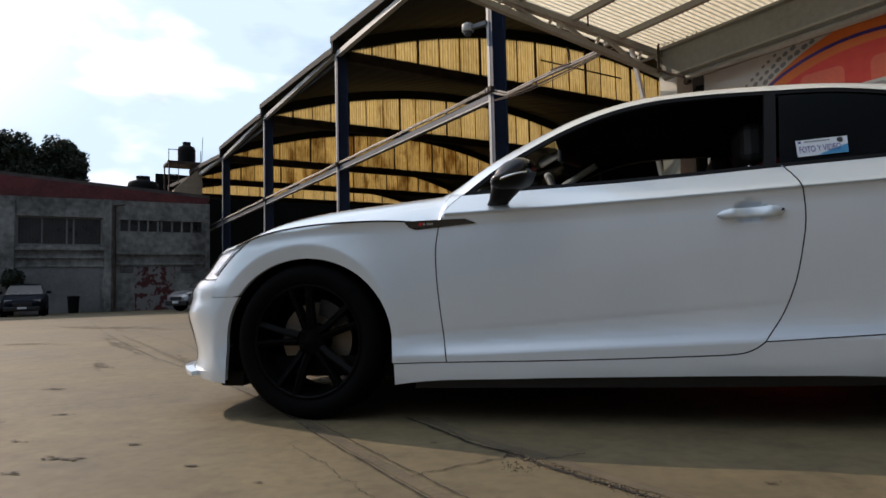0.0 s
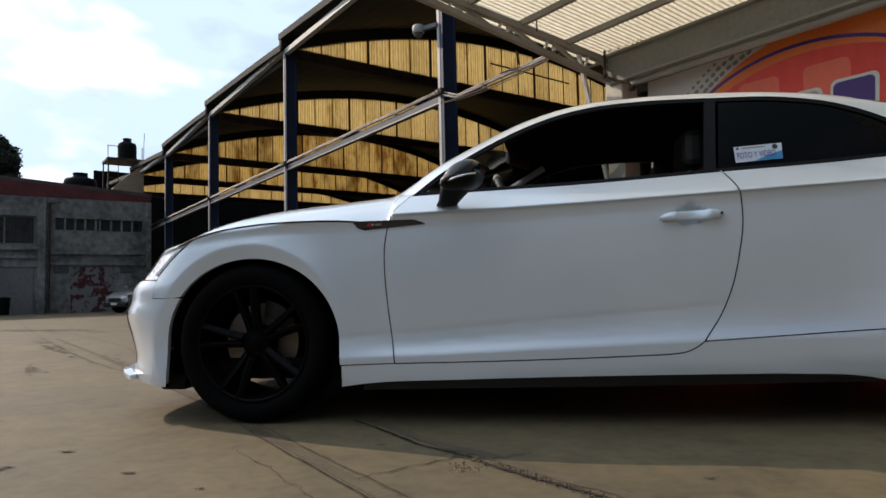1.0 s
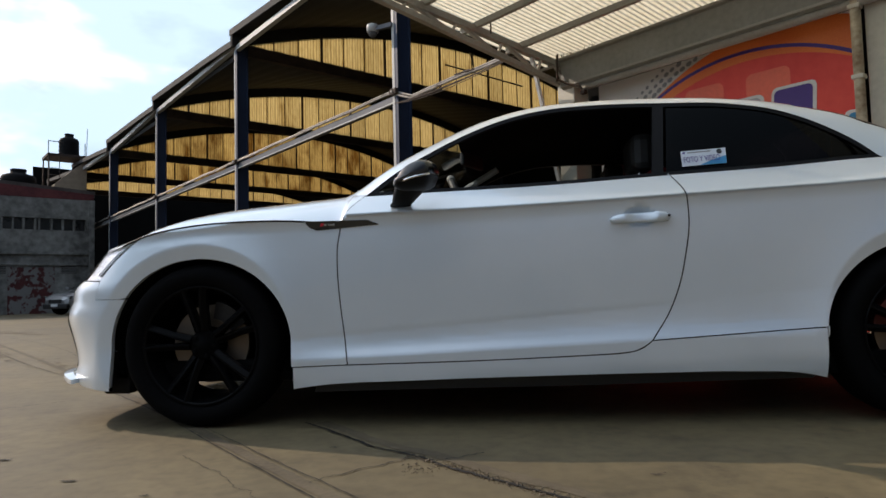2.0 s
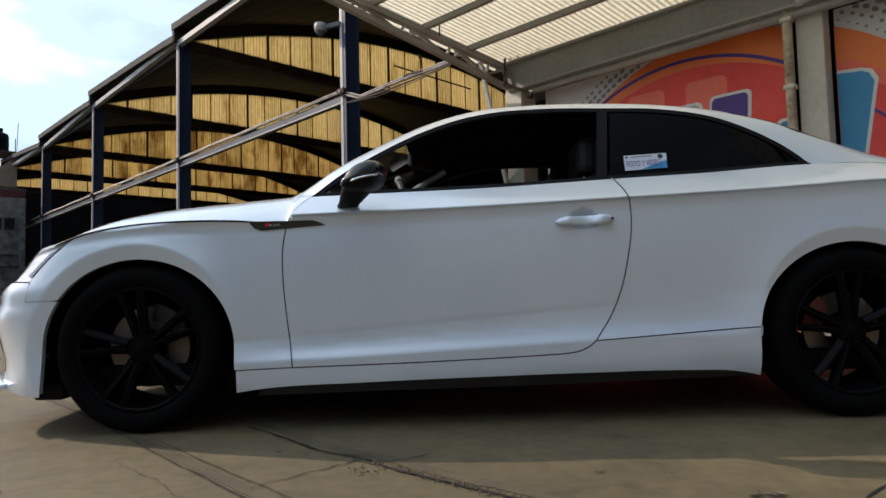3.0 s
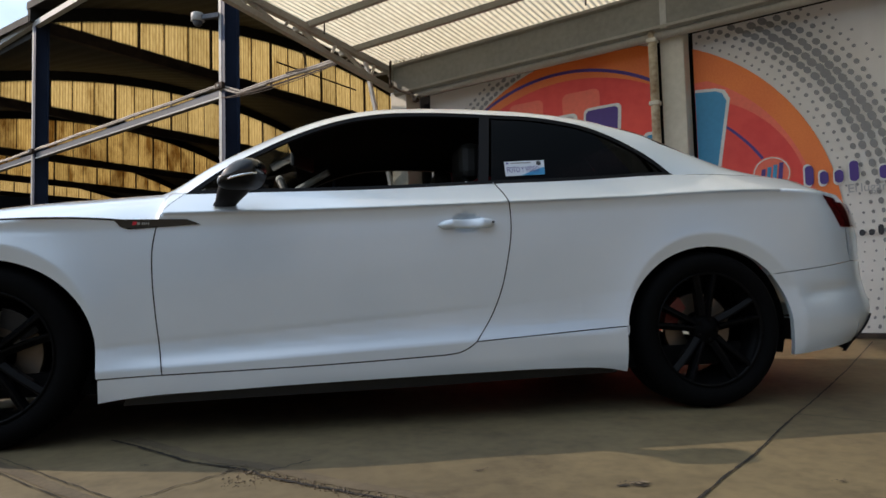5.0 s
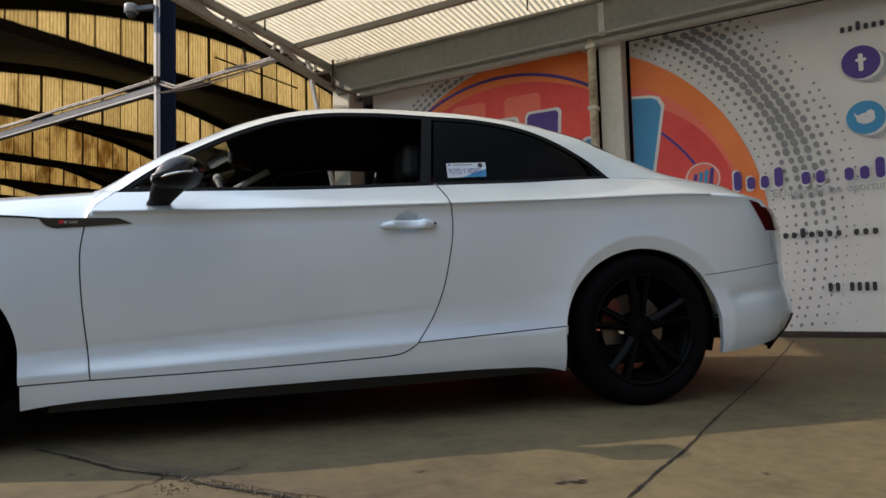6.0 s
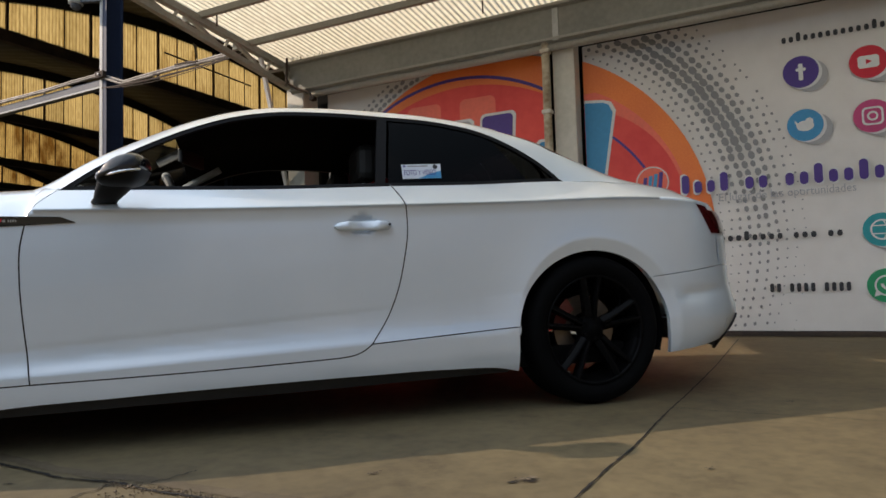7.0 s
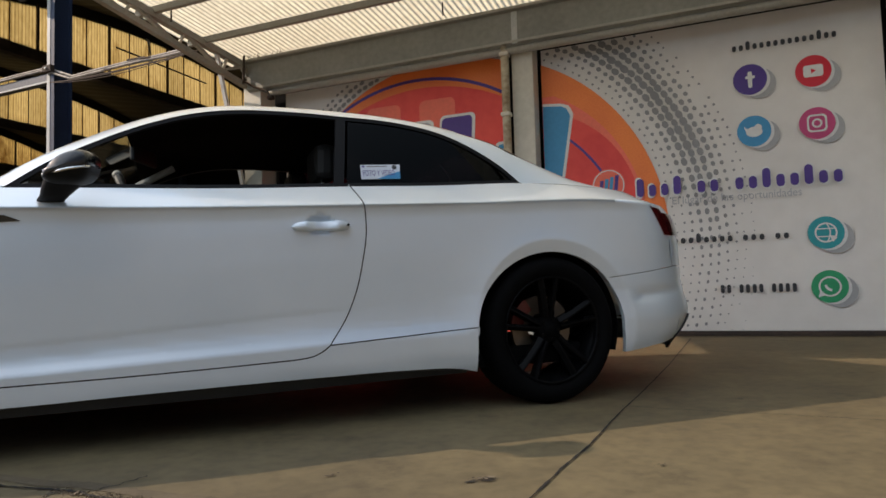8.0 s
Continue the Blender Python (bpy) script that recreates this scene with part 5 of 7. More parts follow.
def nose_at(q, z):
    """q: 0 at the flank, 1 at the middle of the nose."""
    a = np.asarray(q) * math.pi / 2
    x = -0.1 - nose_len(z) * np.sin(a) ** (2 / NF)
    lip = spl(z, [0.12, 0.20, 0.24, 0.40, 0.47, 0.50, 0.60], [0.05, 0.015, 0.02, 0.012, 0.0, 0.006, 0.006])
    y = 0.906 * np.cos(a) ** (2 / NF) - lip * np.cos(a)
    w = np.clip((x + 0.66) / 0.20, 0, 1)
    y = w * side(x, z) + (1 - w) * y
    return np.stack([x, -np.maximum(y, 0), z], -1)


def nose_q(x, z):
    f = np.clip((-0.1 - np.asarray(x)) / nose_len(z), 0, 1)
    return np.arcsin(f ** (NF / 2)) * 2 / math.pi


def tail_at(q, z):
    a = np.asarray(q) * math.pi / 2
    x = 3.0 + tail_len(z) * np.sin(a) ** (2 / NR)
    lip = spl(z, [0.15, 0.23, 0.30, 0.42, 0.47, 0.52, 0.60, 0.80], [0.05, 0.018, 0.010, 0.002, 0.008, 0.016, 0.006, 0.008])
    y = 0.906 * np.cos(a) ** (2 / NR) - lip * np.cos(a)
    w = np.clip((3.60 - x) / 0.11, 0, 1)
    y = w * side(x, z) + (1 - w) * y
    return np.stack([x, -np.maximum(y, 0), z], -1)


def tail_out(grow):
    def at(q, z):
        p = tail_at(q, z)
        return np.stack([3.0 + (p[..., 0] - 3.0) * (1 + grow), p[..., 1] * (1 + 0.6 * grow), p[..., 2]], -1)
    return at


def tail_q(x, z):
    f = np.clip((np.asarray(x) - 3.0) / tail_len(z), 0, 1)
    return np.arcsin(f ** (NR / 2)) * 2 / math.pi


def run(pts, step=0.02):
    """A smooth line through a few control points."""
    p = np.array(pts, float)
    s = np.concatenate([[0], np.cumsum(np.hypot(*np.diff(p, axis=0).T))])
    t = np.linspace(0, s[-1], max(3, int(s[-1] / step) + 1))
    return np.stack([spl(t, s, p[:, 0]), spl(t, s, p[:, 1])], -1)


def straight(a, b, step=0.02):
    n = max(2, int(math.dist(a, b) / step) + 1)
    return np.linspace(a, b, n)


def outline(*runs):
    out = []
    for r in runs:
        for p in r:
            if not out or math.dist(out[-1], p) > 1e-4:
                out.append((float(p[0]), float(p[1])))
    if math.dist(out[0], out[-1]) < 1e-4:
        out.pop()
    area = sum(out[i - 1][0] * out[i][1] - out[i][0] * out[i - 1][1] for i in range(len(out)))
    return out if area > 0 else out[::-1]


def shrink(poly, d):
    n = len(poly)
    res = []
    for i in range(n):
        a, b, c = Vector(poly[i - 1]), Vector(poly[i]), Vector(poly[(i + 1) % n])
        n1 = Vector((-(b - a).y, (b - a).x)).normalized()
        n2 = Vector((-(c - b).y, (c - b).x)).normalized()
        m = n1 + n2
        m = m.normalized() / max(0.35, math.sqrt(max(0.1, (1 + n1.dot(n2)) / 2))) if m.length > 1e-6 else n1
        res.append(tuple(b + m * d))
    return res


def inside(p, poly):
    c = False
    for i in range(len(poly)):
        a, b = poly[i - 1], poly[i]
        if (a[1] > p[1]) != (b[1] > p[1]) and p[0] < (b[0] - a[0]) * (p[1] - a[1]) / (b[1] - a[1]) + a[0]:
            c = not c
    return c


def panel(poly, at, gap=0.0024, step=0.022, thick=0.022, both=False, proud=0.0, scale=1.0, folds=()):
    """A curved sheet with turned-in edges: the outline lies in the flat (a, z) chart, at() lays it on the body."""
    from mathutils.geometry import delaunay_2d_cdt
    ring = shrink(poly, gap) if gap else poly
    core = np.array(shrink(poly, gap + 0.45 * step * scale))
    lo, hi = core.min(0), core.max(0)
    pts = [Vector(p) for p in ring]
    n = len(ring)
    corel = [tuple(c) for c in core]
    # body lines: the mesh is folded along them
    fold_edges = []
    for fold in folds:
        last = None
        for x in np.arange(lo[0], hi[0], step):
            p = (float(x), float(fold(x)))
            if inside(p, corel):
                pts.append(Vector(p))
                if last is not None:
                    fold_edges.append((last, len(pts) - 1))
                last = len(pts) - 1
            else:
                last = None
    for i in range(int((hi[0] - lo[0]) / (step * scale)) + 2):
        for k in range(int((hi[1] - lo[1]) / step) + 2):
            p = (lo[0] + (i + (0.5 if k % 2 else 0)) * step * scale, lo[1] + k * step)
            if inside(p, corel) and all(abs(p[1] - float(fold(p[0]))) > 0.5 * step for fold in folds):
                pts.append(Vector(p))
    vs, _, fs, _, _, _ = delaunay_2d_cdt(pts, [(i, (i + 1) % n) for i in range(n)] + fold_edges, [], 1, 1e-6)
    v2 = np.array([tuple(v) for v in vs])
    top = at(v2[:, 0], v2[:, 1])
    if proud:
        top = top + np.array([0, -proud, 0])
    # true normals of the curved skin, so that the sheet shades without facets
    h = 0.003
    da = at(v2[:, 0] + h, v2[:, 1]) - at(v2[:, 0] - h, v2[:, 1])
    db = at(v2[:, 0], v2[:, 1] + h) - at(v2[:, 0], v2[:, 1] - h)
    nn = np.cross(da, db)
    nn = nn / np.maximum(np.linalg.norm(nn, axis=1, keepdims=True), 1e-12)
    turn = np.sign(nn[:, 0] * 0.3 * (top[:, 0] - 1.4) + nn[:, 1] * top[:, 1])
    nn = nn * turn[:, None]
    bm = bmesh.new()
    lay = bm.verts.layers.float_vector.new("skin_normal")
    flag = bm.faces.layers.int.new("skin")
    bv = [bm.verts.new(p) for p in top]
    for v, q in zip(bv, nn):
        v[lay] = q
    for f in fs:
        try:
            bm.faces.new([bv[i] for i in f])[flag] = 1
        except ValueError:
            pass
    rim = [e for e in bm.edges if e.is_boundary]
    if thick:
        res = bmesh.ops.extrude_edge_only(bm, edges=rim)
        for f in res["geom"]:
            if isinstance(f, bmesh.types.BMFace):
                f[flag] = 0
        for v in res["geom"]:
            if isinstance(v, bmesh.types.BMVert):
                v.co.y += thick
    bmesh.ops.recalc_face_normals(bm, faces=bm.faces)
    mid = max(bm.faces, key=lambda f: f.calc_area())
    for e in rim:
        if e.is_valid:
            e.smooth = False
    for f in bm.faces:
        f.smooth = True
    # outward is towards -y on this flank
    tot = sum((f.normal.y * f.calc_area() for f in bm.faces))
    if tot > 0:
        bmesh.ops.reverse_faces(bm, faces=bm.faces)
    if both:
        dup = bmesh.ops.duplicate(bm, geom=bm.verts[:] + bm.edges[:] + bm.faces[:])
        for g in dup["geom"]:
            if isinstance(g, bmesh.types.BMVert):
                g.co.y = -g.co.y
                g[lay] = g[lay] * Vector((1, -1, 1))
        bmesh.ops.reverse_faces(bm, faces=[g for g in dup["geom"] if isinstance(g, bmesh.types.BMFace)])
    return bm


def mirrored(bm):
    out = bm.copy()
    lay = out.verts.layers.float_vector.get("skin_normal")
    for v in out.verts:
        v.co.y = -v.co.y
        if lay:
            v[lay] = v[lay] * Vector((1, -1, 1))
    bmesh.ops.reverse_faces(out, faces=out.faces)
    return out


def pair(name, bm, material, parent, label=""):
    """The same part on both flanks."""
    other = mirrored(bm)
    a = part(name, bm, material, parent, label)
    b = part(name, other, material, parent, label)
    return a, b


def arch_line(cx, z_from, z_to, n=40):
    """Wheel arch edge from the front leg over the top to the rear leg."""
    pts = []
    a0, a1 = math.pi, 0
    pts += [(cx - 0.375 - 0.03 * (WHEEL_Z - z), z) for z in np.linspace(z_from, WHEEL_Z, 6)[:-1]]
    pts += [(cx + 0.375 * math.cos(a), WHEEL_Z + 0.343 * math.sin(a)) for a in np.linspace(a0, a1, n)]
    pts += [(cx + 0.375 + 0.05 * (WHEEL_Z - z), z) for z in np.linspace(WHEEL_Z, z_to, 6)[1:]]
    return np.array(pts)


FOLDS = (lambda x: crease(x) - 0.011, crease, lambda x: crease(x) + 0.011, lambda x: crease(x) + 0.023, faint_line, lambda x: faint_line(x) + 0.007, lambda x: fold_line(x) - 0.009, fold_line, lambda x: fold_line(x) + 0.011, lambda x: fold_line(x) + 0.024, lambda x: fold_line(x) + 0.038, lambda x: crest(x, -0.008), crest, lambda x: crest(x, 0.008))
DOOR_F = run([(0.602, 0.243), (0.588, 0.36), (0.576, 0.47), (0.567, 0.60), (0.568, 0.70), (0.584, 0.79)])
DOOR_F2 = run([(0.584, 0.79), (0.612, 0.855), (0.66, 0.913)])
DOOR_B = run([(0.602, 0.243), (1.10, 0.252), (1.425, 0.262), (1.63, 0.270)])
DOOR_C = run([(1.63, 0.270), (1.70, 0.280), (1.735, 0.296), (1.762, 0.317)])
DOOR_R = run([(1.762, 0.317), (1.826, 0.41), (1.871, 0.518), (1.901, 0.649), (1.914, 0.736), (1.913, 0.825), (1.901, 0.894), (1.877, 0.955)])
HOOD_L = run([(-0.333, 0.733), (-0.208, 0.772), (-0.05, 0.800), (0.16, 0.812), (0.40, 0.808), (0.584, 0.79)])
HOOD_F = np.vstack([[(-0.250, 0.7605)], HOOD_L[HOOD_L[:, 0] > -0.235]])


def belt_run(a, b):
    x = np.linspace(a, b, max(3, int(abs(b - a) / 0.02)))
    return np.stack([x, belt(x)], -1)


def dlo_top(x):
    return spl(x, [0.66, 0.785, 0.922, 1.111, 1.258, 1.407, 1.607, 1.879, 2.154, 2.346, 2.525, 2.627, 2.70], [0.913, 1.012, 1.095, 1.190, 1.243, 1.274, 1.286, 1.281, 1.266, 1.226, 1.141, 1.070, 1.001])


def roof_mid(x):
    """Height of the car's middle line over cowl, roof and boot."""
    return spl(x, [0.40, 0.57, 0.70, 0.88, 1.12, 1.36, 1.56, 1.74, 1.97, 2.17, 2.38, 2.63, 2.88, 3.09, 3.3, 3.5, 3.60], [0.940, 0.985, 1.080, 1.178, 1.292, 1.356, 1.373, 1.378, 1.371, 1.354, 1.326, 1.262, 1.166, 1.085, 1.022, 0.992, 0.970])


car = thing("coupe", "white two-door coupe parked on the yard, black wheels", "car")
# front fender
af = arch_line(0, 0.517, 0.237, 90)
af = af[(af[:, 1] >= 0.517) | (af[:, 0] > 0)]
fender = outline(straight((0.385, 0.237), (0.602, 0.243)), DOOR_F, HOOD_F[::-1], run([(-0.250, 0.7605), (-0.325, 0.708), (-0.395, 0.648), (-0.44, 0.594), (-0.455, 0.517)]), straight((-0.455, 0.517), (-0.312, 0.517)), af)
pair("front_fender", panel(fender, side_at, step=0.0125, folds=FOLDS), M_PAINT, car)
door = outline(DOOR_B, DOOR_C, DOOR_R, belt_run(1.877, 0.66), DOOR_F2[::-1], DOOR_F[::-1])
doors = pair("door", panel(door, side_at, step=0.0125, folds=FOLDS), M_PAINT, car)
# dark tubes along the door's edge stand in for the gap's shade
for s in (-1, 1):
    edge = np.vstack([DOOR_F[::-1], DOOR_B[1:], DOOR_C[1:], DOOR_R[1:]])
    part("door_seal", tube([(x, s * (float(side(x, z)) - 0.0022), z) for x, z in edge], 0.0030, 6), M_DULLBLACK, doors[0 if s < 0 else 1], "dark line for the shade in the door gap", smooth=True)
SILL_R = straight((1.762, 0.317), (2.386, 0.355))
ar = arch_line(AXLE_R, 0.355, 0.549, 90)
ar = ar[(ar[:, 0] < AXLE_R) | (ar[:, 1] >= 0.549)]
quarter = outline(SILL_R, ar, straight((3.050, 0.549), (3.30, 0.575)), straight((3.30, 0.575), (3.49, 0.60)), run([(3.49, 0.60), (3.47, 0.68), (3.47, 0.751)]), straight((3.47, 0.751), (3.38, 0.865)), straight((3.38, 0.865), (3.36, 0.979)), belt_run(3.36, 1.877), DOOR_R[::-1])
pair("quarter_panel", panel(quarter, side_at, step=0.0125, folds=FOLDS), M_PAINT, car)
SILL_B = run([(0.384, 0.150), (0.45, 0.159), (0.88, 0.178), (1.32, 0.188), (1.75, 0.194), (2.085, 0.195), (2.31, 0.184), (2.388, 0.168)])
sill = outline(SILL_B, straight((2.388, 0.168), (2.386, 0.355)), SILL_R[::-1], DOOR_C[::-1], DOOR_B[::-1], straight((0.602, 0.243), (0.385, 0.237)))
pair("sill", panel(sill, side_at), M_PAINT, car)
blade = outline(run([(0.46, 0.135), (0.9, 0.142), (1.5, 0.148), (2.1, 0.160), (2.35, 0.165)]), run([(2.36, 0.18), (2.085, 0.19), (1.75, 0.192), (1.32, 0.187), (0.88, 0.177), (0.47, 0.160)]))
pair("side_skirt", panel(blade, lambda x, z: np.stack([x, -side(x, z) + 0.03, z], -1), 0.0), M_BLACK, car)


def chart(fn, pts):
    """Turns (x, z) points of a flank into the chart of nose or tail."""
    p = np.array(pts, float)
    return np.stack([fn(p[:, 0], p[:, 1]), p[:, 1]], -1)


# front bumper
leg = np.array([(-0.375 - 0.03 * (WHEEL_Z - z), z) for z in np.linspace(0.15, WHEEL_Z, 8)] + [(0.375 * math.cos(a), WHEEL_Z + 0.343 * math.sin(a)) for a in np.linspace(math.pi, math.pi - 0.56, 10)])
leg = np.vstack([leg[leg[:, 1] < 0.512], [(-0.3121, 0.5165)]])
bump = outline(chart(nose_q, leg), chart(nose_q, straight((-0.312, 0.517), (-0.455, 0.517))), chart(nose_q, run([(-0.455, 0.517), (-0.448, 0.56), (-0.442, 0.592)])), straight((float(nose_q(-0.442, 0.592)), 0.592), (0.72, 0.603)), straight((0.72, 0.603), (1.0, 0.61)), straight((1.0, 0.61), (1.0, 0.17)), straight((1.0, 0.17), (0.5, 0.165)), straight((0.5, 0.165), (float(nose_q(-0.38, 0.15)), 0.15)))
part("front_bumper", panel(bump, nose_at, 0.0, both=True, scale=1.0), M_PAINT, car)
lamp = outline(chart(nose_q, run([(-0.258, 0.757), (-0.330, 0.703), (-0.400, 0.643), (-0.443, 0.595)])), straight((float(nose_q(-0.443, 0.595)), 0.595), (0.66, 0.604)), straight((0.66, 0.604), (0.66, 0.69)), straight((0.66, 0.69), (float(nose_q(-0.258, 0.757)), 0.757)))
for lb in pair("headlamp", panel(lamp, nose_at, 0.0015), M_LAMPGLASS, car, "clear headlamp with bright reflector"):
    inner = lb.data.copy()
    c0 = sum((v.co for v in inner.vertices), Vector()) / len(inner.vertices)
    for v in inner.vertices:
        v.co = c0 + (v.co - c0) * 0.985 + Vector((0.008, 0.008 if c0.y < 0 else -0.008, 0))
    part("reflector", inner, M_REFLECTOR, lb)
insert = outline(chart(nose_q, run([(-0.300, 0.735), (-0.345, 0.700), (-0.410, 0.645), (-0.445, 0.612)])), straight((float(nose_q(-0.445, 0.612)), 0.612), (float(nose_q(-0.475, 0.614)), 0.614)), straight((float(nose_q(-0.475, 0.614)), 0.614), (float(nose_q(-0.36, 0.712)), 0.712)), straight((float(nose_q(-0.36, 0.712)), 0.712), (float(nose_q(-0.300, 0.735)), 0.735)))
pair("lamp_insert", panel(insert, nose_at, 0.004, thick=0.01, proud=-0.0035), M_LAMPDARK, car, "grey inner trim of the headlamp")
# rear bumper and tail
legr = np.array([(AXLE_R + 0.375 * math.cos(a), WHEEL_Z + 0.343 * math.sin(a)) for a in np.linspace(0.7035, 0, 10)] + [(AXLE_R + 0.375 + 0.05 * (WHEEL_Z - z), z) for z in np.linspace(WHEEL_Z, 0.205, 6)[1:]])
bump_r = outline(legr, straight((3.145, 0.205), (3.35, 0.225)), straight((3.35, 0.225), (3.50, 0.245)), run([(3.50, 0.245), (3.52, 0.42), (3.49, 0.60)]), straight((3.49, 0.60), (3.30, 0.575)), straight((3.30, 0.575), (3.050, 0.549)))
pair("bumper_corner", panel(bump_r, side_at, 0.0008), M_PAINT, car)
q0 = [float(tail_q(3.49 + 0.0 * z, z)) for z in (0.25, 0.42, 0.60)]
centre_r = outline(straight((q0[0], 0.26), (1.0, 0.30)), straight((1.0, 0.30), (1.0, 0.60)), straight((1.0, 0.60), (q0[2], 0.60)), run([(q0[2], 0.60), (q0[1], 0.42), (q0[0], 0.26)]))
part("rear_bumper", panel(centre_r, tail_at, 0.0, both=True), M_PAINT, car)
ql = float(tail_q(3.47, 0.751))
qu = float(tail_q(3.36, 0.955))
tail = outline(straight((float(tail_q(3.49, 0.605)), 0.605), (1.0, 0.605)), straight((1.0, 0.605), (1.0, 0.955)), straight((1.0, 0.955), (qu, 0.955)), straight((qu, 0.955), (float(tail_q(3.38, 0.865)), 0.865)), straight((float(tail_q(3.38, 0.865)), 0.865), (ql, 0.751)), straight((ql, 0.751), (float(tail_q(3.49, 0.605)), 0.605)))
part("tail_panel", panel(tail, tail_at, 0.0, both=True), M_PAINT, car)
lampr = outline(straight((ql + 0.015, 0.752), (0.80, 0.755)), straight((0.80, 0.755), (0.80, 0.855)), straight((0.80, 0.855), (float(tail_q(3.385, 0.865)), 0.865)), straight((float(tail_q(3.385, 0.865)), 0.865), (ql + 0.015, 0.752)))
pair("tail_lamp", panel(lampr, tail_out(0.012), 0.002), M_REDLENS, car, "dark red tail lamp")
wrap = outline(straight((3.432, 0.752), (3.505, 0.753)), straight((3.505, 0.753), (3.410, 0.880)), straight((3.410, 0.880), (3.338, 0.890)), straight((3.338, 0.890), (3.432, 0.752)))
pair("tail_lamp_wrap", panel(wrap, side_at, 0.0, step=0.015, thick=0.008, proud=0.004), M_REDLENS, car, "dark red lens that wraps round the flank")
diff = outline(straight((q0[0] + 0.02, 0.20), (1.0, 0.20)), straight((1.0, 0.20), (1.0, 0.33)), straight((1.0, 0.33), (q0[0] + 0.12, 0.36)), straight((q0[0] + 0.12, 0.36), (q0[0] + 0.02, 0.20)))
part("diffuser", panel(diff, tail_at, 0.0, both=True, proud=0.012), M_BLACK, car, "black rear diffuser")


def loft(xs, edge, mid, power, t0=0.0, t1=1.0, nt=26, flat=1.0):
    """Skin across the car from the left edge to the right one."""
    verts, faces = [], []
    tt = np.concatenate([np.linspace(-t1, -t0, nt), np.linspace(t0, t1, nt)]) if t0 > 0 else np.linspace(-t1, t1, 2 * nt)
    for x in xs:
        y0, z0 = edge(x)
        zc = max(mid(x), z0 + 0.002)
        for t in tt:
            s = math.sin(t * math.pi / 2)
            y = y0 * s
            pw = power(x) if callable(power) else power
            verts.append((x, y, z0 + (zc - z0) * (1 - abs(s) ** pw)))
    k = len(tt)
    for a in range(len(xs) - 1):
        for b in range(k - 1):
            if t0 > 0 and b == nt - 1:
                continue
            faces.append((a * k + b, (a + 1) * k + b, (a + 1) * k + b + 1, a * k + b + 1))
    return mesh_of("skin", verts, faces, True)


def loft_pair(name, xs, edge, mid, power, t0, nt, material):
    """The two outer strips of a skin, one on each flank, as parts of their own."""
    for sgn in (-1, 1):
        verts, faces = [], []
        for x in xs:
            y0, z0 = edge(x)
            zc = max(mid(x), z0 + 0.002)
            for t in np.linspace(t0, 1, nt):
                q = math.sin(t * math.pi / 2)
                verts.append((x, sgn * y0 * q, z0 + (zc - z0) * (1 - q ** power(x))))
        for a in range(len(xs) - 1):
            for b in range(nt - 1):
                f = (a * nt + b, (a + 1) * nt + b, (a + 1) * nt + b + 1, a * nt + b + 1)
                faces.append(f if sgn > 0 else f[::-1])
        part(name, mesh_of(name, verts, faces, True), material, car)


def hood_z(x):
    return float(np.interp(x, [p[0] for p in HOOD_L] + [p[0] for p in DOOR_F2[1:]], [p[1] for p in HOOD_L] + [p[1] for p in DOOR_F2[1:]])) if x > -0.333 else float(spl(x, [-0.66, -0.5, -0.333], [0.66, 0.705, 0.733]))


def hood_edge(x):
    z = hood_z(x)
    return float(side(x, z)), z


def hood_mid(x):
    return float(spl(x, [-0.62, -0.5, -0.35, -0.15, 0.07, 0.34, 0.55, 0.66], [0.70, 0.785, 0.858, 0.908, 0.935, 0.952, 0.962, 0.960]))


part("hood", loft(np.concatenate([np.linspace(-0.60, 0.57, 48), np.linspace(0.585, 0.66, 8)]), hood_edge, hood_mid, lambda x: float(spl(x, [-0.6, 0.0, 0.35, 0.58, 0.66], [2.6, 3.4, 4.2, 6.0, 8.0])), nt=30), M_PAINT, car)


# dark tube that stands in for the shade in the hood's shut line
for s in (-1, 1):
    seam = [(x, s * (float(side(x, z)) + 0.0005), z + 0.002) for x, z in HOOD_L[::2]]
    part("hood_seal", tube(seam, 0.0032, 6), M_DULLBLACK, car, smooth=True)


def roof_edge(x):
    if x < 0.66:
        k = (0.66 - x) / 0.12
        return float(cabin(0.66, 0.913)) + 0.004 - 0.07 * k, 0.913 - 0.012 * k
    if x < 2.70:
        z = float(dlo_top(max(x, 0.66)))
        return float(cabin(max(x, 0.66), z)) + 0.004, z
    z = float(belt(x))
    k = min(1, (x - 2.70) / 0.15)
    return float(cabin(x, z)) + 0.004 + 0.014 * k, z


def roof_power(x):
    return float(spl(x, [0.5, 2.2, 2.45, 2.66, 2.85, 3.05, 3.3, 3.6], [5.0, 5.0, 6.0, 7.8, 6.2, 4.4, 4.2, 4.2]))


xs_all = np.linspace(0.66, 3.60, 120)
part("windscreen", loft(np.linspace(0.56, 1.36, 28), lambda x: (roof_edge(x)[0] - 0.004, roof_edge(x)[1]), lambda x: float(roof_mid(x)) - 0.003, roof_power, 0.0, 0.66, 16), M_SCREEN, car)
loft_pair("front_pillar", np.linspace(0.55, 1.36, 46), roof_edge, roof_mid, roof_power, 0.64, 16, M_PAINT)
loft_pair("pillar_lining", np.linspace(0.60, 1.36, 30), lambda x: (roof_edge(x)[0] - 0.014, roof_edge(x)[1] - 0.006), lambda x: float(roof_mid(x)) - 0.016, roof_power, 0.60, 14, M_LINER)
part("roof", loft(np.linspace(1.36, 2.45, 50), roof_edge, roof_mid, roof_power, 0.0, 1.0, 30), M_PAINT, car)
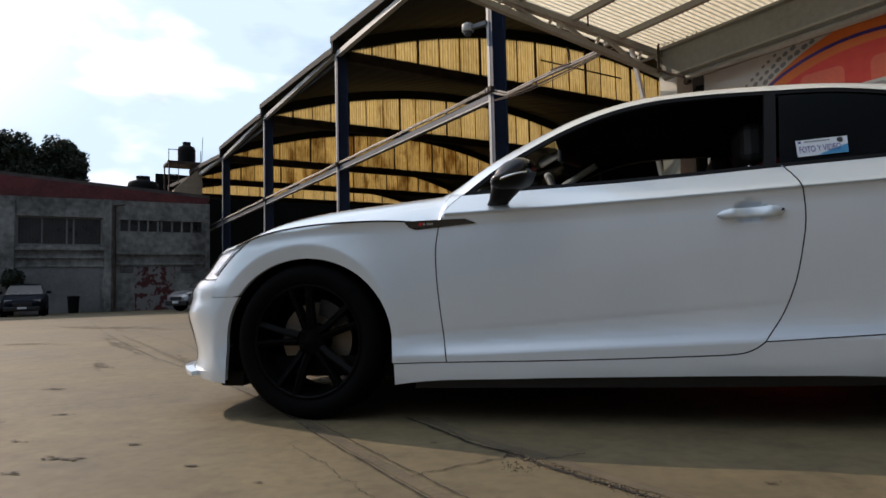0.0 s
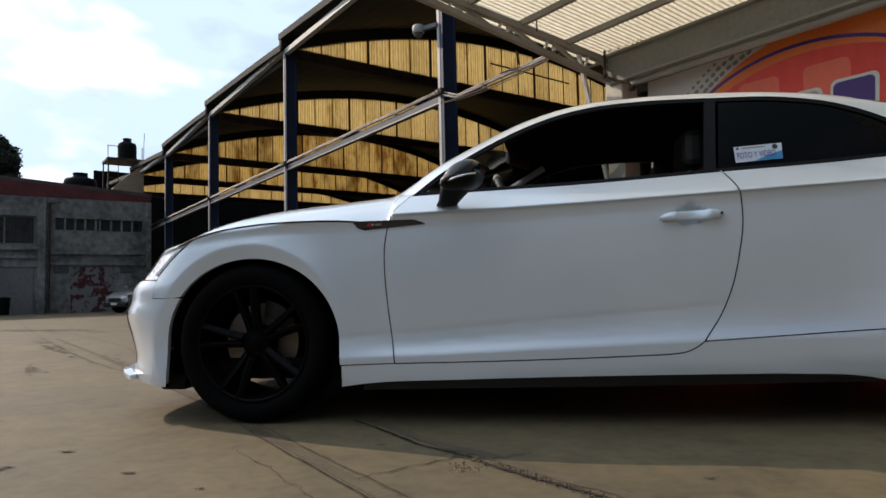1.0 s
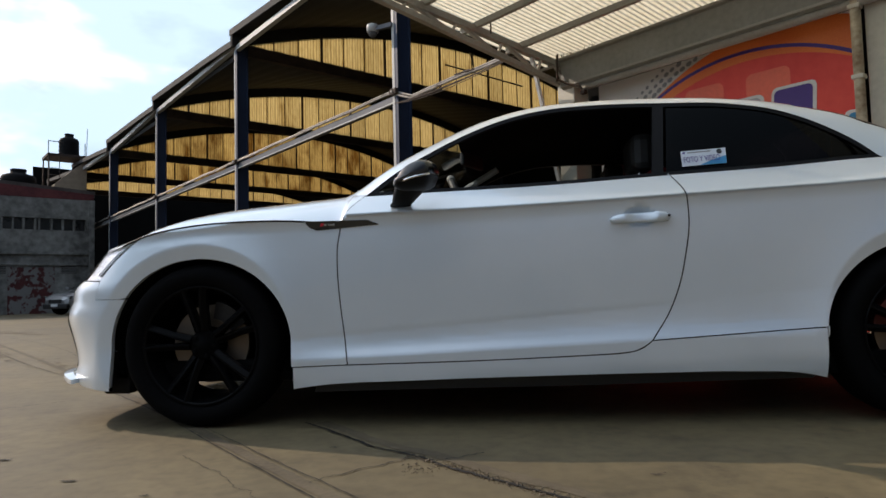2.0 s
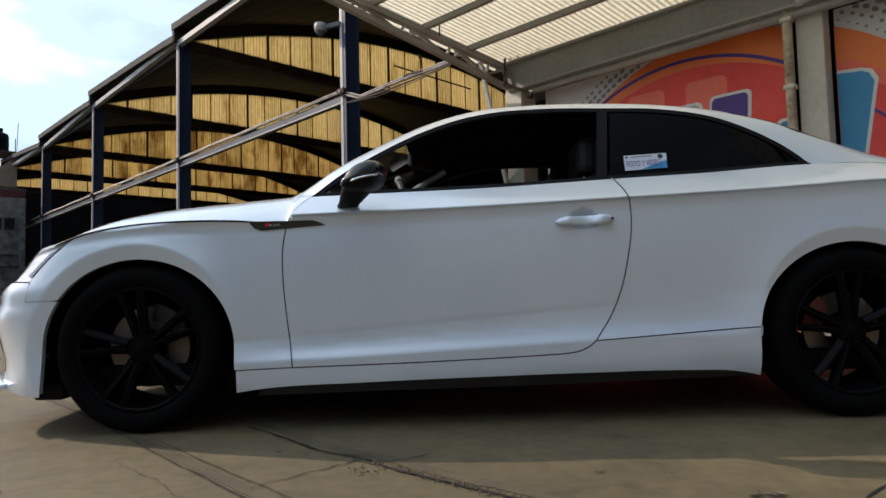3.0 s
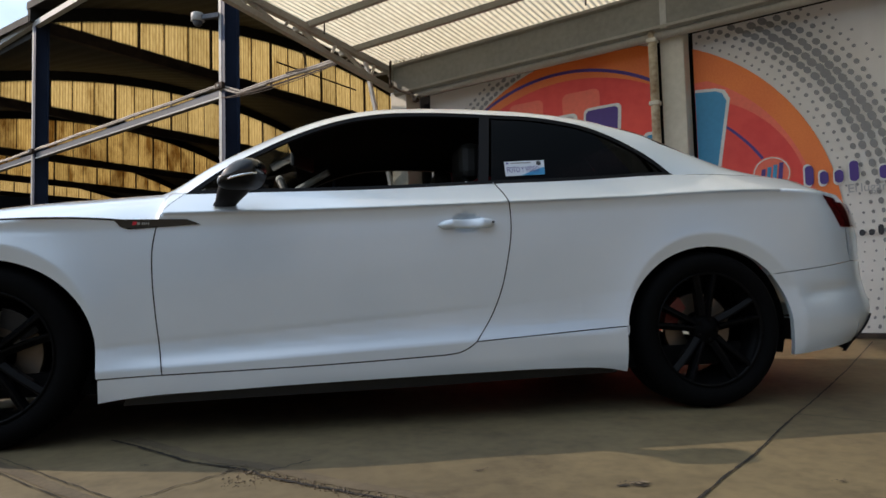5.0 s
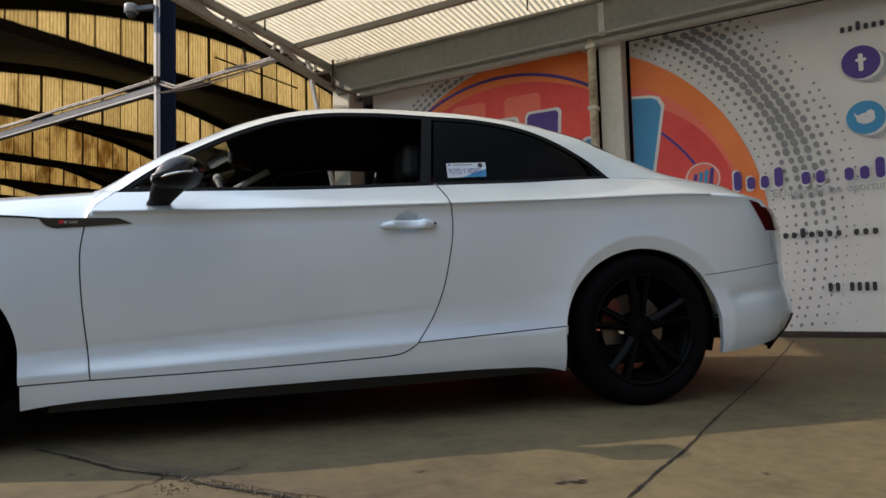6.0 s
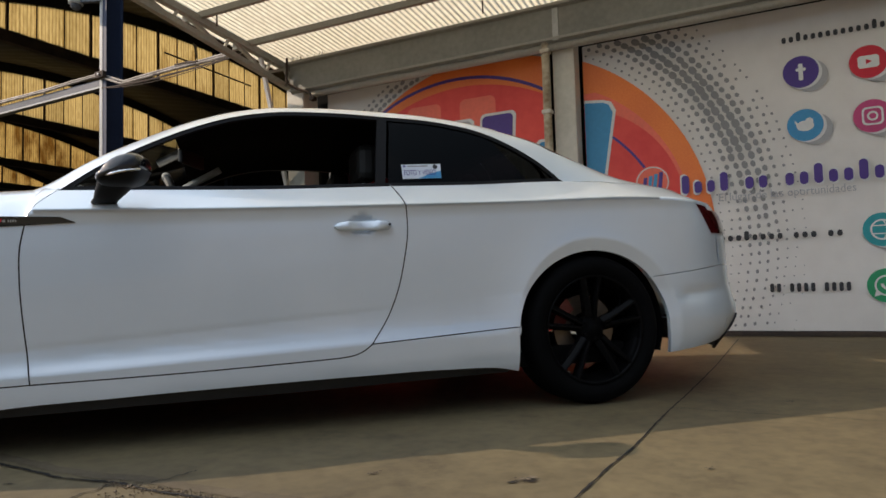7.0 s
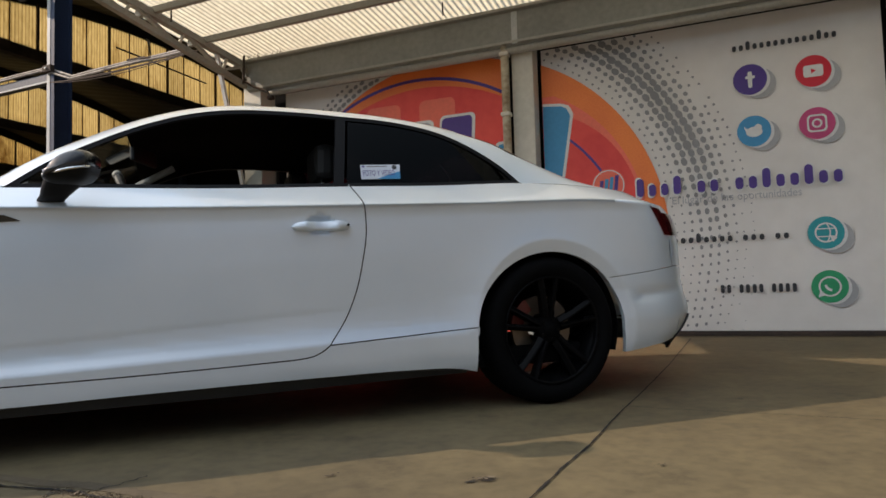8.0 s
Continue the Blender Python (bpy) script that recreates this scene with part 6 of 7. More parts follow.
loft_pair("rear_pillar", np.linspace(2.45, 3.12, 40), roof_edge, roof_mid, roof_power, 0.66, 16, M_PAINT)
part("rear_window", loft(np.linspace(2.45, 3.12, 24), lambda x: (roof_edge(x)[0] - 0.004, roof_edge(x)[1]), lambda x: float(roof_mid(x)) - 0.003, roof_power, 0.0, 0.68, 12), M_TINT, car)


def boot_edge(x):
    y, z = roof_edge(x)
    return min(y, float(half(x, min(z, 0.955))) - 0.01), z


part("boot_lid", loft(np.linspace(3.12, 3.575, 26), boot_edge, roof_mid, roof_power, 0.0, 1.0, 30), M_PAINT, car)

# side glass
PILLAR = ((1.815, 0.955), (1.858, 0.957), (1.900, 1.281), (1.858, 1.281))


def top_run(a, b):
    x = np.linspace(a, b, max(3, int(abs(b - a) / 0.02)))
    return np.stack([x, dlo_top(x)], -1)


dlo = outline(belt_run(0.66, 2.70), top_run(2.70, 0.66))
front_glass = outline(belt_run(0.68, 1.815), straight((1.815, float(belt(1.815))), (1.858, 1.281)), top_run(1.858, 0.68))
rear_glass = outline(belt_run(1.858, 2.70), top_run(2.70, 1.900), straight((1.900, 1.281), (1.858, float(belt(1.858)))))


def behind(x, z):
    return np.stack([x, -cabin(x, z) + 0.006, z], -1)


# the door windows are wound down: only their upper edge shows above the belt
low_glass = outline(belt_run(0.95, 1.79), straight((1.79, float(belt(1.79)) + 0.006), (0.95, float(belt(0.95)) + 0.006)))
pair("side_window", panel(low_glass, behind, 0.0, thick=0), M_GLASS, car, "door glass wound down")
for w in pair("quarter_window", panel(rear_glass, behind, 0.012, thick=0), M_TINT, car, "dark tinted rear quarter glass"):
    w.visible_shadow = False
part("side_window", mirrored(panel(front_glass, behind, 0.012, thick=0)), M_FARGLASS, car, "closed tinted window of the far door").visible_shadow = False
pair("b_pillar", panel(outline(straight(PILLAR[0], PILLAR[1]), straight(PILLAR[1], PILLAR[2]), straight(PILLAR[2], PILLAR[3]), straight(PILLAR[3], PILLAR[0])), cabin_at, 0.0), M_DULLBLACK, car)


def frame_strip(poly, width, at, material, name, gap=0.0):
    a, b = shrink(poly, gap), shrink(poly, width)
    n = len(a)
    pa, pb = np.array(a), np.array(b)
    va, vb = at(pa[:, 0], pa[:, 1]), at(pb[:, 0], pb[:, 1])
    bm = bmesh.new()
    A = [bm.verts.new(p) for p in va]
    B = [bm.verts.new(p) for p in vb]
    C = [bm.verts.new(p + np.array([0, 0.03, 0])) for p in vb]
    for i in range(n):
        j = (i + 1) % n
        bm.faces.new((A[i], A[j], B[j], B[i]))
        bm.faces.new((B[i], B[j], C[j], C[i]))
    return pair(name, bm, material, car)


frame_strip(dlo, 0.016, cabin_at, M_DULLBLACK, "window_trim")

# floor pan, wheel wells
under = box(-0.42, 3.02, -0.80, 0.80, 0.17, 0.26, 0.02)
box(-0.62, -0.42, -0.60, 0.60, 0.18, 0.26, 0.02, bm=under)
part("floor_pan", under, M_LINER, car)
part("engine_bay", box(-0.62, 0.62, -0.50, 0.50, 0.24, 0.72, 0.03), M_LINER, car)
for x in (0, AXLE_R):
    for s in (-1, 1):
        prof = [(0.365, -0.86 * s * 1.0), (0.395, -0.60 * s), (0.395, -0.52 * s), (0.02, -0.52 * s)]
        bm = lathe([(r, h) for r, h in prof], 40, "y", centre=(x, 0, WHEEL_Z + 0.0))
        bmesh.ops.delete(bm, geom=[v for v in bm.verts if v.co.z < 0.165], context="VERTS")
        part("wheel_well", bm, M_LINER, car)


# ---- wheels ----
def wheel(cx, y_out, s, rear):
    """s: -1 on the near flank."""
    w = part("wheel", lathe([(0.228, 0.0), (0.238, -0.012), (0.238, 0.02), (0.228, 0.03), (0.210, 0.09), (0.205, 0.20), (0.225, 0.215)], 56, "y"), M_RIM, car, "gloss black five-spoke alloy wheel", smooth=True)
    tyre = [(0.230, 0.004), (0.241, -0.006), (0.264, -0.022), (0.290, -0.022), (0.308, -0.012), (0.318, 0.002), (0.324, 0.022), (0.327, 0.05), (0.327, 0.165), (0.322, 0.195), (0.300, 0.222), (0.262, 0.228), (0.225, 0.215)]
    part("tyre", lathe(tyre, 72, "y"), M_TYRE, w, "black low-profile tyre", smooth=True)
    for k in range(5):
        a0 = radians((92 if rear else 100) + 72 * k)
        for side_sign in (-1, 1):
            bm = bmesh.new()
            rings = []
            for t in np.linspace(0, 1, 7):
                r = 0.055 + (0.232 - 0.055) * t
                spread = 0.014 + 0.030 * t ** 1.3
                wd = 0.0125 + 0.003 * (1 - t) + 0.003 * t ** 3
                dep = -0.006 + 0.022 * (1 - t) ** 1.5
                ring = []
                for u, d in ((-wd, dep + 0.016), (-0.35 * side_sign * wd - 0.25 * wd, dep + 0.001), (-0.35 * side_sign * wd + 0.25 * wd, dep), (wd, dep + 0.014), (wd, dep + 0.045), (-wd, dep + 0.045)):
                    uu = side_sign * spread + u
                    ring.append(bm.verts.new((r * math.cos(a0) - uu * math.sin(a0), d, r * math.sin(a0) + uu * math.cos(a0))))
                rings.append(ring)
            for a, b in zip(rings[:-1], rings[1:]):
                for i in range(6):
                    bm.faces.new((a[i], a[(i + 1) % 6], b[(i + 1) % 6], b[i]))
            bmesh.ops.recalc_face_normals(bm, faces=bm.faces)
            part("spoke", bm, M_RIM, w)
    part("hub", lathe([(0.0, 0.016), (0.026, 0.017), (0.030, 0.024), (0.052, 0.026), (0.062, 0.038), (0.062, 0.07), (0.0, 0.07)], 40, "y"), M_TYRE, w, smooth=True)
    for k in range(5):
        a = radians(69 + 72 * k)
        part("lug_bolt", rod((0.044 * math.cos(a), 0.020, 0.044 * math.sin(a)), (0.044 * math.cos(a), 0.034, 0.044 * math.sin(a)), 0.008, 6), M_RIM, w)
    rd = 0.15 if rear else 0.16
    part("brake_disc", lathe([(0.07, 0.10), (rd, 0.10), (rd, 0.122), (0.07, 0.122)], 48, "y"), M_DISC, w, "worn steel brake disc")
    bm = bmesh.new()
    ca = radians(150 if rear else 55)
    for t in range(7):
        a = ca - 0.45 + 0.9 * t / 6
        for r0, d0 in ((0.105, 0.082), (rd + 0.015, 0.078), (rd + 0.015, 0.14), (0.105, 0.14)):
            bm.verts.new((r0 * math.cos(a), d0, r0 * math.sin(a)))
    bm.verts.ensure_lookup_table()
    for t in range(6):
        for i in range(4):
            j = (i + 1) % 4
            bm.faces.new([bm.verts[4 * t + i], bm.verts[4 * t + j], bm.verts[4 * t + 4 + j], bm.verts[4 * t + 4 + i]])
    bm.faces.new([bm.verts[i] for i in (0, 1, 2, 3)])
    bm.faces.new([bm.verts[i] for i in (24, 27, 26, 25)])
    bmesh.ops.recalc_face_normals(bm, faces=bm.faces)
    part("brake_caliper", bm, M_CALIPER if rear else M_BLACK, w)
    w.matrix_basis = pose(cx, y_out, WHEEL_Z, 0, 0, 0 if s < 0 else 180)
    return w


for cx, rear in ((0, False), (AXLE_R, True)):
    for s in (-1, 1):
        wheel(cx, 0.885 * s, s, rear)

# ---- small parts of the coupe ----
# splitter, air intake edge and grille at the nose
def nose_out(grow):
    def at(q, z):
        p = nose_at(q, z)
        return np.stack([-0.1 + (p[..., 0] + 0.1) * (1 + grow), p[..., 1] * (1 + grow * 0.35), p[..., 2]], -1)
    return at


lip = outline(straight((0.36, 0.172), (1.0, 0.178)), straight((1.0, 0.178), (1.0, 0.205)), straight((1.0, 0.205), (0.50, 0.205)), straight((0.50, 0.205), (0.36, 0.19)))
part("splitter", panel(lip, nose_out(0.075), 0.0, step=0.015, thick=0.06, both=True), M_PAINT, car, "white front splitter lip")
mouth = outline(run([(0.60, 0.225), (0.585, 0.33), (0.59, 0.43), (0.62, 0.46)]), straight((0.62, 0.46), (0.80, 0.42)), straight((0.80, 0.42), (0.82, 0.24)), straight((0.82, 0.24), (0.60, 0.225)))
pair("air_intake", panel(mouth, nose_out(0.012), 0.0), M_BLACK, car, "black mesh air intake")
grille = outline(straight((0.86, 0.27), (1.0, 0.27)), straight((1.0, 0.27), (1.0, 0.58)), straight((1.0, 0.58), (0.82, 0.56)), straight((0.82, 0.56), (0.86, 0.27)))
part("grille", panel(grille, nose_out(0.010), 0.0, both=True), M_BLACK, car)
# block added behind the bumper's foot to keep that gap black
part("splash_guard", box(-0.46, -0.345, -0.80, -0.55, 0.125, 0.30, 0.01), M_DULLBLACK, car)


# door mirror
def mirror(s):
    m = new("door_mirror", None)
    m.empty_display_size = 0.05
    m.parent = car
    tagged(m, "dark gloss door mirror with indicator strip")
    # shell: a wedge with a steep back, rings along y from the arm to the tip
    def shell(scale, over):
        verts, faces = [], []
        n, k = 14, 28
        for a in range(n + 1):
            u = -1 + 2 * a / n
            f = (1 - abs(u) ** 3.2) ** (1 / 2.4) if abs(u) < 1 else 0.02
            y = -0.985 + 0.095 * u
            cx, cz = 0.902 + 0.016 * u, 0.958 + 0.004 * u
            for b in range(k):
                ang = 2 * math.pi * b / k
                ex, ez = math.cos(ang), math.sin(ang)
                ex = math.copysign(abs(ex) ** 0.7, ex)
                ez = math.copysign(abs(ez) ** 0.75, ez)
                # the front leans forward at its foot, the back stands upright
                x = cx + 0.070 * f * scale * ex + (0.030 * ez if ex < 0.2 else 0.012 * ez) * f
                z = cz + 0.058 * f * scale * ez - (0.014 * f * (-ex) if ex < 0 and ez > 0 else 0)
                seam = 0.938 + 0.27 * (x - 0.895)
                verts.append((x, y, max(z, seam) if over else min(z, seam - 0.001)))
        for a in range(n):
            for b in range(k):
                faces.append((a * k + b, a * k + (b + 1) % k, (a + 1) * k + (b + 1) % k, (a + 1) * k + b))
        faces += [tuple(range(k))[::-1], tuple(range(n * k, n * k + k))]
        me = mesh_of("shell", verts, faces, True)
        return me
    parts = []
    parts.append(part("cap", shell(1.0, True), M_CARBON, m, "gloss dark mirror cap"))
    parts.append(part("housing", shell(0.985, False), M_DULLBLACK, m))
    arc = [(0.835 + 0.118 * t, -1.035 - 0.046 * math.sin(t * 2.6 + 0.3), 0.938 + 0.27 * (0.835 + 0.118 * t - 0.895)) for t in np.linspace(0, 1, 10)]
    parts.append(part("indicator", tube(arc, 0.0045, 6), M_CHROME, m, "slim clear indicator strip"))
    # foot that runs down to the door
    verts, faces = [], []
    sect = [(0.930, 0.880, 0.062, 0.050, -0.985), (0.908, 0.868, 0.060, 0.040, -0.965), (0.890, 0.852, 0.053, 0.034, -0.945), (0.872, 0.836, 0.044, 0.028, -0.920), (0.860, 0.822, 0.042, 0.024, -0.900), (0.850, 0.818, 0.042, 0.02, -0.86)]
    for z, cx, rx, ry, y in sect:
        for b in range(14):
            ang = 2 * math.pi * b / 14
            verts.append((cx + rx * math.cos(ang), y + ry * math.sin(ang), z))
    for a in range(len(sect) - 1):
        for b in range(14):
            faces.append((a * 14 + b, a * 14 + 14 + b, a * 14 + 14 + (b + 1) % 14, a * 14 + (b + 1) % 14))
    parts.append(part("foot", mesh_of("foot", verts, faces, True), M_DULLBLACK, m))
    parts.append(part("mirror_glass", mesh_of("mirror_glass", [(0.925, -0.985 + 0.05 * math.cos(a), 0.957 + 0.03 * math.sin(a)) for a in np.linspace(0, 2 * math.pi, 25)[:-1]], [tuple(range(24))]), M_CHROME, m))
    if s > 0:
        for p in parts:
            for v in p.data.vertices:
                v.co.y = -v.co.y
            p.data.flip_normals()


for s in (-1, 1):
    mirror(s)


# door handle with its recess
def handle(s, door_ob):
    def at(x, z, out=0.0):
        return (x, s * (float(side(x, z)) + out), z)
    verts, faces = [], []
    n, k = 20, 12
    for a in range(n + 1):
        t = a / n
        x = 1.622 + 0.226 * t
        zc = 0.772 + 0.006 * t + 0.003 * math.sin(math.pi * t)
        r = 0.0165 * (1 - abs(2 * t - 1) ** 6) ** 0.5 + 0.002
        if t > 0.72:
            r *= 1.12
        out = 0.022 * (1 - abs(2 * t - 1) ** 4) + 0.004
        for b in range(k):
            ang = 2 * math.pi * b / k
            verts.append(at(x, zc + r * math.sin(ang), out + 0.011 * math.cos(ang)))
    for a in range(n):
        for b in range(k):
            faces.append((a * k + b, (a + 1) * k + b, (a + 1) * k + (b + 1) % k, a * k + (b + 1) % k))
    faces += [tuple(range(k)), tuple(range(n * k, n * k + k))[::-1]]
    h = part("handle", mesh_of("handle", verts, faces, True), M_PAINT, door_ob, "white pull handle")
    lx, lz = 1.835, 0.781
    part("key_cap", rod(at(lx, lz, 0.030), at(lx, lz, 0.036), 0.005, 10), M_BLACK, h)


for s, d in ((-1, doors[0]), (1, doors[1])):
    handle(s, d)

# dark trim flash with small emblem on the fender
flash = outline(straight((0.438, 0.8065), (0.460, 0.780)), straight((0.460, 0.780), (0.488, 0.7705)), straight((0.488, 0.7705), (0.735, 0.7865)), straight((0.735, 0.7885), (0.690, 0.806)), straight((0.690, 0.806), (0.438, 0.8065)))
fl = pair("trim_flash", panel(flash, side_at, 0.0, step=0.012, thick=0.004, proud=0.004), M_GLOSSBLK, car, "gloss black trim flash with tiny emblem")
em = outline(straight((0.500, 0.786), (0.514, 0.786)), straight((0.514, 0.786), (0.520, 0.798)), straight((0.520, 0.798), (0.506, 0.798)), straight((0.506, 0.798), (0.500, 0.786)))
part("emblem", panel(em, side_at, 0.0, step=0.01, thick=0, proud=0.0065), M_YTRED, fl[0])
for x0, x1 in ((0.519, 0.528), (0.535, 0.539), (0.542, 0.546), (0.549, 0.553), (0.556, 0.560)):
    pl = outline(straight((x0, 0.787), (x1, 0.787)), straight((x1, 0.787), (x1, 0.795)), straight((x1, 0.795), (x0, 0.795)), straight((x0, 0.795), (x0, 0.787)))
    part("emblem_bar", panel(pl, side_at, 0.0, step=0.01, thick=0, proud=0.0065), M_LIGHTGREY, fl[0])

# sticker on the rear quarter glass
def on_glass(x, z):
    return np.stack([x, -cabin(x, z) + 0.003, z], -1)


def slip(name, pts, material, parent, lift=0.0, label=""):
    o = outline(*[straight(pts[i], pts[(i + 1) % len(pts)]) for i in range(len(pts))])
    return part(name, panel(o, on_glass, 0.0, step=0.02, thick=0, proud=0.002 + lift), material, parent, label)


stick = slip("sticker", [(1.937, 0.990), (2.111, 1.000), (2.116, 1.066), (1.938, 1.056)], M_STICKER, car, 0, "white and blue paper sticker on the glass")
slip("blue_corner", [(2.005, 0.9945), (2.1105, 1.000), (2.113, 1.035), (2.07, 1.020)], M_SKYBLUE, stick, 0.001)
slip("printed_line", [(1.965, 1.0465), (2.055, 1.0515), (2.055, 1.0565), (1.965, 1.0515)], M_GREYDOT, stick, 0.001)
slip("printed_dot", [(1.945, 1.044), (1.956, 1.0445), (1.956, 1.053), (1.945, 1.0525)], M_PURPLE, stick, 0.001)
rd = [(2.089 + 0.011 * math.cos(a), 1.0515 + 0.011 * math.sin(a)) for a in np.linspace(0, 6.2832, 13)[:-1]]
slip("round_mark", rd, M_BLACKP, stick, 0.001)
tx = lettering("sticker_words", "FOTO Y VIDEO", 0, 0, 0, 0.036, 0.142, M_PURPLE, stick)
for v in tx.data.vertices:
    x, z = 1.946 + v.co.x, 1.0055 + v.co.z + 0.058 * v.co.x
    v.co = Vector((x, -float(cabin(x, z)) + 0.003 - 0.0055, z))

# ---- cabin ----
def seat(x, y, back=True):
    s = new("front_seat" if x < 2 else "rear_seat", None)
    s.empty_display_size = 0.05
    s.parent = car
    part("cushion", box(x - 0.28, x + 0.24, y - 0.25, y + 0.25, 0.34, 0.52, 0.05), M_LEATHER, s)
    bm = box(x + 0.16, x + 0.30, y - 0.24, y + 0.24, 0.48, 1.00, 0.05)
    for v in bm.verts:
        v.co.x += (v.co.z - 0.48) * 0.36
    part("backrest", bm, M_LEATHER, s)
    bm = box(x + 0.35, x + 0.45, y - 0.13, y + 0.13, 1.03, 1.20, 0.035)
    part("headrest", bm, M_LEATHER, s)
    for dy in (-0.06, 0.06):
        part("headrest_post", rod((x + 0.37, y + dy, 0.96), (x + 0.40, y + dy, 1.06), 0.007, 6), M_CHROME, s)


for y in (-0.37, 0.37):
    seat(1.45, y)
for y in (-0.33, 0.33):
    seat(2.22, y)
part("dashboard", box(0.55, 0.98, -0.70, 0.70, 0.55, 0.90, 0.05), M_LEATHER, car)
part("cowl", box(0.50, 0.72, -0.72, 0.72, 0.80, 0.90, 0.03), M_BLACK, car)
part("bulkhead", box(0.52, 0.56, -0.80, 0.80, 0.20, 0.86), M_LINER, car)
part("centre_console", box(0.9, 1.6, -0.12, 0.12, 0.26, 0.56, 0.03), M_LEATHER, car)
part("headliner", loft(np.linspace(1.02, 2.62, 24), lambda x: (roof_edge(x)[0] - 0.03, roof_edge(x)[1] - 0.01), lambda x: float(roof_mid(x)) - 0.03, roof_power, 0.0, 1.0, 12), M_LINER, car)
part("parcel_shelf", box(2.50, 3.15, -0.66, 0.66, 0.88, 0.92, 0.01), M_LINER, car)
part("boot_wall", box(2.46, 2.50, -0.70, 0.70, 0.25, 0.90), M_LINER, car)
for s in (-1, 1):
    c = outline(straight((0.62, 0.30), (2.40, 0.36)), straight((2.40, 0.36), (2.62, 0.95)), run([(2.62, 0.95), (1.88, 0.93), (1.34, 0.905), (0.70, 0.885)]), straight((0.70, 0.885), (0.62, 0.30)))
    bm = panel(c, lambda x, z: np.stack([x, -np.minimum(side(x, np.minimum(z, 0.8)), 0.9) + 0.07, z], -1), 0.0, step=0.05)
    part("door_card", bm if s < 0 else mirrored(bm), M_LEATHER, car)
wheel_rim = [Vector((0.02 * 0, 0.185 * math.cos(a), 0.185 * math.sin(a))) for a in np.linspace(0, 2 * math.pi, 33)[:-1]]
sw = new("steering_wheel", None)
sw.empty_display_size = 0.05
sw.parent = car
sw.matrix_basis = pose(1.06, -0.37, 0.87, 0, -24, 0)
part("wheel_rim", tube(wheel_rim, 0.017, 10, closed=True), M_LEATHER, sw)
part("hub", rod((-0.04, 0, 0), (0.01, 0, 0), 0.065, 20), M_LEATHER, sw)
for a in (0, 180, 270):
    part("spoke", rod((0, 0.05 * math.cos(radians(a)), 0.05 * math.sin(radians(a))), (0, 0.175 * math.cos(radians(a)), 0.175 * math.sin(radians(a))), 0.014, square=True), M_CHROME, sw)
part("rear_view_mirror", box(-0.012, 0.012, -0.115, 0.115, -0.036, 0.036, 0.008), M_BLACK, car, m=pose(1.07, 0.0, 1.195, 0, 0, -24))
# pale tube over the rim's top: a sunlit highlight put in as colour
arc_top = [Vector((0, 0.187 * math.cos(a), 0.187 * math.sin(a))) for a in np.linspace(radians(62), radians(118), 11)]
part("rim_insert", tube(arc_top, 0.0185, 10), M_LIGHTGREY, sw, "pale highlight set on the steering wheel's rim", smooth=True)
# light inner pillar and belt trim on the far side, seen through the glass
part("inner_pillar_trim", rod((0.955, 0.57, 1.105), (1.20, 0.50, 1.235), 0.020, 8), M_LIGHTGREY, car)
part("far_belt_trim", box(0.80, 1.85, 0.735, 0.76, 0.905, 0.935, 0.006), M_BLACK, car)

# ---- joints, cracks and crumbs in the yard floor ----
def crack(name, pts, width, label, material, jag=0.012, step=0.03, seed=1, z=0.003, even=0.45):
    rng = random.Random(seed)
    p = run(pts, step)
    verts, faces = [], []
    d = 0.0
    for i, q in enumerate(p):
        t = p[min(i + 1, len(p) - 1)] - p[max(i - 1, 0)]
        n = np.array([-t[1], t[0]]) / max(1e-6, np.hypot(*t))
        d = 0.7 * d + rng.gauss(0, jag) * 0.5
        w = width * rng.uniform(even, 1.7 - even)
        c = q + n * d
        verts += [(*(c - n * w / 2), z), (*(c + n * w / 2), z)]
    for i in range(len(p) - 1):
        faces.append((2 * i, 2 * i + 2, 2 * i + 3, 2 * i + 1))
    return tagged(part(name, mesh_of(name, verts, faces), material), label, "crack", group="cracks in the yard floor", kind="structure")


# a filled joint between two fine lines, and the straight joint behind it
crack("floor_joint", [(-10.02, 9.26), (-5.12, 4.11), (-2.66, 1.65), (-0.99, 0.10), (-0.39, -0.52), (0.15, -1.14), (0.47, -1.50), (0.74, -1.80), (1.4, -2.5)], 0.0055, "dark fine joint line across the concrete", M_JOINT, 0.002, seed=2, z=0.005)
crack("floor_joint", [(-5.66, 5.29), (-3.23, 2.96), (-1.0, 0.19), (-0.33, -0.50), (0.20, -1.09), (0.53, -1.45), (0.81, -1.75), (1.5, -2.46)], 0.004, "crumbling joint line across the concrete", M_JOINT, 0.003, 0.015, seed=3, z=0.005)
crack("joint_filler", [(-5.3, 4.5), (-3.0, 2.2), (-1.0, 0.15), (-0.36, -0.51), (0.175, -1.115), (0.50, -1.475), (0.775, -1.775), (1.45, -2.48)], 0.052, "worn grey-brown filler strip in the joint", M_STRIP, 0.002, 0.02, seed=13, z=0.002, even=0.75)
crack("floor_joint", [(5.54, 1.34), (3.48, -0.64), (2.84, -1.23), (2.45, -1.60), (2.19, -1.83), (1.2, -2.75)], 0.008, "dark straight joint between two slabs", M_JOINT, 0.002, seed=4)
crack("floor_crack", [(0.15, -1.32), (0.38, -1.57), (0.62, -1.83), (0.9, -2.1)], 0.0022, "thin crack in the concrete", M_JOINT, 0.008, 0.015, seed=5)
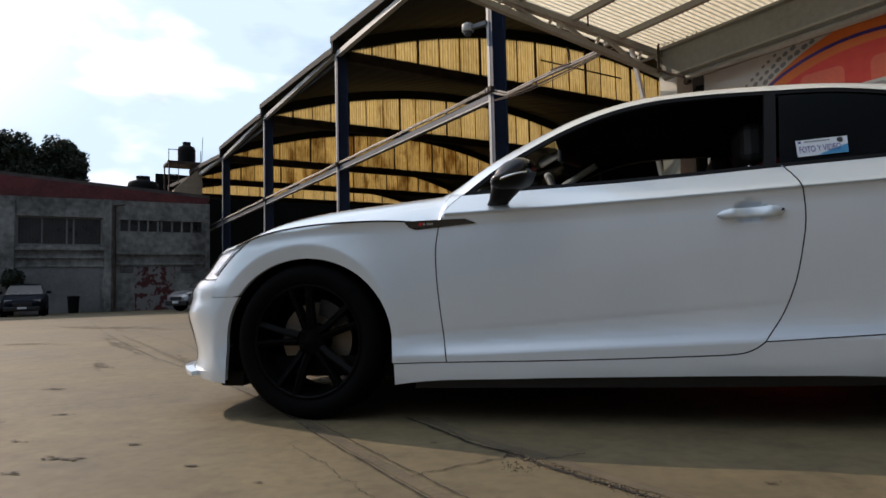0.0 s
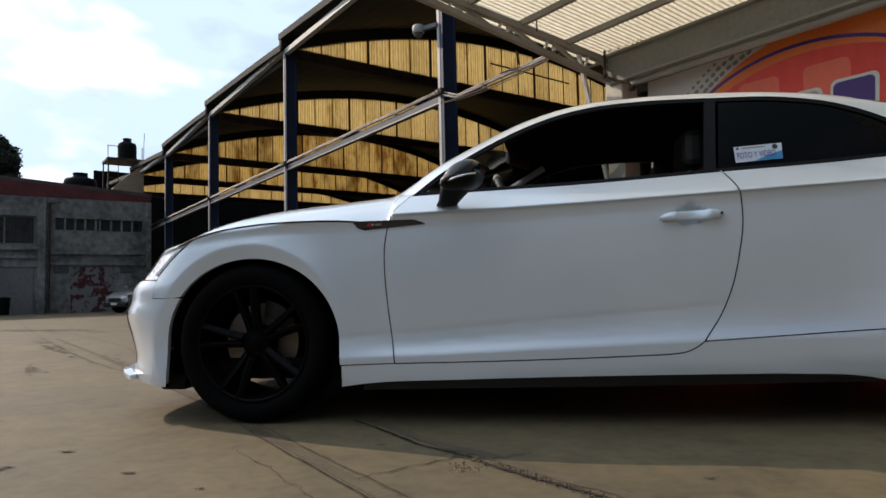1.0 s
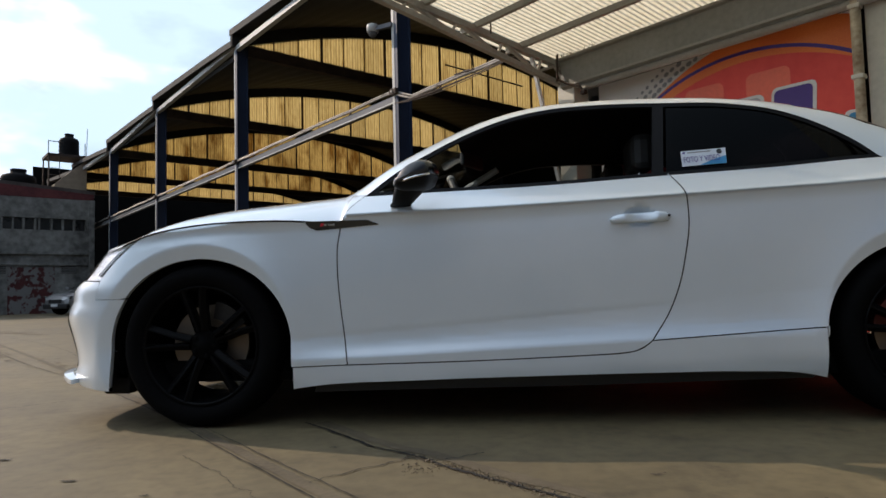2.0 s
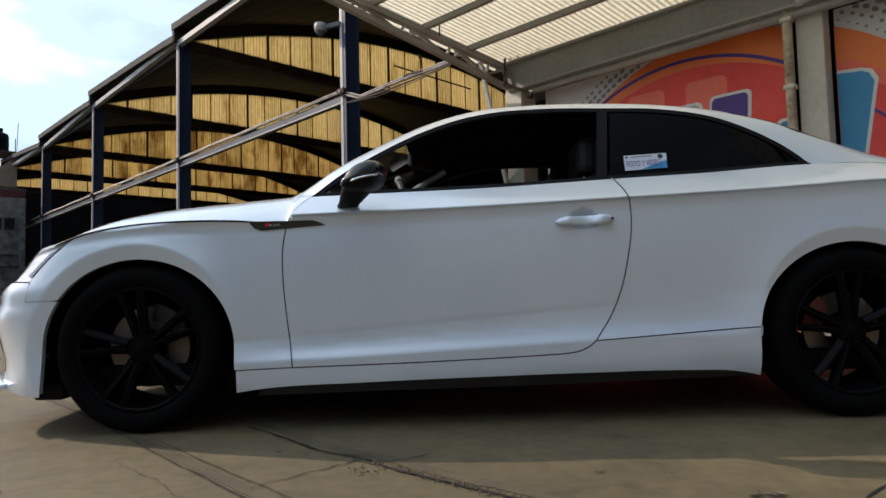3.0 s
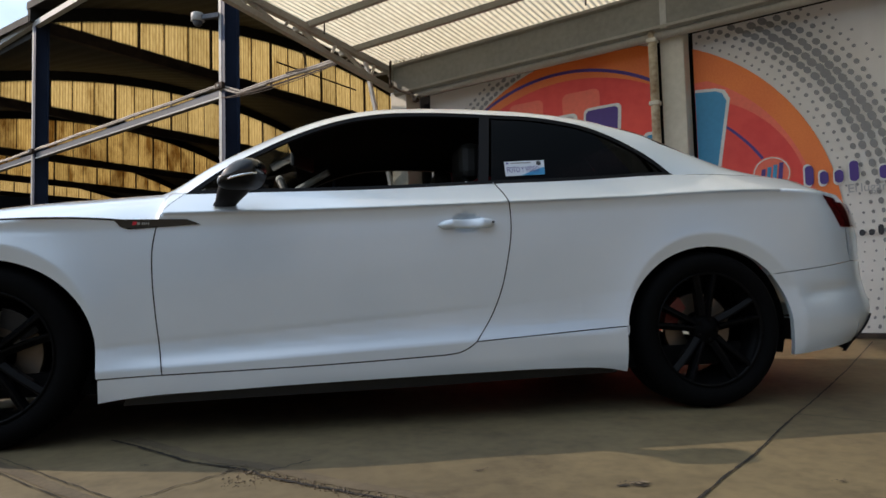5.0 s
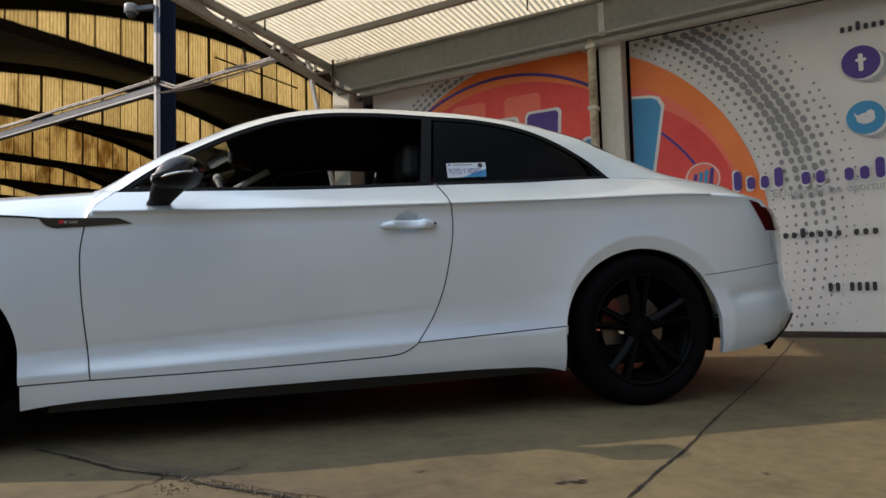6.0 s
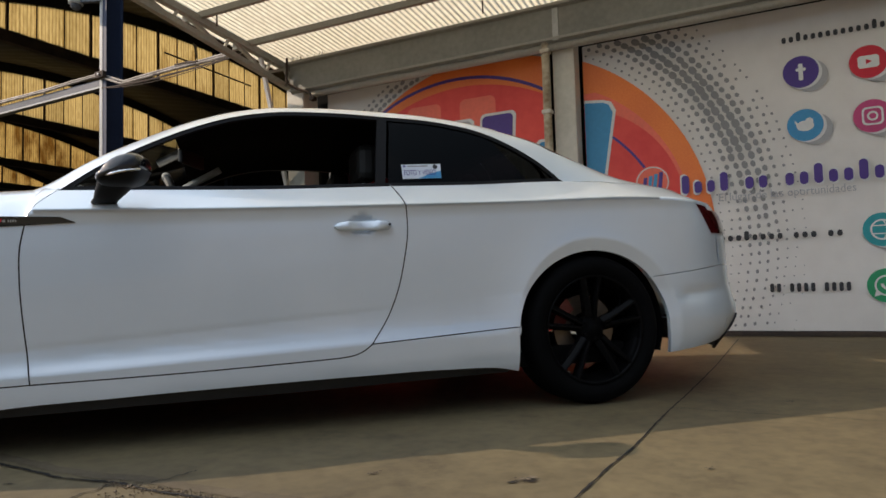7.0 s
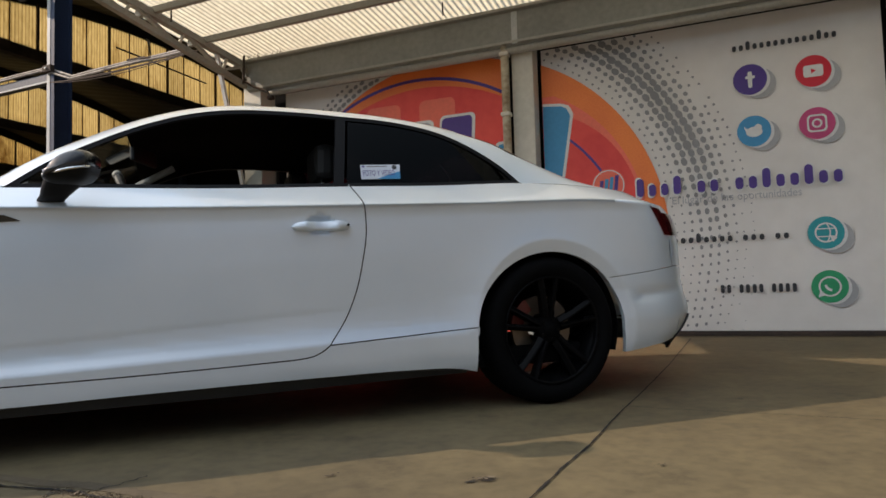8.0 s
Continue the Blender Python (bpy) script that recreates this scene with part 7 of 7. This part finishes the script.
crack("joint_filler", [(0.46, -0.79), (0.63, -0.98), (0.85, -1.22), (0.98, -1.32), (1.08, -1.43), (1.18, -1.53), (1.34, -1.67), (1.96, -2.27)], 0.06, "worn grey-brown filler strip in the joint", M_STRIP, 0.004, 0.02, seed=14, z=0.002, even=0.7)
crack("floor_crack", [(0.40, -0.80), (0.57, -0.99), (0.79, -1.24), (0.92, -1.34), (1.02, -1.46), (1.12, -1.56), (1.28, -1.70), (1.9, -2.3)], 0.013, "wide crumbling crack in the concrete", M_JOINT, 0.004, 0.012, seed=6, z=0.004)
crack("floor_crack", [(0.66, -1.63), (0.70, -1.57), (0.80, -1.47), (0.91, -1.36)], 0.006, "thin crack in the concrete", M_JOINT, 0.01, 0.012, seed=7)
crack("floor_crack", [(1.02, -1.39), (1.08, -1.35), (1.14, -1.30)], 0.006, "thin crack in the concrete", M_JOINT, 0.01, 0.010, seed=8)
crack("floor_crack", [(2.97, -1.08), (3.19, -1.34), (3.59, -1.79)], 0.004, "thin crack in the concrete", M_JOINT, 0.006, seed=9)
crack("floor_crack", [(-3.9, 1.28), (-3.62, 2.32)], 0.012, "thin crack in the concrete", M_JOINT, 0.01, seed=10)
crack("floor_crack", [(-1.52, -0.74), (-1.03, -0.22)], 0.006, "thin crack in the concrete", M_JOINT, 0.01, seed=11)


def blots(name, cx, cy, rx, ry, ang, count, size, material, label, seed, z=0.003):
    """Ragged small spots scattered over a longish patch, as one shallow stain or chip."""
    rng = random.Random(seed)
    ca, sa = math.cos(ang), math.sin(ang)
    verts, faces = [], []
    for k in range(count):
        a, b = rng.gauss(0, rx * 0.5), rng.gauss(0, ry * 0.5)
        sc = size * rng.uniform(0.3, 1.0) ** 1.5
        st = rng.uniform(1.2, 3.2)
        n = 9
        i0 = len(verts)
        for i in range(n):
            t = 2 * math.pi * i / n
            q = rng.uniform(0.35, 1.1)
            p, w = a + sc * st * q * math.cos(t), b + sc * q * math.sin(t)
            verts.append((cx + p * ca - w * sa, cy + p * sa + w * ca, z + 0.00002 * k))
        faces.append(tuple(range(i0, i0 + n)))
    tagged(part(name, mesh_of(name, verts, faces), material), label, "chip", group="chips in the yard floor", kind="structure")


for i, (x, y, rx, ry, size) in enumerate(((1.98, -1.78, 0.05, 0.03, 0.009), (-0.51, -1.59, 0.11, 0.03, 0.012), (-0.94, -1.40, 0.05, 0.015, 0.008), (-0.56, -1.78, 0.03, 0.02, 0.008), (-0.44, -1.38, 0.02, 0.01, 0.006), (-1.2, -0.9, 0.05, 0.02, 0.009), (-1.91, -0.19, 0.09, 0.03, 0.014), (-0.05, -1.62, 0.02, 0.01, 0.006), (0.25, -1.75, 0.02, 0.015, 0.004), (-1.35, -1.1, 0.05, 0.012, 0.007), (0.62, -1.22, 0.012, 0.01, 0.004), (1.62, -1.55, 0.02, 0.012, 0.004), (2.5, -1.9, 0.02, 0.015, 0.004), (3.5, -1.2, 0.03, 0.012, 0.004))):
    blots("floor_chip", x, y, rx, ry, 0.1, 22, size, M_CHIP, "dark ragged chip in the concrete", 30 + i)
blots("floor_chip", 2.0, -1.775, 0.035, 0.02, 0.2, 12, 0.007, M_PALECHIP, "pale broken concrete in a chip", 61, z=0.005)
blots("dirt_patch", -5.43, 3.07, 0.30, 0.10, 0.0, 30, 0.05, M_STRIP, "dirt smear on the concrete", 62)
blots("dirt_patch", -2.6, 0.95, 0.35, 0.06, -0.78, 40, 0.03, M_STRIP, "dirt smear on the concrete", 63)
blots("dirt_patch", -4.2, 3.1, 1.6, 0.10, -0.78, 70, 0.05, M_STRIP, "dirt lying along the joint", 64)
blots("dirt_patch", -2.0, 1.25, 1.0, 0.07, -0.80, 60, 0.03, M_STRIP, "dirt lying along the joint", 65)
blots("dirt_patch", -7.2, 6.6, 1.6, 0.35, -0.3, 60, 0.12, M_STRIP, "dirt smear on the concrete", 66)
blots("dirt_patch", -3.4, 0.3, 0.5, 0.05, 0.1, 16, 0.03, M_STRIP, "dirt smear on the concrete", 67)

rng = random.Random(12)
verts, faces = [], []
for i in range(700):
    t = rng.random()
    bx, by = 0.90 + 0.50 * t, -1.335 - 0.47 * t
    x, y = bx + rng.gauss(0, 0.014), by + rng.gauss(0, 0.014)
    if i > 640:
        x, y = 0.95 + rng.gauss(0, 0.03), -1.50 + rng.gauss(0, 0.03)
    r = rng.uniform(0.0012, 0.004) if i % 25 else rng.uniform(0.004, 0.008)
    k = len(verts)
    h = [Vector((rng.uniform(0.6, 1.2) * sx * r, rng.uniform(0.6, 1.2) * sy * r, sz * r * 0.6)) for sx, sy, sz in ((1, 0, 0.5), (0, 1, 0.6), (-1, 0, 0.5), (0, -1, 0.4), (0.1, 0.1, 1.5), (0, 0, -0.5))]
    verts += [(x + v.x, y + v.y, max(0.0, v.z + 0.4 * r)) for v in h]
    faces += [(k, k + 1, k + 4), (k + 1, k + 2, k + 4), (k + 2, k + 3, k + 4), (k + 3, k, k + 4), (k + 1, k, k + 5), (k + 2, k + 1, k + 5), (k + 3, k + 2, k + 5), (k, k + 3, k + 5)]
tagged(part("concrete_crumbs", mesh_of("concrete_crumbs", verts, faces), M_DEBRIS), "loose concrete crumbs along the wide crack", "rubble", kind="stuff")
